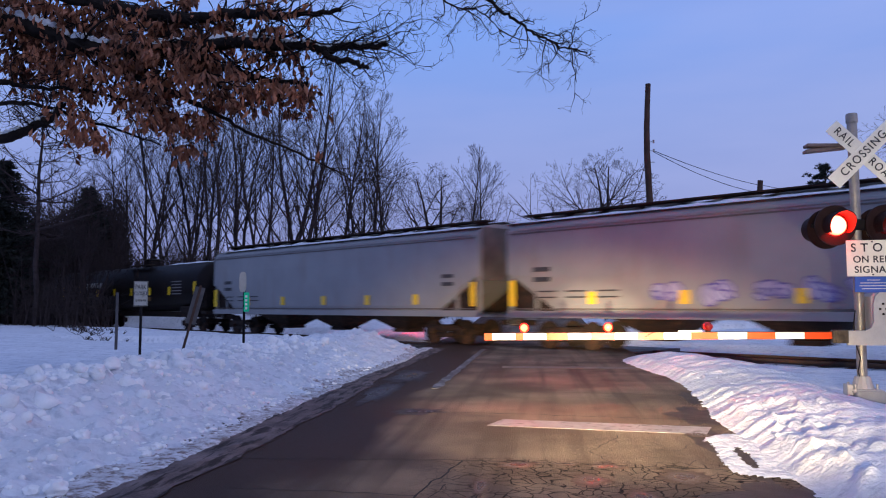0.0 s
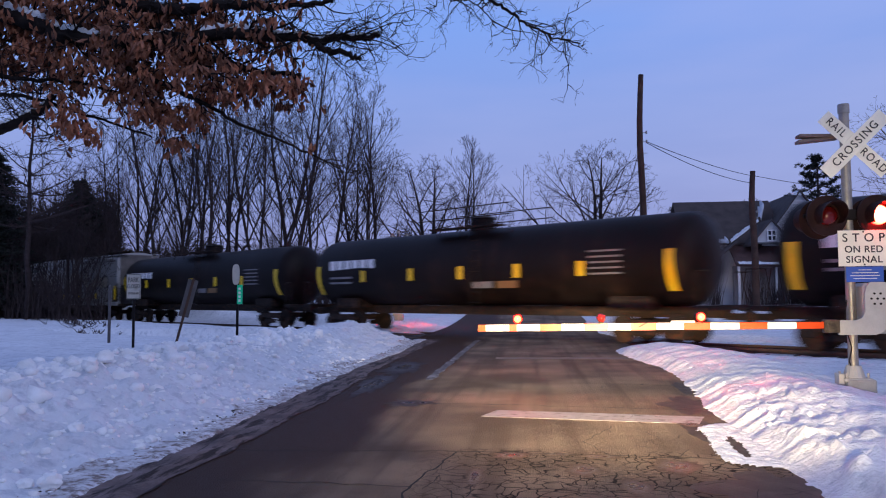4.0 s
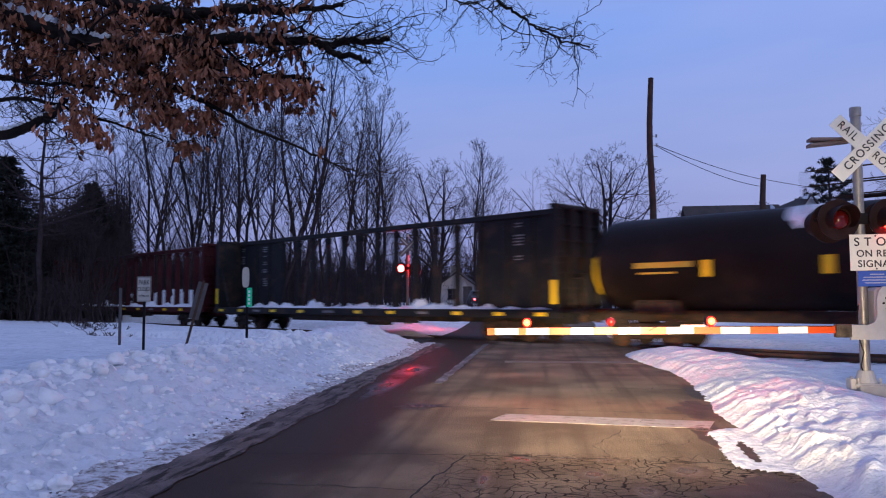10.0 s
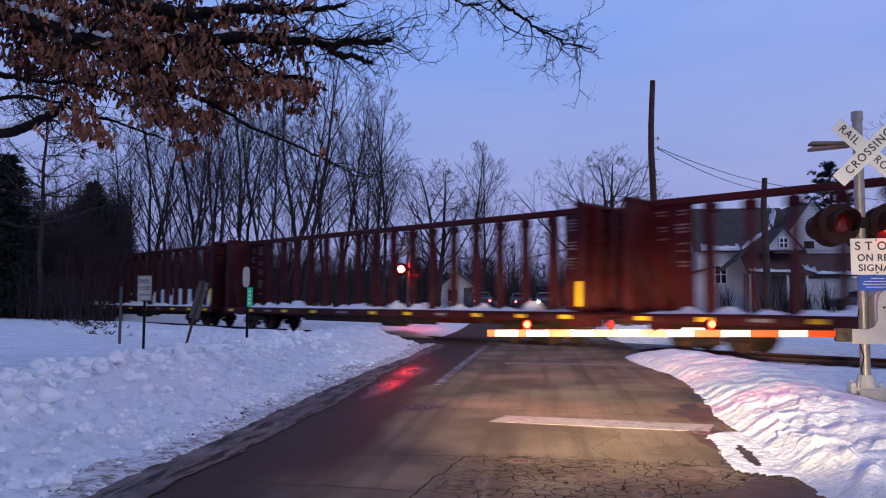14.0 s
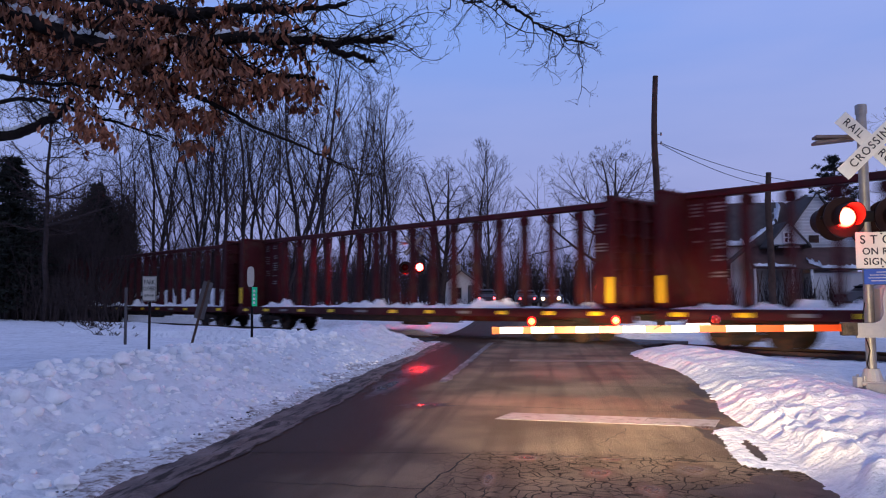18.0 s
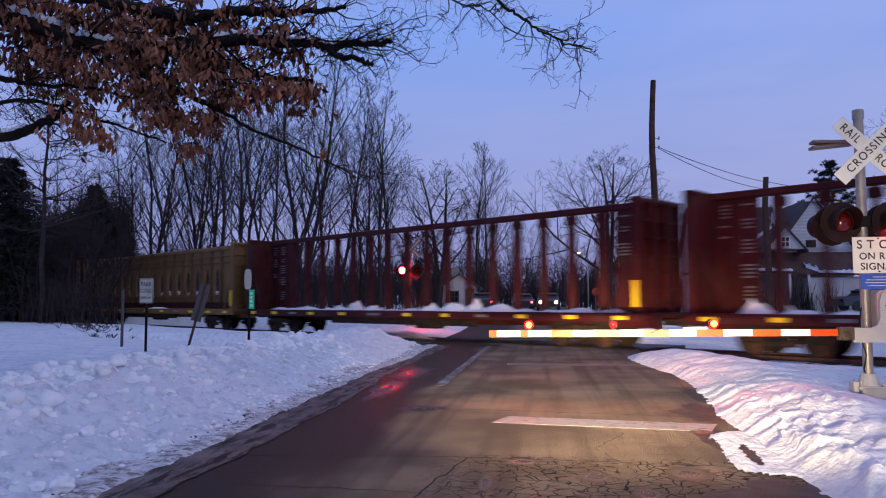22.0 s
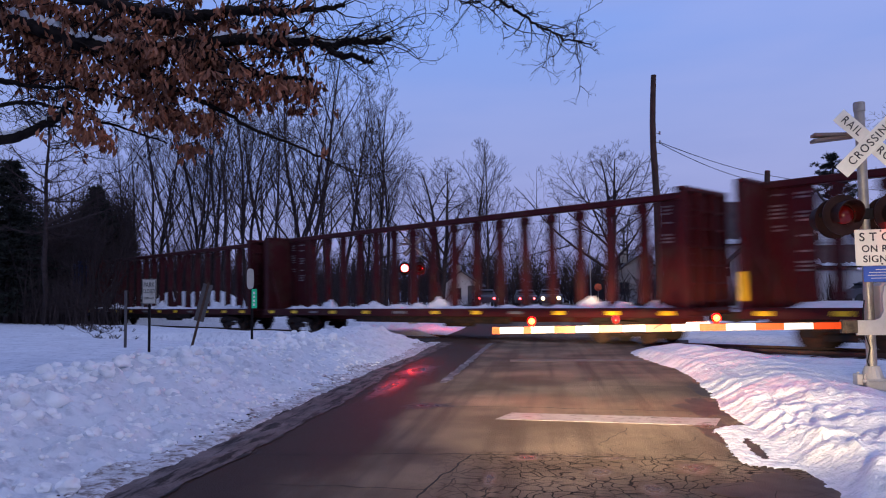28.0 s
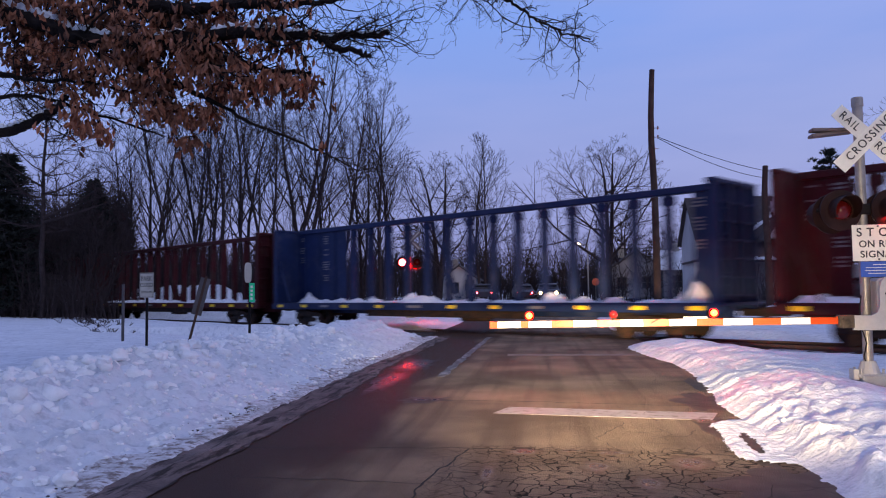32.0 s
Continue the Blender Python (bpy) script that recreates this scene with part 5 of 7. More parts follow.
def signal(x, y, z, gate, phase, turn, lit):
    steel = GALV if gate else OLDGREY
    s = thing("crossing_signal", pose(x, y, z), "railway crossing signal with crossbuck, red flashers" + (" and lowered gate" if gate else ""), "crossing signal", "signals at the crossing")
    bm = bmesh.new()
    rod(bm, (0, 0, 0.0), (0, 0, 4.12), 0.07, n=20)
    part("mast", bm, steel, s, "galvanised steel pipe mast", True)
    bm = bmesh.new()
    rod(bm, (0, 0, 4.10), (0, 0, 4.22), 0.082, n=20)
    rod(bm, (0, 0, 4.22), (0, 0, 4.235), 0.082, 0.076, 20)
    part("mast_cap", bm, GALV, s, "", True)
    bm = bmesh.new()
    box(bm, (0.04, 0, 0.0), (0.40, 0.42, 0.30), bevel=0.02)
    part("foundation", bm, CONCRETE, s, "concrete footing block")
    bm = bmesh.new()
    rod(bm, (0, 0, 0.12), (0, 0, 0.34), 0.17, 0.10, 16)
    box(bm, (0, 0, 0.14), (0.40, 0.36, 0.05), bevel=0.01)
    for a in (-0.15, 0.15):
        for b in (-0.13, 0.13):
            rod(bm, (a, b, 0.1), (a, b, 0.24), 0.018, n=6)
    box(bm, (-0.22, -0.05, 0.15), (0.08, 0.18, 0.16), bevel=0.01)
    part("base_casting", bm, SILVER, s, "silver cast base with bolts")
    # front and rear crossbucks
    for tilt, yy in ((45, -0.095), (-45, -0.115)):
        bl = blade(s, pose(0.10, yy, 3.61, 0, tilt, 0), mat=None if gate else OLDBLADE)
        if not gate:                            # the back carries a pale reflective strip
            bm = bmesh.new()
            box(bm, (0, -0.010, 0), (1.15, 0.006, 0.05))
            part("reflective_strip", bm, PARKPLATE, bl, "pale reflective strip")
    for txt, off_, tilt, yy in () if not gate else (("RAIL", -0.36, 45, -0.107), ("ROAD", 0.36, 45, -0.107), ("CROSSING", 0.0, -45, -0.127)):
        writing("lettering", txt, 0.170, LETTER, s, pose(0.10, yy, 3.61, 0, tilt, 0) @ pose(off_, 0, 0), 0.84 if txt != "CROSSING" else 0.92, 0.001, 1.22)
    for a_, b_, z_ in ((0.03, 1.5, 3.77), (0.07, -5, 3.76)):
        bm = bmesh.new()
        box(bm, (-0.34, 0, 0), (0.60, 0.20, 0.045), bevel=0.006)
        ob = part("rear_blade", bm, OLDBLADE, s, "weathered rear crossbuck blade seen edge-on")
        ob.matrix_basis = pose(0, a_ + 0.08, z_, 0, b_, 0)
    bm = bmesh.new()
    rod(bm, (-0.62, 0.03, 2.56), (0.62, 0.03, 2.56), 0.03, n=10)
    box(bm, (0, 0.0, 2.56), (0.2, 0.2, 0.16), bevel=0.02)
    part("cross_arm", bm, BLACK, s)
    for k, o in enumerate((-0.355, 0.355)):
        flasher(s, o + 0.03, -0.10, 2.55, (phase + k) % 2, turn, lit)
        flasher(s, o - 0.02, 0.16, 2.52, (phase + k) % 2, 190 if gate else 180, REARON if gate else lit, True)
    return s


near = signal(4.68, 12.0, 0.11, True, 0, 5, LAMPON)
bm = bmesh.new()
box(bm, (0, 0, 0), (0.70, 0.010, 0.53), bevel=0.003)
stop_plate = part("stop_sign_plate", bm, SIGNWHITE, near, "white sign reading STOP ON RED SIGNAL")
stop_plate.matrix_basis = pose(0.16, -0.115, 2.06, 0, 0, -3)
for txt, zz, sz, ww in (("S T O P", 0.15, 0.175, 1.02), ("ON RED", -0.02, 0.14, 1.02), ("SIGNAL", -0.17, 0.14, 1.06)):
    writing("lettering", txt, sz, LETTER, stop_plate, pose(0, -0.007, zz), ww * 0.94, 0.002, 1.08)
for zz in (0.24, -0.24):
    bm = bmesh.new()
    rod(bm, (0, -0.02, zz), (0, 0.0, zz), 0.012, n=8)
    part("bolt", bm, BLACK, stop_plate)
bm = bmesh.new()
box(bm, (0, 0, 0), (0.51, 0.010, 0.225), bevel=0.003)
blue_plate = part("notice_plate", bm, BLUESIGN, near, "small blue notice plate with white lines")
blue_plate.matrix_basis = pose(0.165, -0.110, 1.675, 0, 0, -3)
for i, w in enumerate((0.18, 0.36, 0.40, 0.32)):
    bm = bmesh.new()
    box(bm, (0, -0.007, 0.065 - i * 0.042), (w, 0.004, 0.008))
    part("notice_line", bm, SIGNWHITE, blue_plate)

# the gate: mechanism, counterweight arm and the lowered striped boom
bm = bmesh.new()
box(bm, (0.30, 0.0, 1.18), (0.40, 0.40, 0.74), bevel=0.05)
part("gate_mechanism", bm, SILVER, near, "grey gate machine housing")
outline = [(-0.20, 0.80), (0.30, 0.80), (0.40, 0.84), (0.47, 0.92), (0.50, 1.05), (0.50, 1.50), (0.46, 1.56), (0.26, 1.56), (0.20, 1.50), (0.17, 1.38), (0.17, 1.14), (0.13, 1.05), (0.05, 1.01), (-0.20, 1.01)]
bm = bmesh.new()
front = [bm.verts.new((x - 0.09, -0.29, z)) for x, z in outline]
back = [bm.verts.new((x - 0.09, -0.24, z)) for x, z in outline]
bm.faces.new(front)
bm.faces.new(back[::-1])
for i in range(len(outline)):
    bm.faces.new((front[i], back[i], back[(i + 1) % len(outline)], front[(i + 1) % len(outline)]))
bmesh.ops.recalc_face_normals(bm, faces=bm.faces)
part("arm_bracket", bm, SILVER, near, "light grey curved gate-arm bracket")
for k in range(7):
    a = 2 * math.pi * k / 6
    bm = bmesh.new()
    cx, cz = (0.25, 1.32) if k == 6 else (0.25 + 0.085 * math.cos(a), 1.32 + 0.085 * math.sin(a))
    rod(bm, (cx, -0.305, cz), (cx, -0.285, cz), 0.016, n=8)
    part("bolt", bm, BLACK, near)
bm = bmesh.new()
box(bm, (-0.39, -0.265, 0.925), (0.22, 0.10, 0.19), bevel=0.01)
for zz in (0.85, 0.96):
    rod(bm, (-0.44, -0.34, zz), (-0.44, -0.2, zz), 0.02, n=8)
part("arm_coupling", bm, COUPLING, near, "grimy bolted steel arm coupling")
boom = part("boom", box(bmesh.new(), (-2.525, 0, 0), (5.05, 0.05, 0.10), bevel=0.004), ARMWHITE, near, "long gate boom with reflective stripes")
boom.matrix_basis = pose(-0.48, -0.27, 0.945, 0, -0.55, -3.0)
src = None
for i, (a, w) in enumerate(((0.0, 0.39), (0.79, 0.39), (1.59, 0.38), (2.36, 0.38), (3.07, 0.36), (3.77, 0.33), (4.45, 0.12), (4.932, 0.12))):
    bm = bmesh.new()
    box(bm, (-(a + w / 2), 0, 0), (w, 0.056, 0.106))
    part("stripe", bm, ARMRED, boom, "orange-red reflective stripe")
for x, ph in ((-1.72, 1), (-3.17, 0), (-4.435, None)):
    bm = bmesh.new()
    rod(bm, (x, 0, 0.05), (x, 0, 0.085), 0.035, n=10)
    box(bm, (x, 0.02, 0.068), (0.07, 0.05, 0.03), bevel=0.006)
    part("lamp_mount", bm, BLACK, boom)
    vs, fs = [], []
    for i in range(16):
        a = 2 * math.pi * i / 16
        for rr, yy in ((0.054, 0.03), (0.060, -0.012), (0.066, -0.012), (0.062, 0.035)):
            vs.append((x + rr * math.cos(a), yy, 0.135 + rr * math.sin(a)))
    for i in range(16):
        for k in range(4):
            j = (i + 1) % 16
            fs.append((4 * i + k, 4 * i + (k + 1) % 4, 4 * j + (k + 1) % 4, 4 * j + k))
    raw("lamp_rim", vs, fs, DISC, boom, "dark red lamp rim", True)
    # disc and tube added to block stray light of the unseen rear lens
    bm = bmesh.new()
    rod(bm, (x, 0.036, 0.135), (x, 0.05, 0.135), 0.066, n=16)
    part("lamp_back", bm, BLACK, boom, "round black disc that stops the rear light")
    vs, fs = [], []
    for i in range(16):
        a = 2 * math.pi * i / 16
        for rr, yy in ((0.056, 0.05), (0.056, 0.25), (0.066, 0.25), (0.066, 0.05)):
            vs.append((x + rr * math.cos(a), yy, 0.135 + rr * math.sin(a)))
    for i in range(16):
        for k in range(4):
            j = (i + 1) % 16
            fs.append((4 * i + k, 4 * i + (k + 1) % 4, 4 * j + (k + 1) % 4, 4 * j + k))
    raw("rear_hood", vs, fs, BLACK, boom, "short black tube that narrows the rear light", True)
    lens("rear_lamp", 0.05, SMALLREAR, boom, pose(x, 0.102, 0.135, 0, 0, 180), ph)
    lens("boom_lamp", 0.064, SMALLON, boom, pose(x, -0.02, 0.135), ph)
bm = bmesh.new()
box(bm, (-1.98, 0.0, 0.066), (0.34, 0.04, 0.03), bevel=0.005)
part("splice_plate", bm, ARMWHITE, boom, "small white splice plate")
bm = bmesh.new()
path(bm, [(-0.05, -0.03, 0.05), (-0.9, -0.032, 0.052), (-1.7, -0.032, 0.055)], 0.006, 4)
part("cable", bm, BLACK, boom)
bm = bmesh.new()
path(bm, [(-2.5, -0.035, 0.06), (-2.56, -0.04, 0.03), (-2.63, -0.04, -0.01)], 0.008, 5)
part("cable", bm, BLACK, boom)
bm = bmesh.new()
path(bm, [(-0.08, -0.05, 1.3), (-0.11, -0.05, 1.1), (-0.10, -0.05, 0.85), (-0.04, -0.07, 0.6), (-0.08, -0.06, 0.4), (-0.05, -0.07, 0.3)], 0.009, 5)
part("conduit", bm, BLACK, near)

signal(-6.5, 37.0, 0.5, False, 1, 10, FARON)


# ---- signs on the verge ----
def post_sign(x, y, z, label, category="sign"):
    return thing("verge_sign", pose(x, y, z), label, category, "signs on the verge")


s = post_sign(-9.8, 18, 0.30, "white park-closing sign on a dark steel post in the snow")
bm = bmesh.new()
box(bm, (0, 0.02, 0.6), (0.06, 0.035, 1.9), bevel=0.005)
part("post", bm, BLACK, s)
bm = bmesh.new()
box(bm, (0, -0.008, 1.50), (0.40, 0.008, 0.62), bevel=0.003)
pl = part("plate", bm, PARKPLATE, s, "weathered white sign reading PARK CLOSED")
pl.rotation_euler = (0, 0, radians(-6))
for txt, zz, sz in (("PARK", 1.66, 0.17), ("CLOSED", 1.50, 0.14), ("10 PM-6 AM", 1.33, 0.085)):
    writing("lettering", txt, sz, LETTER, pl, pose(0, -0.015, zz), 0.68 if txt != "PARK" else 0.75)
bm = bmesh.new()
for a, b in (((0, 1.795), (0.37, 0.012)), ((0, 1.205), (0.37, 0.012)), ((-0.185, 1.5), (0.012, 0.6)), ((0.185, 1.5), (0.012, 0.6))):
    box(bm, (a[0], -0.014, a[1]), (b[0], 0.004, b[1]))
part("border", bm, LETTER, pl)

s = post_sign(-6.74, 17, 0.28, "slim post with a white oval marker and a green number plate")
bm = bmesh.new()
box(bm, (0, 0.02, 0.75), (0.055, 0.03, 1.7), bevel=0.004)
part("post", bm, BLACK, s)
vs = []
for yy in (-0.012, -0.002):
    for i in range(24):
        a = 2 * math.pi * i / 24
        vs.append((-0.03 + 0.085 * math.copysign(abs(math.cos(a)) ** 0.6, math.cos(a)), yy, 1.76 + 0.235 * math.copysign(abs(math.sin(a)) ** 0.6, math.sin(a))))
fs = [tuple(range(24)), tuple(reversed(range(24, 48)))] + [(i, 24 + i, 24 + (i + 1) % 24, (i + 1) % 24) for i in range(24)]
raw("marker", vs, fs, PARKPLATE, s, "white elongated marker plate")
bm = bmesh.new()
box(bm, (0.07, -0.02, 1.30), (0.13, 0.008, 0.44), bevel=0.003)
gp = part("number_plate", bm, GREENSIGN, s, "bright green upright plate")
for i in range(4):
    bm = bmesh.new()
    box(bm, (0.065, -0.026, 1.43 - i * 0.09), (0.05, 0.004, 0.055))
    part("number_bar", bm, SIGNWHITE, gp)

s = post_sign(-9.66, 20, 0.22, "leaning rusty sign post seen from behind")
s.rotation_euler = (radians(-4), radians(14), radians(25))
bm = bmesh.new()
box(bm, (0, 0, 0.85), (0.07, 0.04, 2.1), bevel=0.005)
part("post", bm, POLEWOOD, s)
bm = bmesh.new()
box(bm, (0.0, 0.04, 1.33), (0.27, 0.012, 1.05), bevel=0.004)
part("plate", bm, OLDGREY, s, "dull grey back of a narrow sign")

s = post_sign(-11.58, 20, 0.25, "thin bare galvanised post in the snow", "post")
bm = bmesh.new()
rod(bm, (0, 0, -0.2), (0, 0, 1.62), 0.04, n=10)
part("post", bm, OLDGREY, s)
# ---- utility poles and wires ----
def utility_pole(x, y, top, label, lean=0.0, stout=1.0):
    p = thing("utility_pole", pose(x, y, 0, 0, lean, 0), label, "utility pole", "utility poles")
    bm = bmesh.new()
    pv, pf = [], []
    zs = [-0.3, top * 0.3, top * 0.5, top * 0.62, top * 0.72, top * 0.82, top * 0.92, top - 0.02, top]
    bow = (0, 0, -0.01, -0.05, -0.09, -0.08, -0.03, 0.02, 0.02)
    tube(pv, pf, [Vector((o, 0, z)) for o, z in zip(bow, zs)], [q * stout for q in (0.165, 0.155, 0.145, 0.142, 0.135, 0.128, 0.120, 0.115, 0.01)], 14)
    bm.free()
    raw("pole", pv, pf, POLEWOOD, p, "weathered, slightly bowed wooden pole", True)
    for zz, ss in ((top - 3.0, 1), (top - 3.5, -1), (top - 2.6, 1)):
        bm = bmesh.new()
        rod(bm, (-0.22, 0, zz), (0.22, 0, zz), 0.015, n=6)
        rod(bm, (ss * 0.2, 0, zz - 0.06), (ss * 0.2, 0, zz + 0.08), 0.04, n=8)
        part("insulator", bm, CONCRETE, p)
    return p


utility_pole(4.85, 34, 11.2, "tall bare wooden utility pole beside the road")
utility_pole(13.9, 50, 9.3, "shorter wooden utility pole by the white house", 0, 1.4)
utility_pole(34, 60, 9.0, "wooden utility pole past the houses")


def wire(a, b, sag, r=0.018):
    a, b = Vector(a), Vector(b)
    pts = [a.lerp(b, i / 14) - Vector((0, 0, sag * 4 * (i / 14) * (1 - i / 14))) for i in range(15)]
    bm = bmesh.new()
    path(bm, pts, r, 4)
    return tagged(part("overhead_wire", bm, WIRE), "thin black overhead wire strung between poles", "wire", "overhead wires")


wire((5.05, 34, 8.2), (13.8, 50, 9.0), 0.14)
wire((5.05, 34, 8.15), (13.7, 50, 8.55), 0.26)
wire((13.9, 50, 9.0), (34, 60, 8.6), 0.5)
wire((4.7, 34, 7.7), (3.4, 37, 4.2), 0.4)

# ---- houses, cars and street things beyond the crossing ----
def prism(bm, x0, x1, y0, y1, z0, z1, along="x", over=0.0):
    """A gabled roof body: ridge along x or y."""
    if along == "x":
        ym = (y0 + y1) / 2
        pts = [(x0, y0, z0), (x1, y0, z0), (x1, y1, z0), (x0, y1, z0), (x0, ym, z1), (x1, ym, z1)]
        fs = [(0, 1, 5, 4), (2, 3, 4, 5), (1, 2, 5), (3, 0, 4), (3, 2, 1, 0)]
    else:
        xm = (x0 + x1) / 2
        pts = [(x0, y0, z0), (x1, y0, z0), (x1, y1, z0), (x0, y1, z0), (xm, y0, z1), (xm, y1, z1)]
        fs = [(0, 1, 4), (1, 2, 5, 4), (2, 3, 5), (3, 0, 4, 5), (3, 2, 1, 0)]
    vs = [bm.verts.new(p) for p in pts]
    for f in fs:
        bm.faces.new([vs[i] for i in f])
    return bm


def roof_slabs(h, x0, x1, y0, y1, z0, z1, along, mat=None, over=0.35, thick=0.14, name="roof"):
    """Two sloping slabs with overhang."""
    out = []
    for s in (0, 1):
        bm = bmesh.new()
        if along == "x":
            ym = (y0 + y1) / 2
            e = y0 - over if s == 0 else y1 + over
            ze = z0 - over * (z1 - z0) / (ym - y0)
            c = [(x0 - over, e, ze), (x1 + over, e, ze), (x1 + over, ym, z1), (x0 - over, ym, z1)]
        else:
            xm = (x0 + x1) / 2
            e = x0 - over if s == 0 else x1 + over
            ze = z0 - over * (z1 - z0) / (xm - x0)
            c = [(e, y0 - over, ze), (xm, y0 - over, z1), (xm, y1, z1), (e, y1, ze)]
        lo = [bm.verts.new(p) for p in c]
        hi = [bm.verts.new((p[0], p[1], p[2] + thick)) for p in c]
        bm.faces.new(lo[::-1])
        bm.faces.new(hi)
        for i in range(4):
            bm.faces.new((lo[i], lo[(i + 1) % 4], hi[(i + 1) % 4], hi[i]))
        bmesh.ops.recalc_face_normals(bm, faces=bm.faces)
        out.append(part(name, bm, mat or SHINGLE, h, "dark shingled roof slope"))
    return out


def eave_snow(h, a, b, seed, wide=0.5, high=0.22):
    """A ragged strip of snow left on a roof's edge."""
    a, b = Vector(a), Vector(b)
    bm, n = bmesh.new(), 22
    rows = []
    for i in range(n + 1):
        p = a.lerp(b, i / n)
        k = 0.5 + 0.9 * abs(noise.noise((i * 0.45, seed, 0)))
        rows.append([bm.verts.new(p + Vector((0, dy, dz * k))) for dy, dz in ((-0.12, -0.05), (-0.10, high), (wide * 0.4 * k, high * 1.9), (wide * k, high * 2.2), (wide, 0.1))])
    for i in range(n):
        for j in range(4):
            bm.faces.new((rows[i][j], rows[i + 1][j], rows[i + 1][j + 1], rows[i][j + 1]))
    return part("roof_snow", bm, SNOW, h, "ragged snow along the eaves", True)


def house_window(h, x, y, z, w, t, trim=None):
    bm = bmesh.new()
    box(bm, (x, y - 0.02, z), (w, 0.05, t))
    win = part("window", bm, GLASS, h, "dark window pane")
    bm = bmesh.new()
    for dx in (-w / 2, 0, w / 2):
        box(bm, (x + dx, y - 0.05, z), (0.07, 0.06, t + 0.14))
    for dz in (-t / 2, 0, t / 2):
        box(bm, (x, y - 0.055, z + dz), (w + 0.14, 0.06, 0.07))
    part("frame", bm, trim or TRIM, win)


# the white house with steep gables
h = thing("house", pose(0, 0, 0), "white clapboard house with steep dark gables and snowy eaves", "house", "houses")
bm = bmesh.new()
box(bm, (14.6, 61.5, 3.0), (6.6, 7.0, 4.8))
prism(bm, 11.3, 17.9, 58, 65, 5.4, 8.6, "x")
wing = part("wall", bm, SIDING, h, "white clapboard wing")
roof_slabs(h, 11.3, 17.9, 58, 65, 5.4, 8.6, "x", over=0.3)
bm = bmesh.new()
box(bm, (19.2, 61.5, 3.0), (5.3, 7.6, 4.8))
prism(bm, 16.55, 21.85, 57.6, 65.3, 5.2, 8.85, "y")
front_wall = part("wall", bm, SIDING, h, "white gable front")
roof_slabs(h, 16.55, 21.85, 57.6, 65.3, 5.2, 8.85, "y", over=0.30)
for z in range(14):                             # lower edges in whiter trim put the clapboards' caught light into colour
    w = 2.45 * (1 - z / 15)
    piece_z = 5.45 + z * 0.235
    bm = bmesh.new()
    box(bm, (19.2, 57.585, piece_z), (2 * w, 0.03, 0.035))
    part("clapboard_edge", bm, TRIM, front_wall)
bm = bmesh.new()
prism(bm, 15.45, 17.95, 55.9, 61, 5.15, 6.65, "y")
dormer = part("dormer", bm, SIDING, h, "small gabled dormer, tinted cream")
roof_slabs(h, 15.45, 17.95, 55.9, 61, 5.15, 6.65, "y", over=0.22)
house_window(dormer, 16.7, 55.88, 5.62, 0.55, 0.7)
# the long roof that comes down over the side door
bm = bmesh.new()
vs = [bm.verts.new(p) for p in ((12.7, 56.2, 3.85), (14.5, 56.2, 5.35), (14.5, 59.5, 5.35), (12.7, 59.5, 3.85), (12.7, 56.2, 3.70), (14.5, 56.2, 5.20), (14.5, 59.5, 5.20), (12.7, 59.5, 3.70))]
for f in ((0, 1, 2, 3), (7, 6, 5, 4), (0, 4, 5, 1), (1, 5, 6, 2), (2, 6, 7, 3), (3, 7, 4, 0)):
    bm.faces.new([vs[i] for i in f])
part("side_roof", bm, SHINGLE, h, "dark roof slope over the side door")
bm = bmesh.new()
vs = [bm.verts.new(p) for p in ((14.2, 55.6, 3.62), (22.6, 55.6, 3.40), (22.6, 58, 5.20), (14.2, 58, 5.20), (14.2, 55.6, 3.47), (22.6, 55.6, 3.25), (22.6, 58, 5.05), (14.2, 58, 5.05))]
for f in ((0, 1, 2, 3), (7, 6, 5, 4), (0, 4, 5, 1), (1, 5, 6, 2), (3, 7, 4, 0)):
    bm.faces.new([vs[i] for i in f])
part("porch_roof", bm, material("brown_shingles", (0.075, 0.038, 0.034), 0.85, vary=0.35, scale=1.5, fine=20, bump=0.4), h, "low brown porch roof")
# the recess's shade is put into the wall's darker grey
bm = bmesh.new()
box(bm, (16.2, 57.4, 2.1), (3.6, 0.3, 2.9))
part("porch_wall", bm, HOUSEGREY, h, "wall under the porch roof, greyed to stand for shade")
bm = bmesh.new()
box(bm, (20.4, 56.9, 1.9), (4.4, 2.0, 2.5), bevel=0.03)
part("porch_front", bm, SIDING, h, "enclosed white porch front")
for i in range(4):
    bm = bmesh.new()
    box(bm, (14.4 + i * 1.25, 55.8, 2.1), (0.16, 0.16, 2.9), bevel=0.02)
    part("porch_post", bm, TRIM, h)
for i in range(9):                              # trellis between the posts
    bm = bmesh.new()
    rod(bm, (14.5 + i * 0.42, 55.85, 0.8), (14.9 + i * 0.42 - 0.8 * (i % 2), 55.85, 3.3), 0.03, n=5)
    part("trellis_slat", bm, POLEWOOD, h)
bm = bmesh.new()
box(bm, (11.6, 59.6, 2.2), (1.5, 3.5, 3.0))
part("annex", bm, SIDING, h, "small side annex")
bm = bmesh.new()
box(bm, (11.55, 59.5, 3.80), (1.8, 3.9, 0.16), rot=(0, -14, 0))
part("annex_roof", bm, SHINGLE, h, "lean-to roof of the annex")
eave_snow(h, (11.5, 57.65, 5.25), (14.2, 57.65, 5.25), 1, 0.8, 0.28)
eave_snow(h, (14.2, 57.0, 5.25), (16.2, 57.2, 6.75), 2, 0.35, 0.16)
eave_snow(h, (16.7, 58.4, 6.9), (17.3, 59.6, 8.1), 8, 0.9, 0.32)
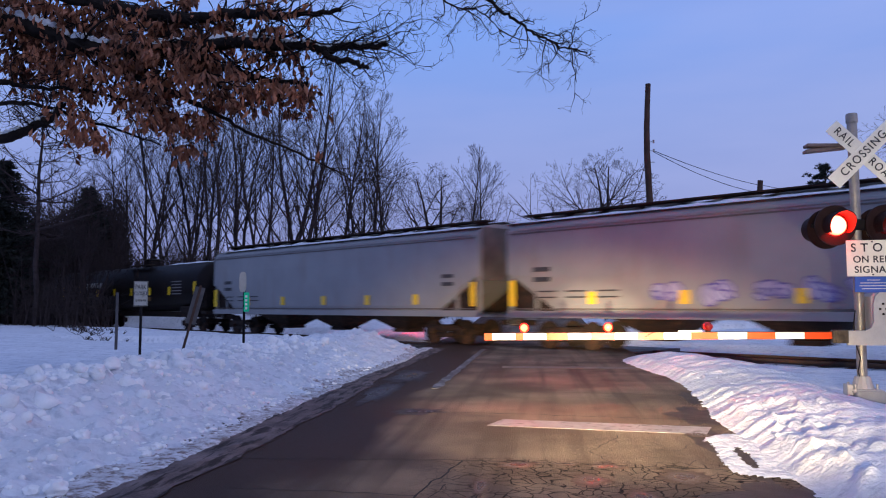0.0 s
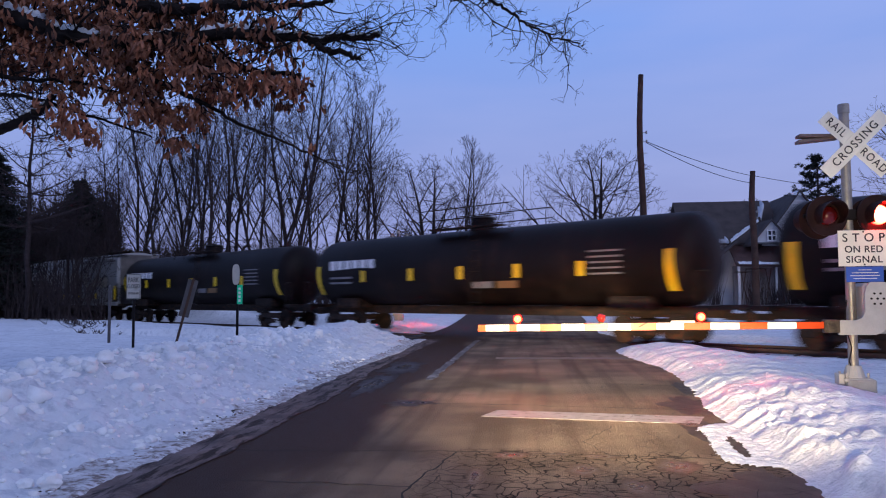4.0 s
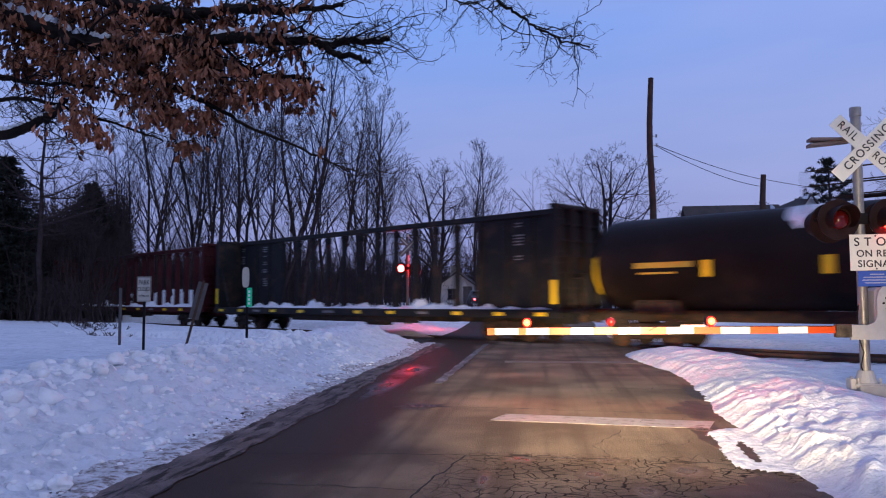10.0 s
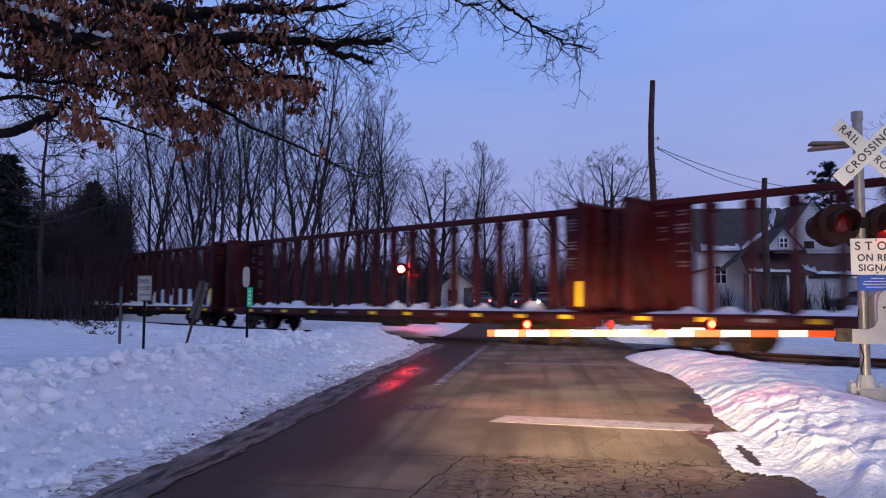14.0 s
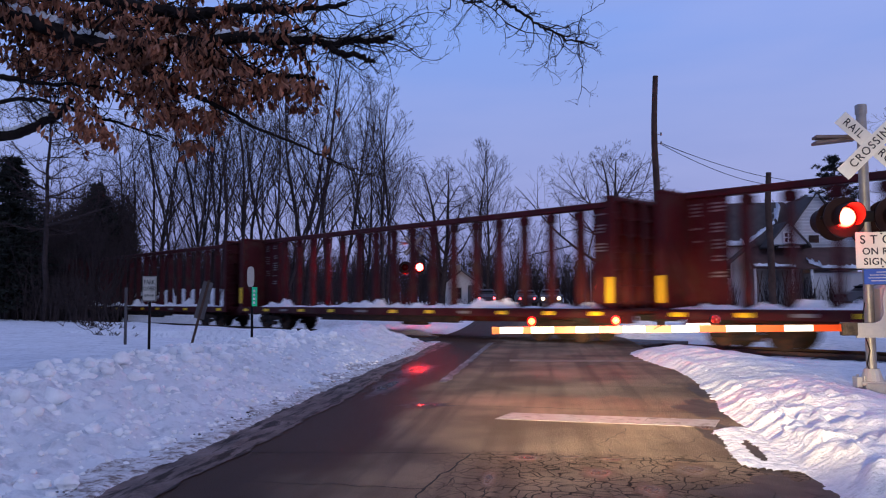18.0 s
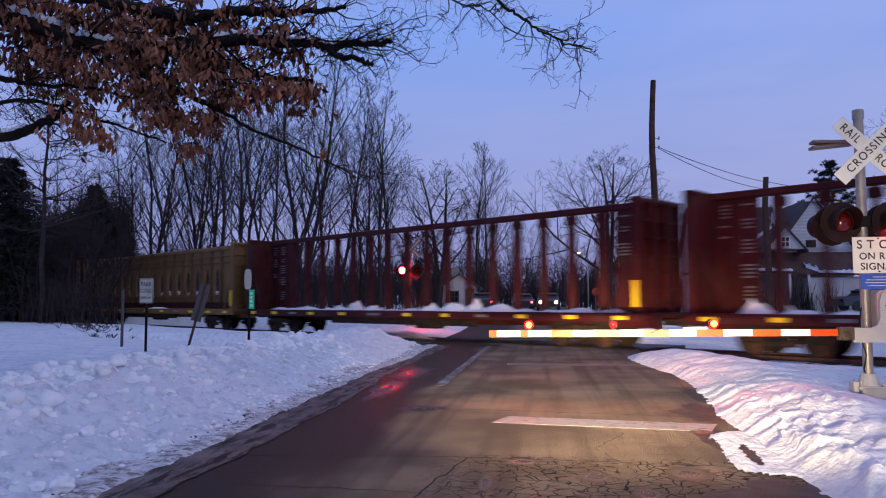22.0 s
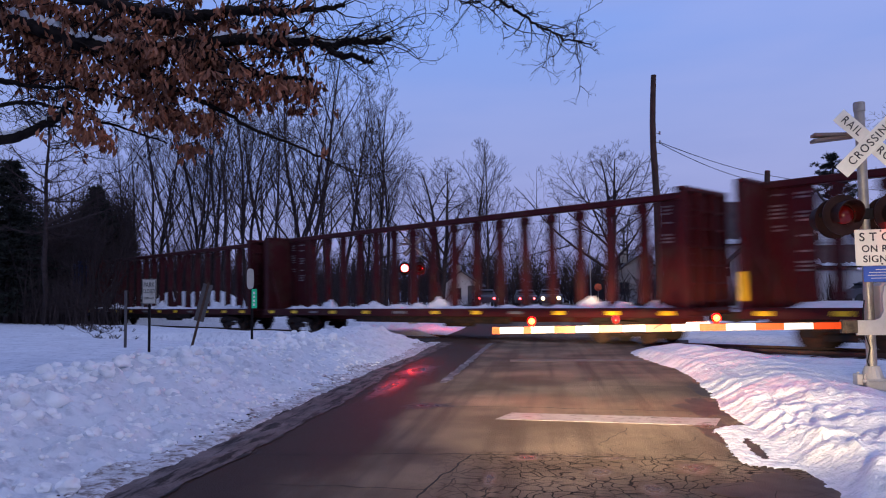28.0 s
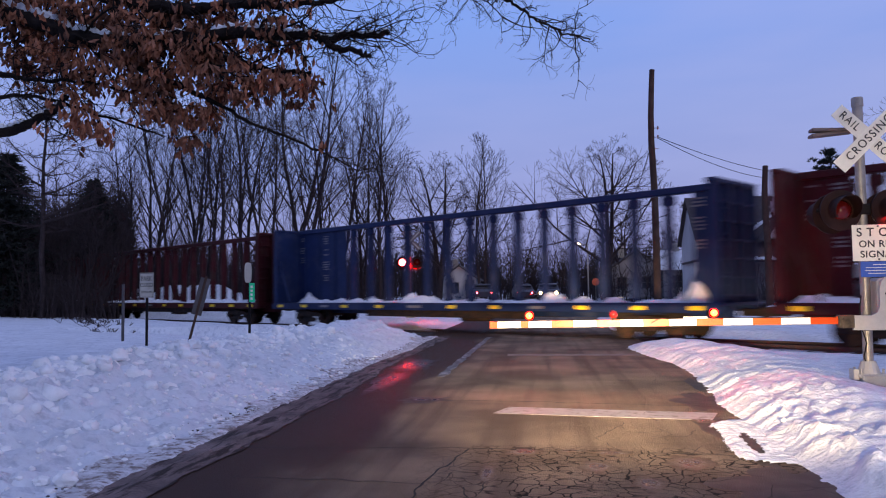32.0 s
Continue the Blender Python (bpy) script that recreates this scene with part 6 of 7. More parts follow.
eave_snow(h, (14.3, 55.5, 3.66), (17.0, 55.5, 3.60), 3, 0.4, 0.12)
eave_snow(h, (18.0, 56.0, 3.85), (18.7, 55.5, 3.52), 5, 0.5, 0.2)
eave_snow(h, (18.7, 55.5, 3.48), (22.5, 55.5, 3.42), 4, 0.3, 0.12)
eave_snow(h, (18.6, 57.5, 8.65), (19.8, 57.5, 8.65), 6, 0.6, 0.16)
house_window(wing, 12.9, 57.96, 3.5, 0.8, 1.3)
bm = bmesh.new()
box(bm, (18.95, 57.56, 5.6), (0.66, 0.06, 0.52))
for k in range(5):
    box(bm, (18.95, 57.53, 5.40 + k * 0.1), (0.62, 0.05, 0.05), rot=(30, 0, 0))
part("gable_vent", bm, POLEWOOD, h, "brown louvred gable vent")


def cottage(x, y, w, d, wall, ridge, label, along="x", z=0.9, mat=None):
    h = thing("house", pose(0, 0, 0), label, "house", "houses")
    bm = bmesh.new()
    box(bm, (x, y, z + wall / 2), (w, d, wall))
    prism(bm, x - w / 2, x + w / 2, y - d / 2, y + d / 2, z + wall, z + ridge, along)
    part("wall", bm, mat or SIDING, h)
    roof_slabs(h, x - w / 2, x + w / 2, y - d / 2, y + d / 2, z + wall, z + ridge, along, mat=SNOW if along == "x" else SHINGLE)
    for k in range(max(1, int(w / 2.6))):
        house_window(h, x - w / 2 + 1.3 + k * 2.4, y - d / 2, z + wall * 0.55, 0.9, 1.1, OLDGREY)
    bm = bmesh.new()
    box(bm, (x + w * 0.32, y - d / 2 - 0.03, z + 1.0), (0.95, 0.08, 2.05))
    part("door", bm, OLDGREY, h)
    bm = bmesh.new()
    box(bm, (x - w * 0.2, y, z + ridge + 0.2), (0.6, 0.6, 1.3), bevel=0.02)
    part("chimney", bm, CONCRETE, h)
    return h


cottage(9.2, 82, 5.6, 8, 2.7, 4.6, "small grey house with a front gable", "y", mat=HOUSEGREY)
cottage(14.5, 80, 6.0, 7, 2.8, 4.6, "low grey house with a snow-covered roof", "x", mat=HOUSEGREY)
cottage(-8.9, 84, 3.6, 6, 2.2, 3.5, "small white house with a dark roof among trees", "y")
cottage(29.5, 62, 8, 8, 3.4, 6.0, "grey house behind the signal", "x")


def car(x, y, turn, label, mat, lights):
    c = thing("car", pose(x, y, climb(y) - 0.02 if abs(x) < 3 else 0.85, 0, 0, turn), label, "car", "cars in the street")
    bm = bmesh.new()
    sec = [(-2.2, 0.35), (-2.25, 0.8), (-1.9, 0.95), (-1.1, 1.0), (-0.55, 1.45), (0.9, 1.48), (1.6, 1.0), (2.15, 0.92), (2.2, 0.4)]
    l = [[bm.verts.new((a, s * (0.88 if z < 1.1 else 0.7), z)) for a, z in sec] for s in (-1, 1)]
    n = len(sec)
    for k in range(n):
        bm.faces.new((l[0][k], l[0][(k + 1) % n], l[1][(k + 1) % n], l[1][k]))
    bm.faces.new(l[0][::-1])
    bm.faces.new(l[1])
    bmesh.ops.recalc_face_normals(bm, faces=bm.faces)
    body = part("body", bm, mat, c)
    for a in (-1.35, 1.35):
        for s in (-0.82, 0.82):
            bm = bmesh.new()
            rod(bm, (a, s - 0.1, 0.33), (a, s + 0.1, 0.33), 0.33, n=18)
            part("wheel", bm, RUBBER, c)
    for s in (-0.62, 0.62):
        bm = bmesh.new()
        rod(bm, (-2.27, s, 0.70), (-2.2, s, 0.70), 0.13 if lights is WARMLIT else 0.09, n=14)
        part("headlight" if lights is WARMLIT else "tail_light", bm, lights, c)
    bm = bmesh.new()
    box(bm, (-0.86, 0, 1.24), (0.05, 1.36, 0.30), rot=(0, -50, 0))
    part("windscreen", bm, GLASS, c)
    return c


car(0.35, 64, 90, "dark car with lit headlamps waiting down the road", CARPAINT, WARMLIT)
car(-5.3, 66, 100, "dark parked car with a red tail lamp lit", CARPAINT, REDLIT)
car(-1.9, 70, 96, "dark car with red tail lamps lit on the street", CARPAINT, REDLIT)
car(21.2, 53.5, 8, "dark parked car beside the white house", CARPAINT, LAMPOFF)

s = thing("stop_sign", pose(5.6, 85, 0.4), "red octagonal stop sign on a post down the street", "sign")
bm = bmesh.new()
rod(bm, (0, 0, 0), (0, 0, 2.0), 0.04, n=8)
part("post", bm, GALV, s)
bm = bmesh.new()
rod(bm, (0, -0.04, 2.2), (0, 0, 2.2), 0.42, n=8)
part("plate", bm, material("sign_red", (0.6, 0.03, 0.02), 0.4, vary=0.1), s)

s = thing("street_lamp", pose(5.2, 92, 0.4), "distant street lamp with a lit head", "street lamp")
bm = bmesh.new()
rod(bm, (0, 0, 0), (0, 0, 6.7), 0.09, 0.06, 10)
rod(bm, (0, 0, 6.6), (-1.0, 0, 6.9), 0.04, n=8)
part("pole", bm, GALV, s)
bm = bmesh.new()
box(bm, (-1.05, 0, 6.85), (0.45, 0.2, 0.12), bevel=0.03)
part("lamp_head", bm, WARMLIT, s, "glowing lamp head")

# heaps of ploughed snow beyond the crossing
for k, (x, y, lx, ly, hh) in enumerate(((-6.5, 34.5, 5.0, 4.0, 0.22), (4.2, 38.0, 3.0, 6.0, 0.6), (7.5, 46, 6, 4, 0.9), (3.6, 60, 2.4, 12, 0.8), (-4.8, 58, 2.4, 14, 0.7), (12, 48, 8, 4, 0.7), (18, 50, 8, 4, 0.7))):
    bm = bmesh.new()
    n, m = 22, 14
    rows = []
    for i in range(n + 1):
        row = []
        for j in range(m + 1):
            a, b = i / n * 2 - 1, j / m * 2 - 1
            q = max(0.0, 1 - a * a) * max(0.0, 1 - b * b)
            row.append(bm.verts.new((a * lx / 2, b * ly / 2, -0.1 + (hh + 0.1) * q ** 0.7 * (0.75 + 0.6 * noise.noise((a * 3, b * 3, k * 3.1))))))
        rows.append(row)
    for i in range(n):
        for j in range(m):
            bm.faces.new((rows[i][j], rows[i + 1][j], rows[i + 1][j + 1], rows[i][j + 1]))
    ob = part("snow_mound", bm, SNOW, None, "", True)
    ob.location = (x, y, max(0.0, height(x, y)) - 0.02)
    tagged(ob, "rounded mound of ploughed snow", "snow mound", "snow mounds beyond the crossing")

# shrubs before the house
for k, (x, y) in enumerate(((15.2, 54.8), (16.4, 54.6), (17.6, 54.8), (19.0, 54.5), (12.6, 55.5))):
    g = random.Random(k + 40)
    vs, fs = [], []
    sh = thing("shrub", pose(x, y, 0.8), "leafless twiggy shrub before the porch", "shrub", "shrubs by the house")
    for i in range(70):
        a = Vector((g.gauss(0, 0.25), g.gauss(0, 0.2), 0))
        b = a + Vector((g.gauss(0, 0.35), g.gauss(0, 0.3), g.uniform(0.9, 2.2)))
        vs_n = len(vs)
        for p, w in ((a, 0.02), (b, 0.006)):
            vs += [tuple(p + Vector((w, 0, 0))), tuple(p + Vector((-w * 0.5, w, 0))), tuple(p + Vector((-w * 0.5, -w, 0)))]
        fs += [(vs_n, vs_n + 1, vs_n + 4, vs_n + 3), (vs_n + 1, vs_n + 2, vs_n + 5, vs_n + 4), (vs_n + 2, vs_n, vs_n + 3, vs_n + 5)]
    raw("stem_mass", vs, fs, BARK, sh)

# ---- trees ----
def spray(r, out, p, d, length, rad, level, plan):
    """A stem that keeps its lead, with finer stems along it that sweep upwards; plan: counts by level, angle, upward pull, thinnest."""
    counts, wide, up, fine, reach = plan
    n = (10, 6, 4, 3, 1)[level]
    pts, rads = [p], [rad]
    for i in range(n):
        j = (0.05, 0.10, 0.13, 0.18, 0.2)[level]
        d = (d + Vector((r.gauss(0, j), r.gauss(0, j), r.gauss(0, j) * 0.6 + up * (0.3 if level == 0 else 1.0)))).normalized()
        p = p + d * length / n
        pts.append(p)
        rads.append(max(fine, rad * (1 - 0.86 * ((i + 1) / n) ** 1.1)))
    tube(*out[0 if level == 0 else 1], pts, rads, (9, 5, 4, 3, 3)[level])
    if level == len(counts):
        return
    turn = r.uniform(0, 6.283)
    for k in range(counts[level]):
        u = (0.20 if level == 0 else 0.15) + 0.80 * (k + r.random()) / counts[level]
        i = min(n - 1, int(u * n))
        q = pts[i].lerp(pts[i + 1], u * n - i)
        ax = (pts[i + 1] - pts[i]).normalized()
        e = ax.cross(Vector((0.3, 0.8, 0.5))).normalized()
        f = ax.cross(e)
        turn += 2.4 + r.gauss(0, 0.3)
        ang = wide * r.uniform(0.75, 1.3)
        w = ax * math.cos(ang) + (e * math.cos(turn) + f * math.sin(turn)) * math.sin(ang)
        long = length * ((reach * (1 - u) ** 0.75 + 0.07) if level == 0 else (0.50 * (1 - u) + 0.20)) * r.uniform(0.75, 1.2)
        spray(r, out, q, w, long, max(fine, rads[i] * r.uniform(0.42, 0.62)), level + 1, plan)


def bare_tree(seed, tall, girth, label, stems=1, spread=0.0, wide=0.55, up=0.07, counts=(17, 8, 5, 2), fine=0.013, reach=0.52):
    r = random.Random(seed)
    t = thing("bare_tree", Matrix(), label, "tree", "bare trees along the railway")
    out = (([], []), ([], []))
    for k in range(stems):
        a = 2 * math.pi * (k + r.random() * 0.4) / stems
        lean = Vector((math.cos(a), math.sin(a), 0)) * (spread * r.uniform(0.6, 1.2) if stems > 1 else 0.03)
        spray(r, out, Vector((lean.x * 0.9, lean.y * 0.9, -0.3)), Vector((lean.x, lean.y, 1)).normalized(), tall * r.uniform(0.85, 1.0), girth, 0, (counts, wide, up, fine, reach))
    top = max(v[2] for v in out[1][0])
    for lst in out:                             # brought to its full height
        lst[0][:] = [tuple(c * tall / top for c in v) for v in lst[0]]
    raw("trunk", *out[0], BARK, t, "grey-brown bare trunk", True)
    raw("crown", *out[1], BARK, t, "leafless branches and fine twigs")
    return t


TALL = "tall leafless tree with upswept branches"
kinds = [bare_tree(1, 20, 0.20, TALL, 2, 0.10, 0.58, 0.08, (13, 6, 4, 2), 0.0085), bare_tree(2, 20, 0.165, "tall leafless tree with slim stems", 2, 0.15, 0.50, 0.09, (11, 6, 4, 1), 0.0085),
         bare_tree(3, 16, 0.31, "broad leafless tree with a rounded crown", 2, 0.12, 0.85, 0.06, (10, 7, 5, 2), 0.009, 0.82), bare_tree(14, 19, 0.14, "leafless tree with several slim stems", 3, 0.24, 0.46, 0.09, (10, 6, 4, 1), 0.0085),
         bare_tree(5, 9, 0.08, "small leafless tree with dense twigs", 3, 0.30, 0.60, 0.06, (9, 6, 4, 1), 0.009), bare_tree(6, 18, 0.155, "slim leafless tree forked low", 2, 0.16, 0.52, 0.08, (12, 6, 4, 2), 0.0085)]
SIZES = (20, 20, 16, 19, 9, 18)
wood = [  # kind, x, y, height, turn: the trees that stand clear against the sky
    (3, -28.6, 58, 18.6, 80), (1, -28.8, 62, 20.8, 200), (3, -24.6, 57, 18.0, 140), (1, -24.0, 60, 20.5, 40), (3, -21.0, 58, 20.3, 20), (0, -19.3, 60, 22.3, 300),
    (1, -18.0, 65, 20.5, 110), (5, -16.6, 69, 17.5, 250), (5, -14.1, 66, 19.8, 10), (2, -10.6, 77, 16.0, 75), (5, -5.9, 76, 17.3, 160), (2, 6.3, 78, 17.4, 33)]
edge = [
    (4, -16.9, 72, 9.5, 99), (4, -3.2, 80, 9.6, 12), (4, 3.0, 84, 9.0, 210), (1, -31.8, 60, 18.4, 44), (3, -36.0, 64, 17.6, 12), (2, 32.0, 62, 17.6, 130),
    (4, 26.0, 95, 13.0, 66), (4, 21.0, 96, 12.0, 166), (4, 30.5, 90, 13.0, 12), (4, 15.0, 92, 10.0, 310), (2, 10.0, 96, 11.5, 210), (4, -8.0, 92, 9.0, 20), (4, -13.0, 82, 9.5, 120)]
g = random.Random(31)
spots = wood + edge
for i in range(18):                             # the wood behind and its low margin
    y = g.uniform(62, 96) if i < 9 else g.uniform(44, 62)
    x = -y * (g.uniform(0.30, 0.62) if i < 9 else g.uniform(0.56, 0.86))
    spots.append((g.choice((1, 3, 5)) if i < 3 else 4, x, y, (g.uniform(13, 16.5) if i < 3 else g.uniform(6, 10)), g.uniform(0, 360)))
used = set()
for k, x, y, tall, turn in spots:
    m = pose(x, y, min(height(x, y), 0.6), 0, 0, turn)
    if k in used:
        o = copy_thing(kinds[k], m)
    else:
        used.add(k)
        o = kinds[k]
        o.matrix_basis = m
    size = tall / SIZES[k]
    o.scale = (size, size, size)


def conifer(x, y, tall, seed, label, z=0.2, slim=0.85, wide=0.24):
    r = random.Random(seed)
    t = thing("conifer", pose(x, y, z), label, "conifer", "evergreen trees")
    vs, fs = [], []
    tube(vs, fs, [Vector((0, 0, 0)), Vector((0, 0, tall * 0.5)), Vector((0, 0, tall))], [0.2, 0.12, 0.02], 7)
    raw("trunk", vs, fs, BARK, t)
    vs, fs = [], []
    n = int(tall * 64)
    for i in range(n):
        u = (i + r.random()) / n
        z = tall * (0.08 + 0.92 * u)
        reach = (0.25 + wide * tall * (1 - u) ** slim) * r.uniform(0.65, 1.1)
        a = r.random() * 6.283
        for j in range(7):                      # sprays of needles along each bough
            f = (j + 0.6) / 7
            c = Vector((math.cos(a) * reach * f, math.sin(a) * reach * f, z - 0.18 * reach * f + 0.12 * reach * f * f))
            for _ in range(3):
                d = Vector((math.cos(a) + r.gauss(0, 0.6), math.sin(a) + r.gauss(0, 0.6), r.gauss(0.05, 0.35))).normalized() * r.uniform(0.25, 0.5)
                w = d.cross(Vector((r.gauss(0, 1), r.gauss(0, 1), r.gauss(0, 1)))).normalized() * 0.06
                b = len(vs)
                vs += [tuple(c - w), tuple(c + w), tuple(c + d)]
                fs.append((b, b + 1, b + 2))
    raw("crown", vs, fs, NEEDLE, t, "dark evergreen sprays")
    return t


conifer(-34.9, 46, 10.8, 1, "dark broad evergreen at the wood's edge", 0.2, 0.6, 0.30)
conifer(-37.5, 60, 11.2, 2, "dark pointed spruce among bare trees", 0.2, 0.8, 0.34)


def level_tree(x, y, tall, seed, label):
    """A bare tree with one straight leader and boughs that stand out level from it."""
    r = random.Random(seed)
    t = thing("bare_tree", pose(x, y, height(x, y) - 0.1), label, "tree", "bare trees along the railway")
    tv, tf, cv_, cf_ = [], [], [], []
    lean = [Vector((0.25 * noise.noise((k * 0.7, seed, 0)), 0.2 * noise.noise((k * 0.7, seed, 5)), tall * k / 8)) for k in range(9)]
    tube(tv, tf, lean, [0.19 * (1 - k / 8.6) + 0.012 for k in range(9)], 9)
    for i in range(36):
        u = 0.34 + 0.63 * r.random()
        base = lean[int(u * 8)].lerp(lean[min(8, int(u * 8) + 1)], u * 8 % 1)
        a, reach = r.uniform(0, 6.28), (4.8 * (1 - u) + 1.1) * r.uniform(0.45, 1.2)
        d = Vector((math.cos(a), math.sin(a), 0))
        up, bend = r.uniform(0.0, 0.55) + 0.6 * max(0.0, u - 0.5), r.gauss(0, 0.35)
        side = Vector((-d.y, d.x, 0)) * bend
        pts = [base + (d * f + side * f * f + Vector((0, 0, up * f - 0.05 * math.sin(f * 3.1) + 0.14 * f ** 3))) * reach + Vector((r.gauss(0, 0.09), r.gauss(0, 0.09), r.gauss(0, 0.09))) * f for f in (0, 0.25, 0.5, 0.75, 1.0)]
        w = 0.085 * (1.2 - u) * (0.5 + reach / 5)
        tube(cv_, cf_, pts, [w, w * 0.8, w * 0.6, w * 0.4, 0.007], 5)
        for _ in range(14):
            f = r.uniform(0.15, 1.0) * 4
            c = pts[min(3, int(f))].lerp(pts[min(4, int(f) + 1)], f - min(3, int(f)))
            e = c + d * r.uniform(0.2, 0.8) + Vector((r.gauss(0, 0.5), r.gauss(0, 0.5), r.gauss(0.25, 0.4)))
            tube(cv_, cf_, [c, c.lerp(e, 0.5) + Vector((0, 0, -0.03)), e], [0.022, 0.016, 0.008], 3)
            for _ in range(2):
                g_ = e + Vector((r.gauss(0, 0.3), r.gauss(0, 0.3), r.gauss(0.1, 0.2)))
                tube(cv_, cf_, [c.lerp(e, r.uniform(0.4, 0.9)), g_], [0.012, 0.006], 3)
    raw("trunk", tv, tf, BARK, t, "straight dark trunk", True)
    raw("crown", cv_, cf_, BARK, t, "level boughs with fine twigs")
    return t


level_tree(-30.3, 43.2, 15.0, 5, "leafless tree with level boughs at the wood's edge")


def pine(x, y, tall, seed, label, z=0.2):
    r = random.Random(seed)
    t = thing("pine_tree", pose(x, y, z), label, "conifer", "evergreen trees")
    vs, fs, nv, nf = [], [], [], []
    tube(vs, fs, [Vector((0, 0, 0)), Vector((0.1, 0, tall * 0.5)), Vector((0, 0, tall))], [0.26, 0.17, 0.04], 8)
    for i in range(11):
        u = i / 10
        zc, reach = tall * (0.42 + 0.57 * u), (2.9 * (1 - u) ** 0.55 + 0.35)
        for k in range(6):
            a, f = 6.283 * (k + r.random() * 0.7) / 6 + i, reach * r.uniform(0.6, 1.15)
            d = Vector((math.cos(a), math.sin(a), 0))
            pts = [Vector((0, 0, zc)), Vector((0, 0, zc - 0.05 * f)) + d * f * 0.5, Vector((0, 0, zc + 0.22 * f)) + d * f]
            tube(vs, fs, pts, [0.06, 0.045, 0.015], 4)
            for j in range(15):                 # tufts of long needles at the bough's end
                w = 0.45 + 0.55 * r.random()
                c = pts[0].lerp(pts[1], w * 2) if w < 0.5 else pts[1].lerp(pts[2], w * 2 - 1)
                c = c + Vector((r.gauss(0, 0.16), r.gauss(0, 0.16), r.gauss(0.08, 0.10)))
                for _ in range(16):
                    n = (Vector((r.gauss(0, 1), r.gauss(0, 1), r.gauss(0.5, 0.8))) + d * 0.5).normalized() * r.uniform(0.20, 0.36)
                    q = n.cross(Vector((r.gauss(0, 1), r.gauss(0, 1), r.gauss(0, 1)))).normalized() * 0.034
                    b = len(nv)
                    nv += [tuple(c - q), tuple(c + q), tuple(c + n)]
                    nf.append((b, b + 1, b + 2))
    raw("trunk", vs, fs, BARK, t)
    raw("crown", nv, nf, NEEDLE, t, "tufted evergreen boughs")
    return t


pine(24.9, 70, 13.2, 3, "tall shaggy pine behind the white house")

# unseen dark belt added behind the waiting car to cut sky light
vs, fs, n = [], [], 160
for i in range(n + 1):
    a = math.pi * (1.08 + 0.84 * i / n)
    x, y = 34 * math.cos(a) * 1.5, 6 + 30 * math.sin(a)
    top = 11.5 + 2.2 * noise.noise((i * 0.35, 4, 0)) + 1.2 * noise.noise((i * 1.4, 8, 0))
    vs += [(x, y, -0.3), (x, y, top), (x * 1.03, y - 1.2, top - 0.6), (x * 1.03, y - 1.2, -0.3)]
for i in range(n):
    fs += [(4 * i + k, 4 * i + k + 1, 4 * i + k + 5, 4 * i + k + 4) for k in range(3)]
tagged(raw("backdrop_woods", vs, fs, BARK), "unseen dark belt that blocks low sky light behind", "woods", kind="structure")

# brush under the wood
r = random.Random(77)
vs, fs = [], []
for i in range(3600):
    s, q = r.uniform(-90, -24), r.uniform(5, 24)
    p = on_track(s, q) if r.random() < 0.62 else on_track(r.uniform(-104, -71), r.uniform(-7.5, -3.2))
    if p.y < 60 and p.x > -0.60 * p.y and (p - on_track(0)).dot(N) > 0:
        continue                                # the snow beyond the track lies open here
    h = r.uniform(0.8, 2.4) + (r.uniform(0, 3.2) if p.x < -0.55 * p.y else 0)
    d = Vector((r.gauss(0, 0.3), r.gauss(0, 0.3), 1))
    mid = p + d * h * 0.5 + Vector((r.gauss(0, 0.12), r.gauss(0, 0.12), 0))
    tube(vs, fs, [p, mid, p + d * h + Vector((r.gauss(0, 0.3), r.gauss(0, 0.3), 0))], [0.022, 0.015, 0.006], 3)
    for _ in range(3):
        e = mid + Vector((r.gauss(0, 0.5), r.gauss(0, 0.5), abs(r.gauss(0.5, 0.4))))
        tube(vs, fs, [mid, e], [0.012, 0.005], 3)
# saplings and scrub on the near side of the track
for i in range(620):
    s = -46.0 - 20.0 * r.random() ** 0.8
    p = on_track(s, r.uniform(-7.4, -3.4))
    p.z = height(p.x, p.y) - 0.05
    h = r.uniform(1.0, 3.0) + (r.uniform(0, 4.5) if s < -50 and i % 3 == 0 else 0)
    d = Vector((r.gauss(0, 0.13), r.gauss(0, 0.13), 1))
    mid = p + d * h * 0.5
    w = r.uniform(0.018, 0.05)
    tube(vs, fs, [p, mid, p + d * h + Vector((r.gauss(0, 0.2), r.gauss(0, 0.2), 0))], [w, w * 0.7, 0.006], 4)
    for _ in range(9):
        c = p.lerp(p + d * h, r.uniform(0.25, 0.98))
        e = c + Vector((r.gauss(0, 0.5), r.gauss(0, 0.5), r.gauss(0.3, 0.3)))
        tube(vs, fs, [c, e], [0.013, 0.005], 3)
# dead weeds that poke through the snow towards the posts
for i in range(60):
    k = r.random()
    p = Vector((-25.5 + 8.5 * k + r.gauss(0, 0.5), 39.6 - 11.5 * k + r.gauss(0, 0.5), 0))
    p.z = height(p.x, p.y) - 0.03
    for _ in range(3):
        e = p + Vector((r.gauss(0, 0.14), r.gauss(0, 0.14), r.uniform(0.10, 0.42) * (1.1 - 0.6 * k)))
        tube(vs, fs, [p, p.lerp(e, 0.5) + Vector((0.02, 0, 0.02)), e], [0.016, 0.014, 0.010], 3)
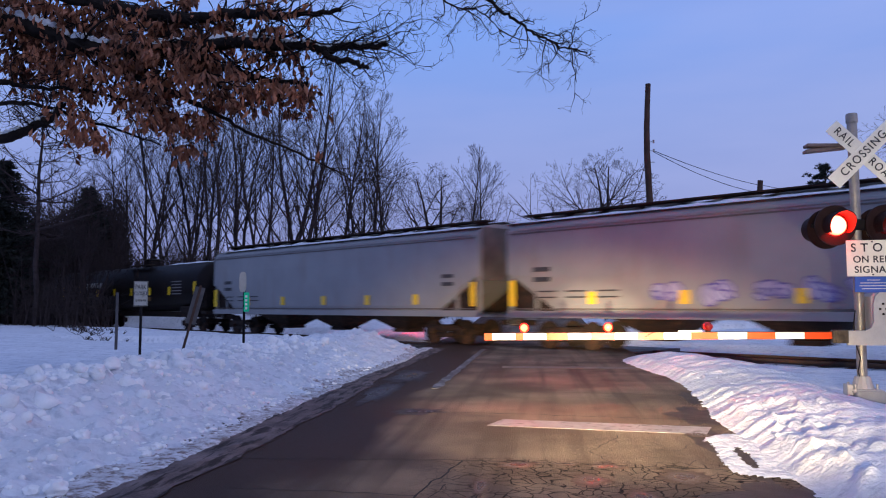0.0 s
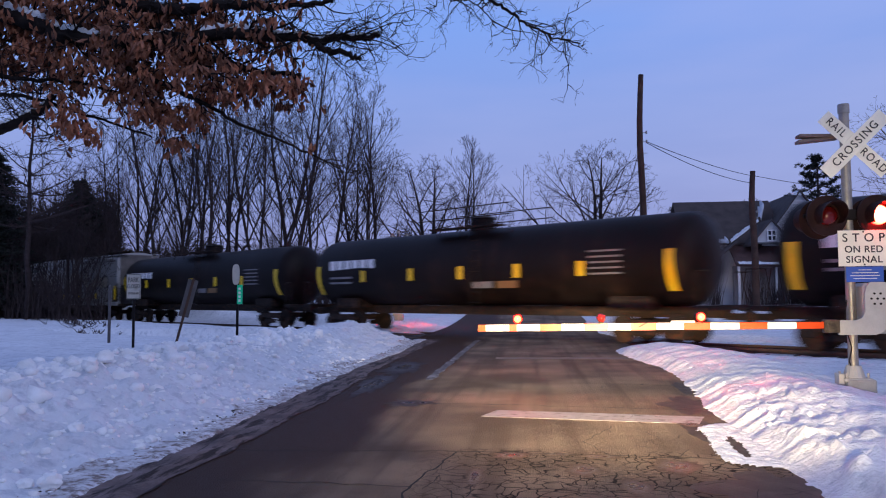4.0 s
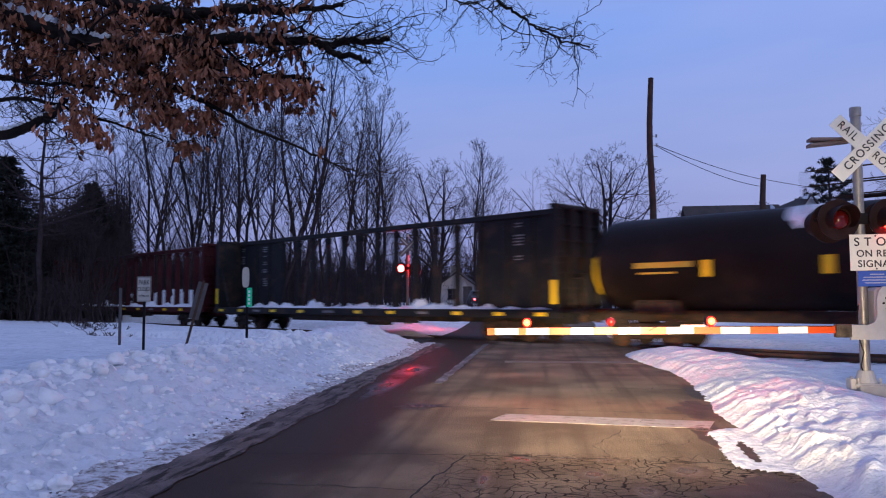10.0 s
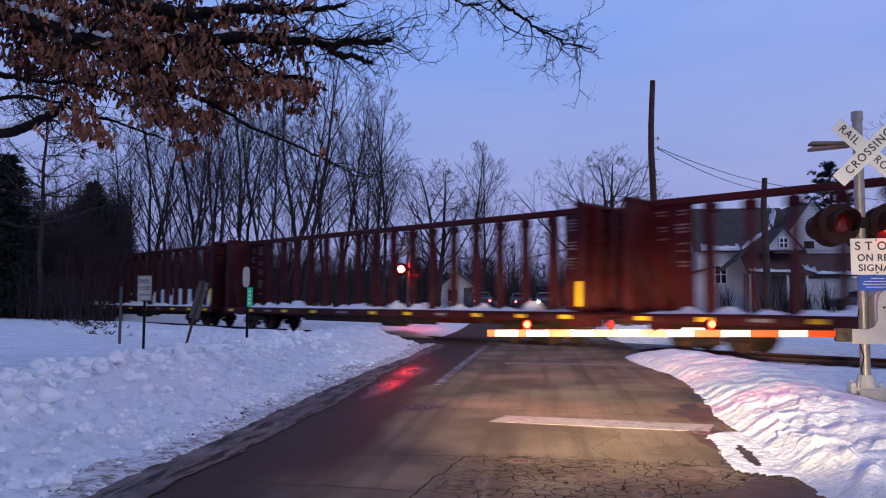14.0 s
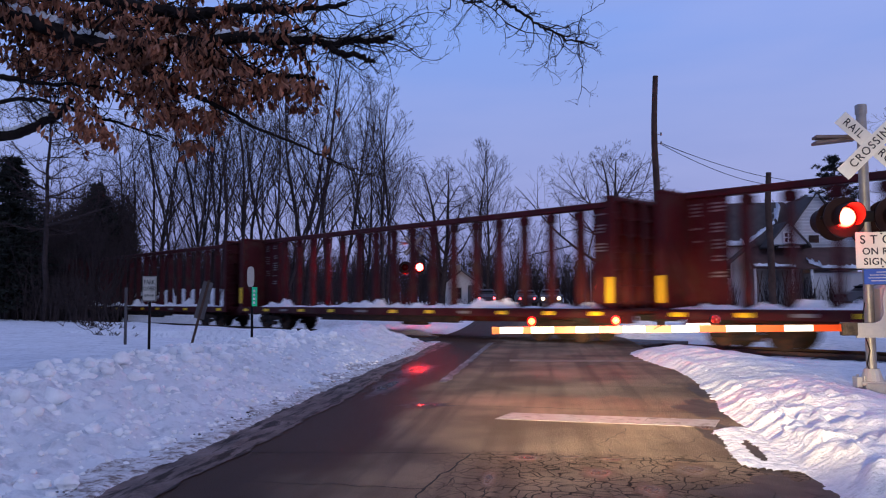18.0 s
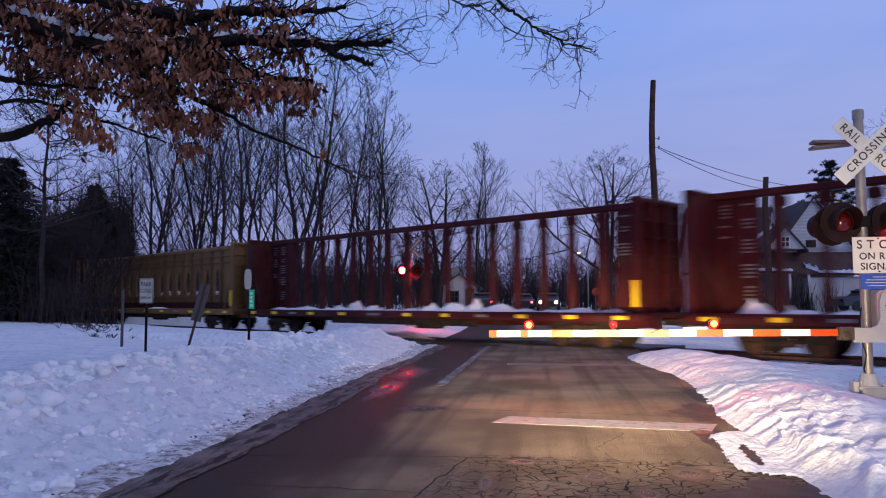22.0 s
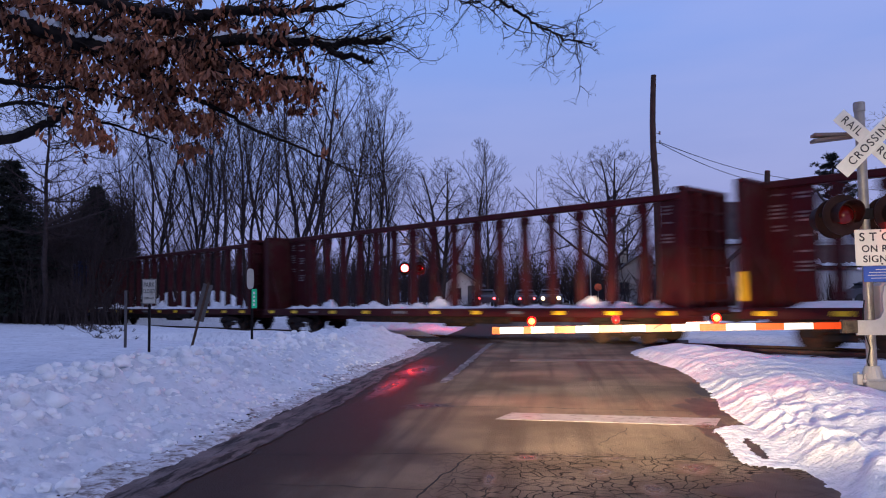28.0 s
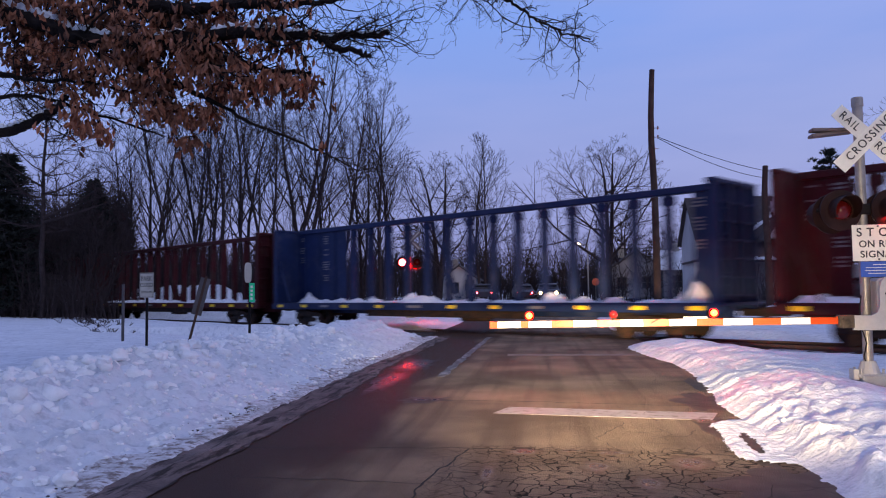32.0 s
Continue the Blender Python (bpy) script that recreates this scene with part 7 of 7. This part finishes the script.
# a thicket of saplings further back, either side of the road
for i in range(5100):
    y = r.uniform(58, 84) if i < 2000 else r.uniform(60, 112) if i < 2700 else r.uniform(100, 135)
    x = (r.uniform(-0.78, -0.575) if i < 2000 else r.uniform(-0.70, 0.30)) * y
    if (-6.5 < x < 5.5 and y < 105) or (9.5 < x < 24 and y < 70) or (-14 < x < -5.5 and y < 81):
        continue
    p = Vector((x, y, height(x, y) - 0.1))
    h = r.uniform(2.0, 6.0) * (0.8 if x > 0 and y < 100 else (1.35 if y > 100 or i < 2000 else 1.0))
    if i < 2000:
        h = r.uniform(5.5, 10.8) * (1.3 if i % 4 == 0 else 1.0) * (0.85 + 0.15 * math.sin(x * 0.9))
    w = 0.010 + 0.0003 * y
    top = p + Vector((r.gauss(0, 0.4), r.gauss(0, 0.4), h))
    tube(vs, fs, [p, p.lerp(top, 0.5) + Vector((r.gauss(0, 0.15), 0, 0)), top], [0.07, 0.045, 0.012], 3)
    for _ in range(24 if i < 2000 else 13):
        a = p.lerp(top, r.uniform(0.15, 0.95))
        e = a + Vector((r.gauss(0, 0.75), r.gauss(0, 0.75), abs(r.gauss(0.7, 0.5))))
        tube(vs, fs, [a, e], [w, w * 0.5], 3)
tagged(raw("underbrush", vs, fs, BARK), "tangle of leafless brush along the railway", "brush", kind="stuff")

# the oak over the road, with last year's leaves
oak = thing("oak_tree", pose(-9.6, 8.2, 0.3), "old oak with brown dry leaves and snow on its limbs", "tree")
r = random.Random(12)
ov, of, tv, tf, lv, lf, sv, sf = ([] for _ in range(8))
O = Vector((-9.6, 8.2, 0.3))


def limb(pts, r0, r1, twigs, leafy, seed, snow=False, reach=1.0):
    """A main limb through a few bends, with wandering shoots and, where leafy, clusters of hanging leaves."""
    g = random.Random(seed)
    P = [Vector(p) - O for p in pts]
    fine = []
    Q = [P[0] * 2 - P[1]] + P + [P[-1] * 2 - P[-2]]
    for i in range(len(P) - 1):                 # a smooth bend through the points, with small knots
        a, b, c, d = Q[i:i + 4]
        for k in range(7):
            t = k / 7
            p = 0.5 * (2 * b + (c - a) * t + (2 * a - 5 * b + 4 * c - d) * t * t + (3 * b - a - 3 * c + d) * t ** 3)
            fine.append(p + Vector((g.gauss(0, 0.010), g.gauss(0, 0.012), g.gauss(0, 0.012))))
    fine.append(P[-1])
    rr = [r0 + (r1 - r0) * i / (len(fine) - 1) for i in range(len(fine))]
    tube(ov, of, fine, rr, 9)
    if snow:
        for i in range(len(fine) - 1):
            if g.random() < 0.75:
                up = Vector((0, -0.01, 1))
                tube(sv, sf, [fine[i] + up * rr[i] * 0.95, fine[i].lerp(fine[i + 1], 0.5) + up * rr[i] * 1.1, fine[i + 1] + up * rr[i + 1] * 0.95], [rr[i] * 0.4, rr[i] * 0.75, rr[i] * 0.4], 7)
    for _ in range(twigs):
        i = g.randrange(2, len(fine) - 1)
        d = (fine[i + 1] - fine[i]).normalized()
        w = (d * 0.9 + Vector((g.gauss(0, 0.5), g.gauss(0, 0.5), g.gauss(-0.05, 0.65)))).normalized()
        shoot(g, fine[i], w, g.uniform(0.4, 1.0) * reach, max(0.009, rr[i] * 0.28), 0, leafy)


def shoot(g, p, d, length, rad, level, leafy):
    pts = [p.copy()]
    for k in range(5):
        d = (d + Vector((g.gauss(0, 0.38), g.gauss(0, 0.38), g.gauss(-0.01, 0.38)))).normalized()
        pts.append(pts[-1] + d * length / 5)
    tube(tv, tf, pts, [rad, rad * 0.85, rad * 0.7, rad * 0.55, rad * 0.42, max(0.0025, rad * 0.3)], 4)
    if level < 2:
        for _ in range(4 if level == 0 else 3):
            i = g.randrange(1, 6)
            e = (d + Vector((g.gauss(0, 0.7), g.gauss(0, 0.7), g.gauss(0, 0.7)))).normalized()
            shoot(g, pts[i], e, length * g.uniform(0.4, 0.65), rad * 0.5, level + 1, leafy)
    if level >= 1 and leafy:
        for i in (2, 3, 4, 5):
            if g.random() < leafy:
                for _ in range(g.randrange(3, 7)):
                    leaf(g, pts[i] + Vector((g.gauss(0, 0.05), g.gauss(0, 0.05), g.gauss(0, 0.03))))


def leaf(g, p):
    """One lobed, curled, hanging leaf."""
    l, w = g.uniform(0.085, 0.165), g.uniform(0.019, 0.034)
    m = Euler((g.gauss(0, 0.45), g.gauss(0, 0.45), g.uniform(0, 6.28))).to_matrix()
    b = len(lv)
    for x, z, y in ((0, 0, 0), (-w * 0.5, -l * 0.3, 0.01), (-w, -l * 0.55, 0.02), (-w * 0.6, -l * 0.8, 0.01), (0, -l, 0), (w * 0.6, -l * 0.8, 0.012), (w, -l * 0.55, 0.02), (w * 0.5, -l * 0.3, 0.01), (0, -l * 0.5, -0.015)):
        lv.append(tuple(p + m @ Vector((x, y, z))))
    for k in range(8):
        lf.append((b + 8, b + k, b + (k + 1) % 8))


tube(ov, of, [Vector((0, 0, -0.4)), Vector((0.05, 0, 1.2)), Vector((0.1, 0.05, 3.5)), Vector((0.0, 0.1, 6.5)), Vector((0.1, 0.1, 10))], [0.46, 0.38, 0.34, 0.28, 0.16], 14)
limb([(-9.6, 8.3, 4.9), (-8.2, 8.8, 5.35), (-7.04, 9.0, 5.26), (-6.23, 9.0, 5.01), (-5.91, 9.0, 4.86), (-4.97, 9.0, 4.74), (-3.77, 9.0, 4.78), (-3.15, 9.0, 4.73)], 0.125, 0.07, 34, 0.05, 1, True)
limb([(-3.15, 9.0, 4.73), (-2.75, 9.0, 4.69), (-2.55, 9.0, 4.64), (-2.32, 9.0, 4.68), (-2.1, 9.0, 4.66), (-1.82, 9.0, 4.67)], 0.055, 0.034, 18, 0.0, 2, True)
limb([(-2.68, 9.0, 4.67), (-2.46, 8.97, 4.52), (-2.18, 8.95, 4.45), (-2.02, 8.95, 4.37)], 0.045, 0.026, 7, 0.0, 3)
limb([(-9.6, 8.2, 3.0), (-8.2, 8.7, 3.45), (-6.97, 9.0, 3.64), (-6.5, 9.0, 3.77), (-6.19, 9.0, 3.91), (-6.02, 9.0, 4.1)], 0.085, 0.04, 10, 0.0, 4, True)
limb([(-5.0, 9.0, 4.74), (-4.5, 9.0, 4.72), (-4.21, 9.0, 4.6), (-3.77, 9.1, 4.44), (-3.32, 9.2, 4.34), (-2.85, 9.2, 4.29)], 0.055, 0.028, 22, 0.03, 5)
limb([(-9.5, 8.2, 6.3), (-7.4, 8.6, 5.85), (-5.6, 8.9, 5.35), (-4.45, 9.0, 5.12), (-3.78, 9.0, 5.16), (-3.19, 9.0, 5.09)], 0.10, 0.055, 34, 0.08, 6)
limb([(-3.19, 9.0, 5.09), (-2.75, 9.0, 5.10), (-2.38, 9.0, 5.13)], 0.045, 0.026, 14, 0.0, 16)
limb([(-5.4, 9.0, 4.55), (-4.7, 9.0, 4.25), (-4.08, 9.0, 3.94), (-3.61, 9.1, 3.68), (-2.84, 9.2, 3.34), (-2.37, 9.3, 3.11)], 0.040, 0.009, 22, 0.0, 7)
limb([(-9.5, 8.2, 8.5), (-6.5, 8.0, 8.6), (-3.0, 8.4, 7.2), (-1.0, 9.0, 5.75)], 0.14, 0.03, 7, 0.0, 8, reach=0.6)
limb([(-1.1, 8.9, 5.85), (-0.51, 9.0, 5.12), (-0.24, 9.0, 4.90), (0.02, 9.0, 4.71), (0.28, 9.0, 4.56), (0.6, 9.0, 4.46)], 0.024, 0.008, 18, 0.0, 9, reach=0.68)
limb([(-1.3, 9.0, 5.6), (-1.06, 9.0, 5.15), (-0.65, 9.0, 5.03), (-0.38, 9.0, 4.7)], 0.013, 0.005, 9, 0.0, 10, reach=0.72)
limb([(-9.6, 8.3, 4.1), (-8.2, 8.8, 4.5), (-7.0, 9.0, 4.43), (-6.52, 9.0, 4.33), (-5.73, 9.0, 4.23), (-4.65, 9.2, 3.97)], 0.05, 0.012, 30, 0.0, 21)
limb([(-9.6, 8.3, 3.7), (-7.6, 9.0, 4.05), (-6.6, 9.0, 4.12), (-5.6, 9.2, 3.85), (-4.9, 9.4, 3.6)], 0.04, 0.010, 26, 0.0, 22)
# where the leaves hang on in thick clumps: x, z, reach
g = random.Random(8)
for x, z, reach in ((-7.05, 5.62, 0.42), (-7.0, 4.98, 0.34), (-6.35, 4.78, 0.30), (-6.88, 5.39, 0.42), (-6.44, 5.34, 0.38), (-6.0, 5.34, 0.35), (-5.53, 5.25, 0.35), (-4.98, 5.19, 0.38), (-4.45, 5.16, 0.35), (-4.04, 5.1, 0.26), (-6.71, 5.05, 0.31), (-6.23, 5.14, 0.28), (-5.82, 4.52, 0.32), (-5.77, 4.19, 0.24), (-5.83, 3.75, 0.25), (-5.56, 3.6, 0.14), (-5.2, 4.5, 0.35), (-5.04, 4.16, 0.31), (-4.66, 4.26, 0.35),
                    (-4.76, 3.86, 0.25), (-4.38, 3.78, 0.19), (-4.36, 3.44, 0.12), (-4.21, 4.45, 0.32), (-3.98, 4.12, 0.28), (-4.09, 3.77, 0.18), (-3.69, 4.32, 0.25), (-3.5, 4.07, 0.21), (-3.18, 4.2, 0.24), (-2.89, 4.13, 0.17), (-3.4, 4.85, 0.14), (-3.15, 4.75, 0.12), (-4.37, 4.79, 0.24), (-6.85, 4.61, 0.24), (-4.74, 4.59, 0.31), (-6.53, 4.71, 0.25)):
    c = Vector((x, 9.35 if z > 4.6 else 9.0, z)) - O
    for _ in range(int(10 + 430 * reach * reach)):
        q = Vector((g.gauss(0, 0.42), g.gauss(0, 0.8), g.gauss(0, 0.46))) * reach
        if g.random() < 0.12:                   # the shoot that carries them
            tube(tv, tf, [c + q * 0.2 + Vector((0, 0, reach * 0.5)), c + q], [0.010, 0.004], 3)
        for _ in range(g.randrange(2, 5)):
            leaf(g, c + q + Vector((g.gauss(0, 0.035), g.gauss(0, 0.05), g.gauss(0, 0.03))))
raw("trunk", ov, of, BARKOAK, oak, "dark furrowed trunk and limbs", True)
raw("twig_mass", tv, tf, BARKOAK, oak, "fine bare shoots")
raw("leaves", lv, lf, LEAF, oak, "curled rust-brown oak leaves")
tagged(raw("snow", sv, sf, LIMBSNOW, oak, "snow lying along the limbs", True), kind="stuff")

# ---- what moves ----
def motions():
    for car, s0 in TRAIN:
        walk(car, [(t, pose(*on_track(s0 + SPEED * t), 0, 0, TURN)) for t in (0.0, 8.0, 16.0, 24.0, 32.0)])
    period, first = 1.208, 0.75
    for ob, rest, phase in FLASH:
        state = 0 if phase == 0 else 1          # the first lamp is lit at the start
        turn = 180.0 * state
        rows, t = [(0.0, rest @ pose(0, 0, 0, 0, 0, turn))], first - period / 2
        while t < 31.8:
            f = round(t * 30)
            if f > 0:
                for k in range(4):
                    rows.append(((f + k - 1) / 30, rest @ pose(0, 0, 0, 0, 0, turn + 60 * k)))
            else:
                raise ValueError(t)
            turn += 180.0
            t += period / 2
        rows.append((32.0, rest @ pose(0, 0, 0, 0, 0, turn)))
        walk(ob, rows)


motions()
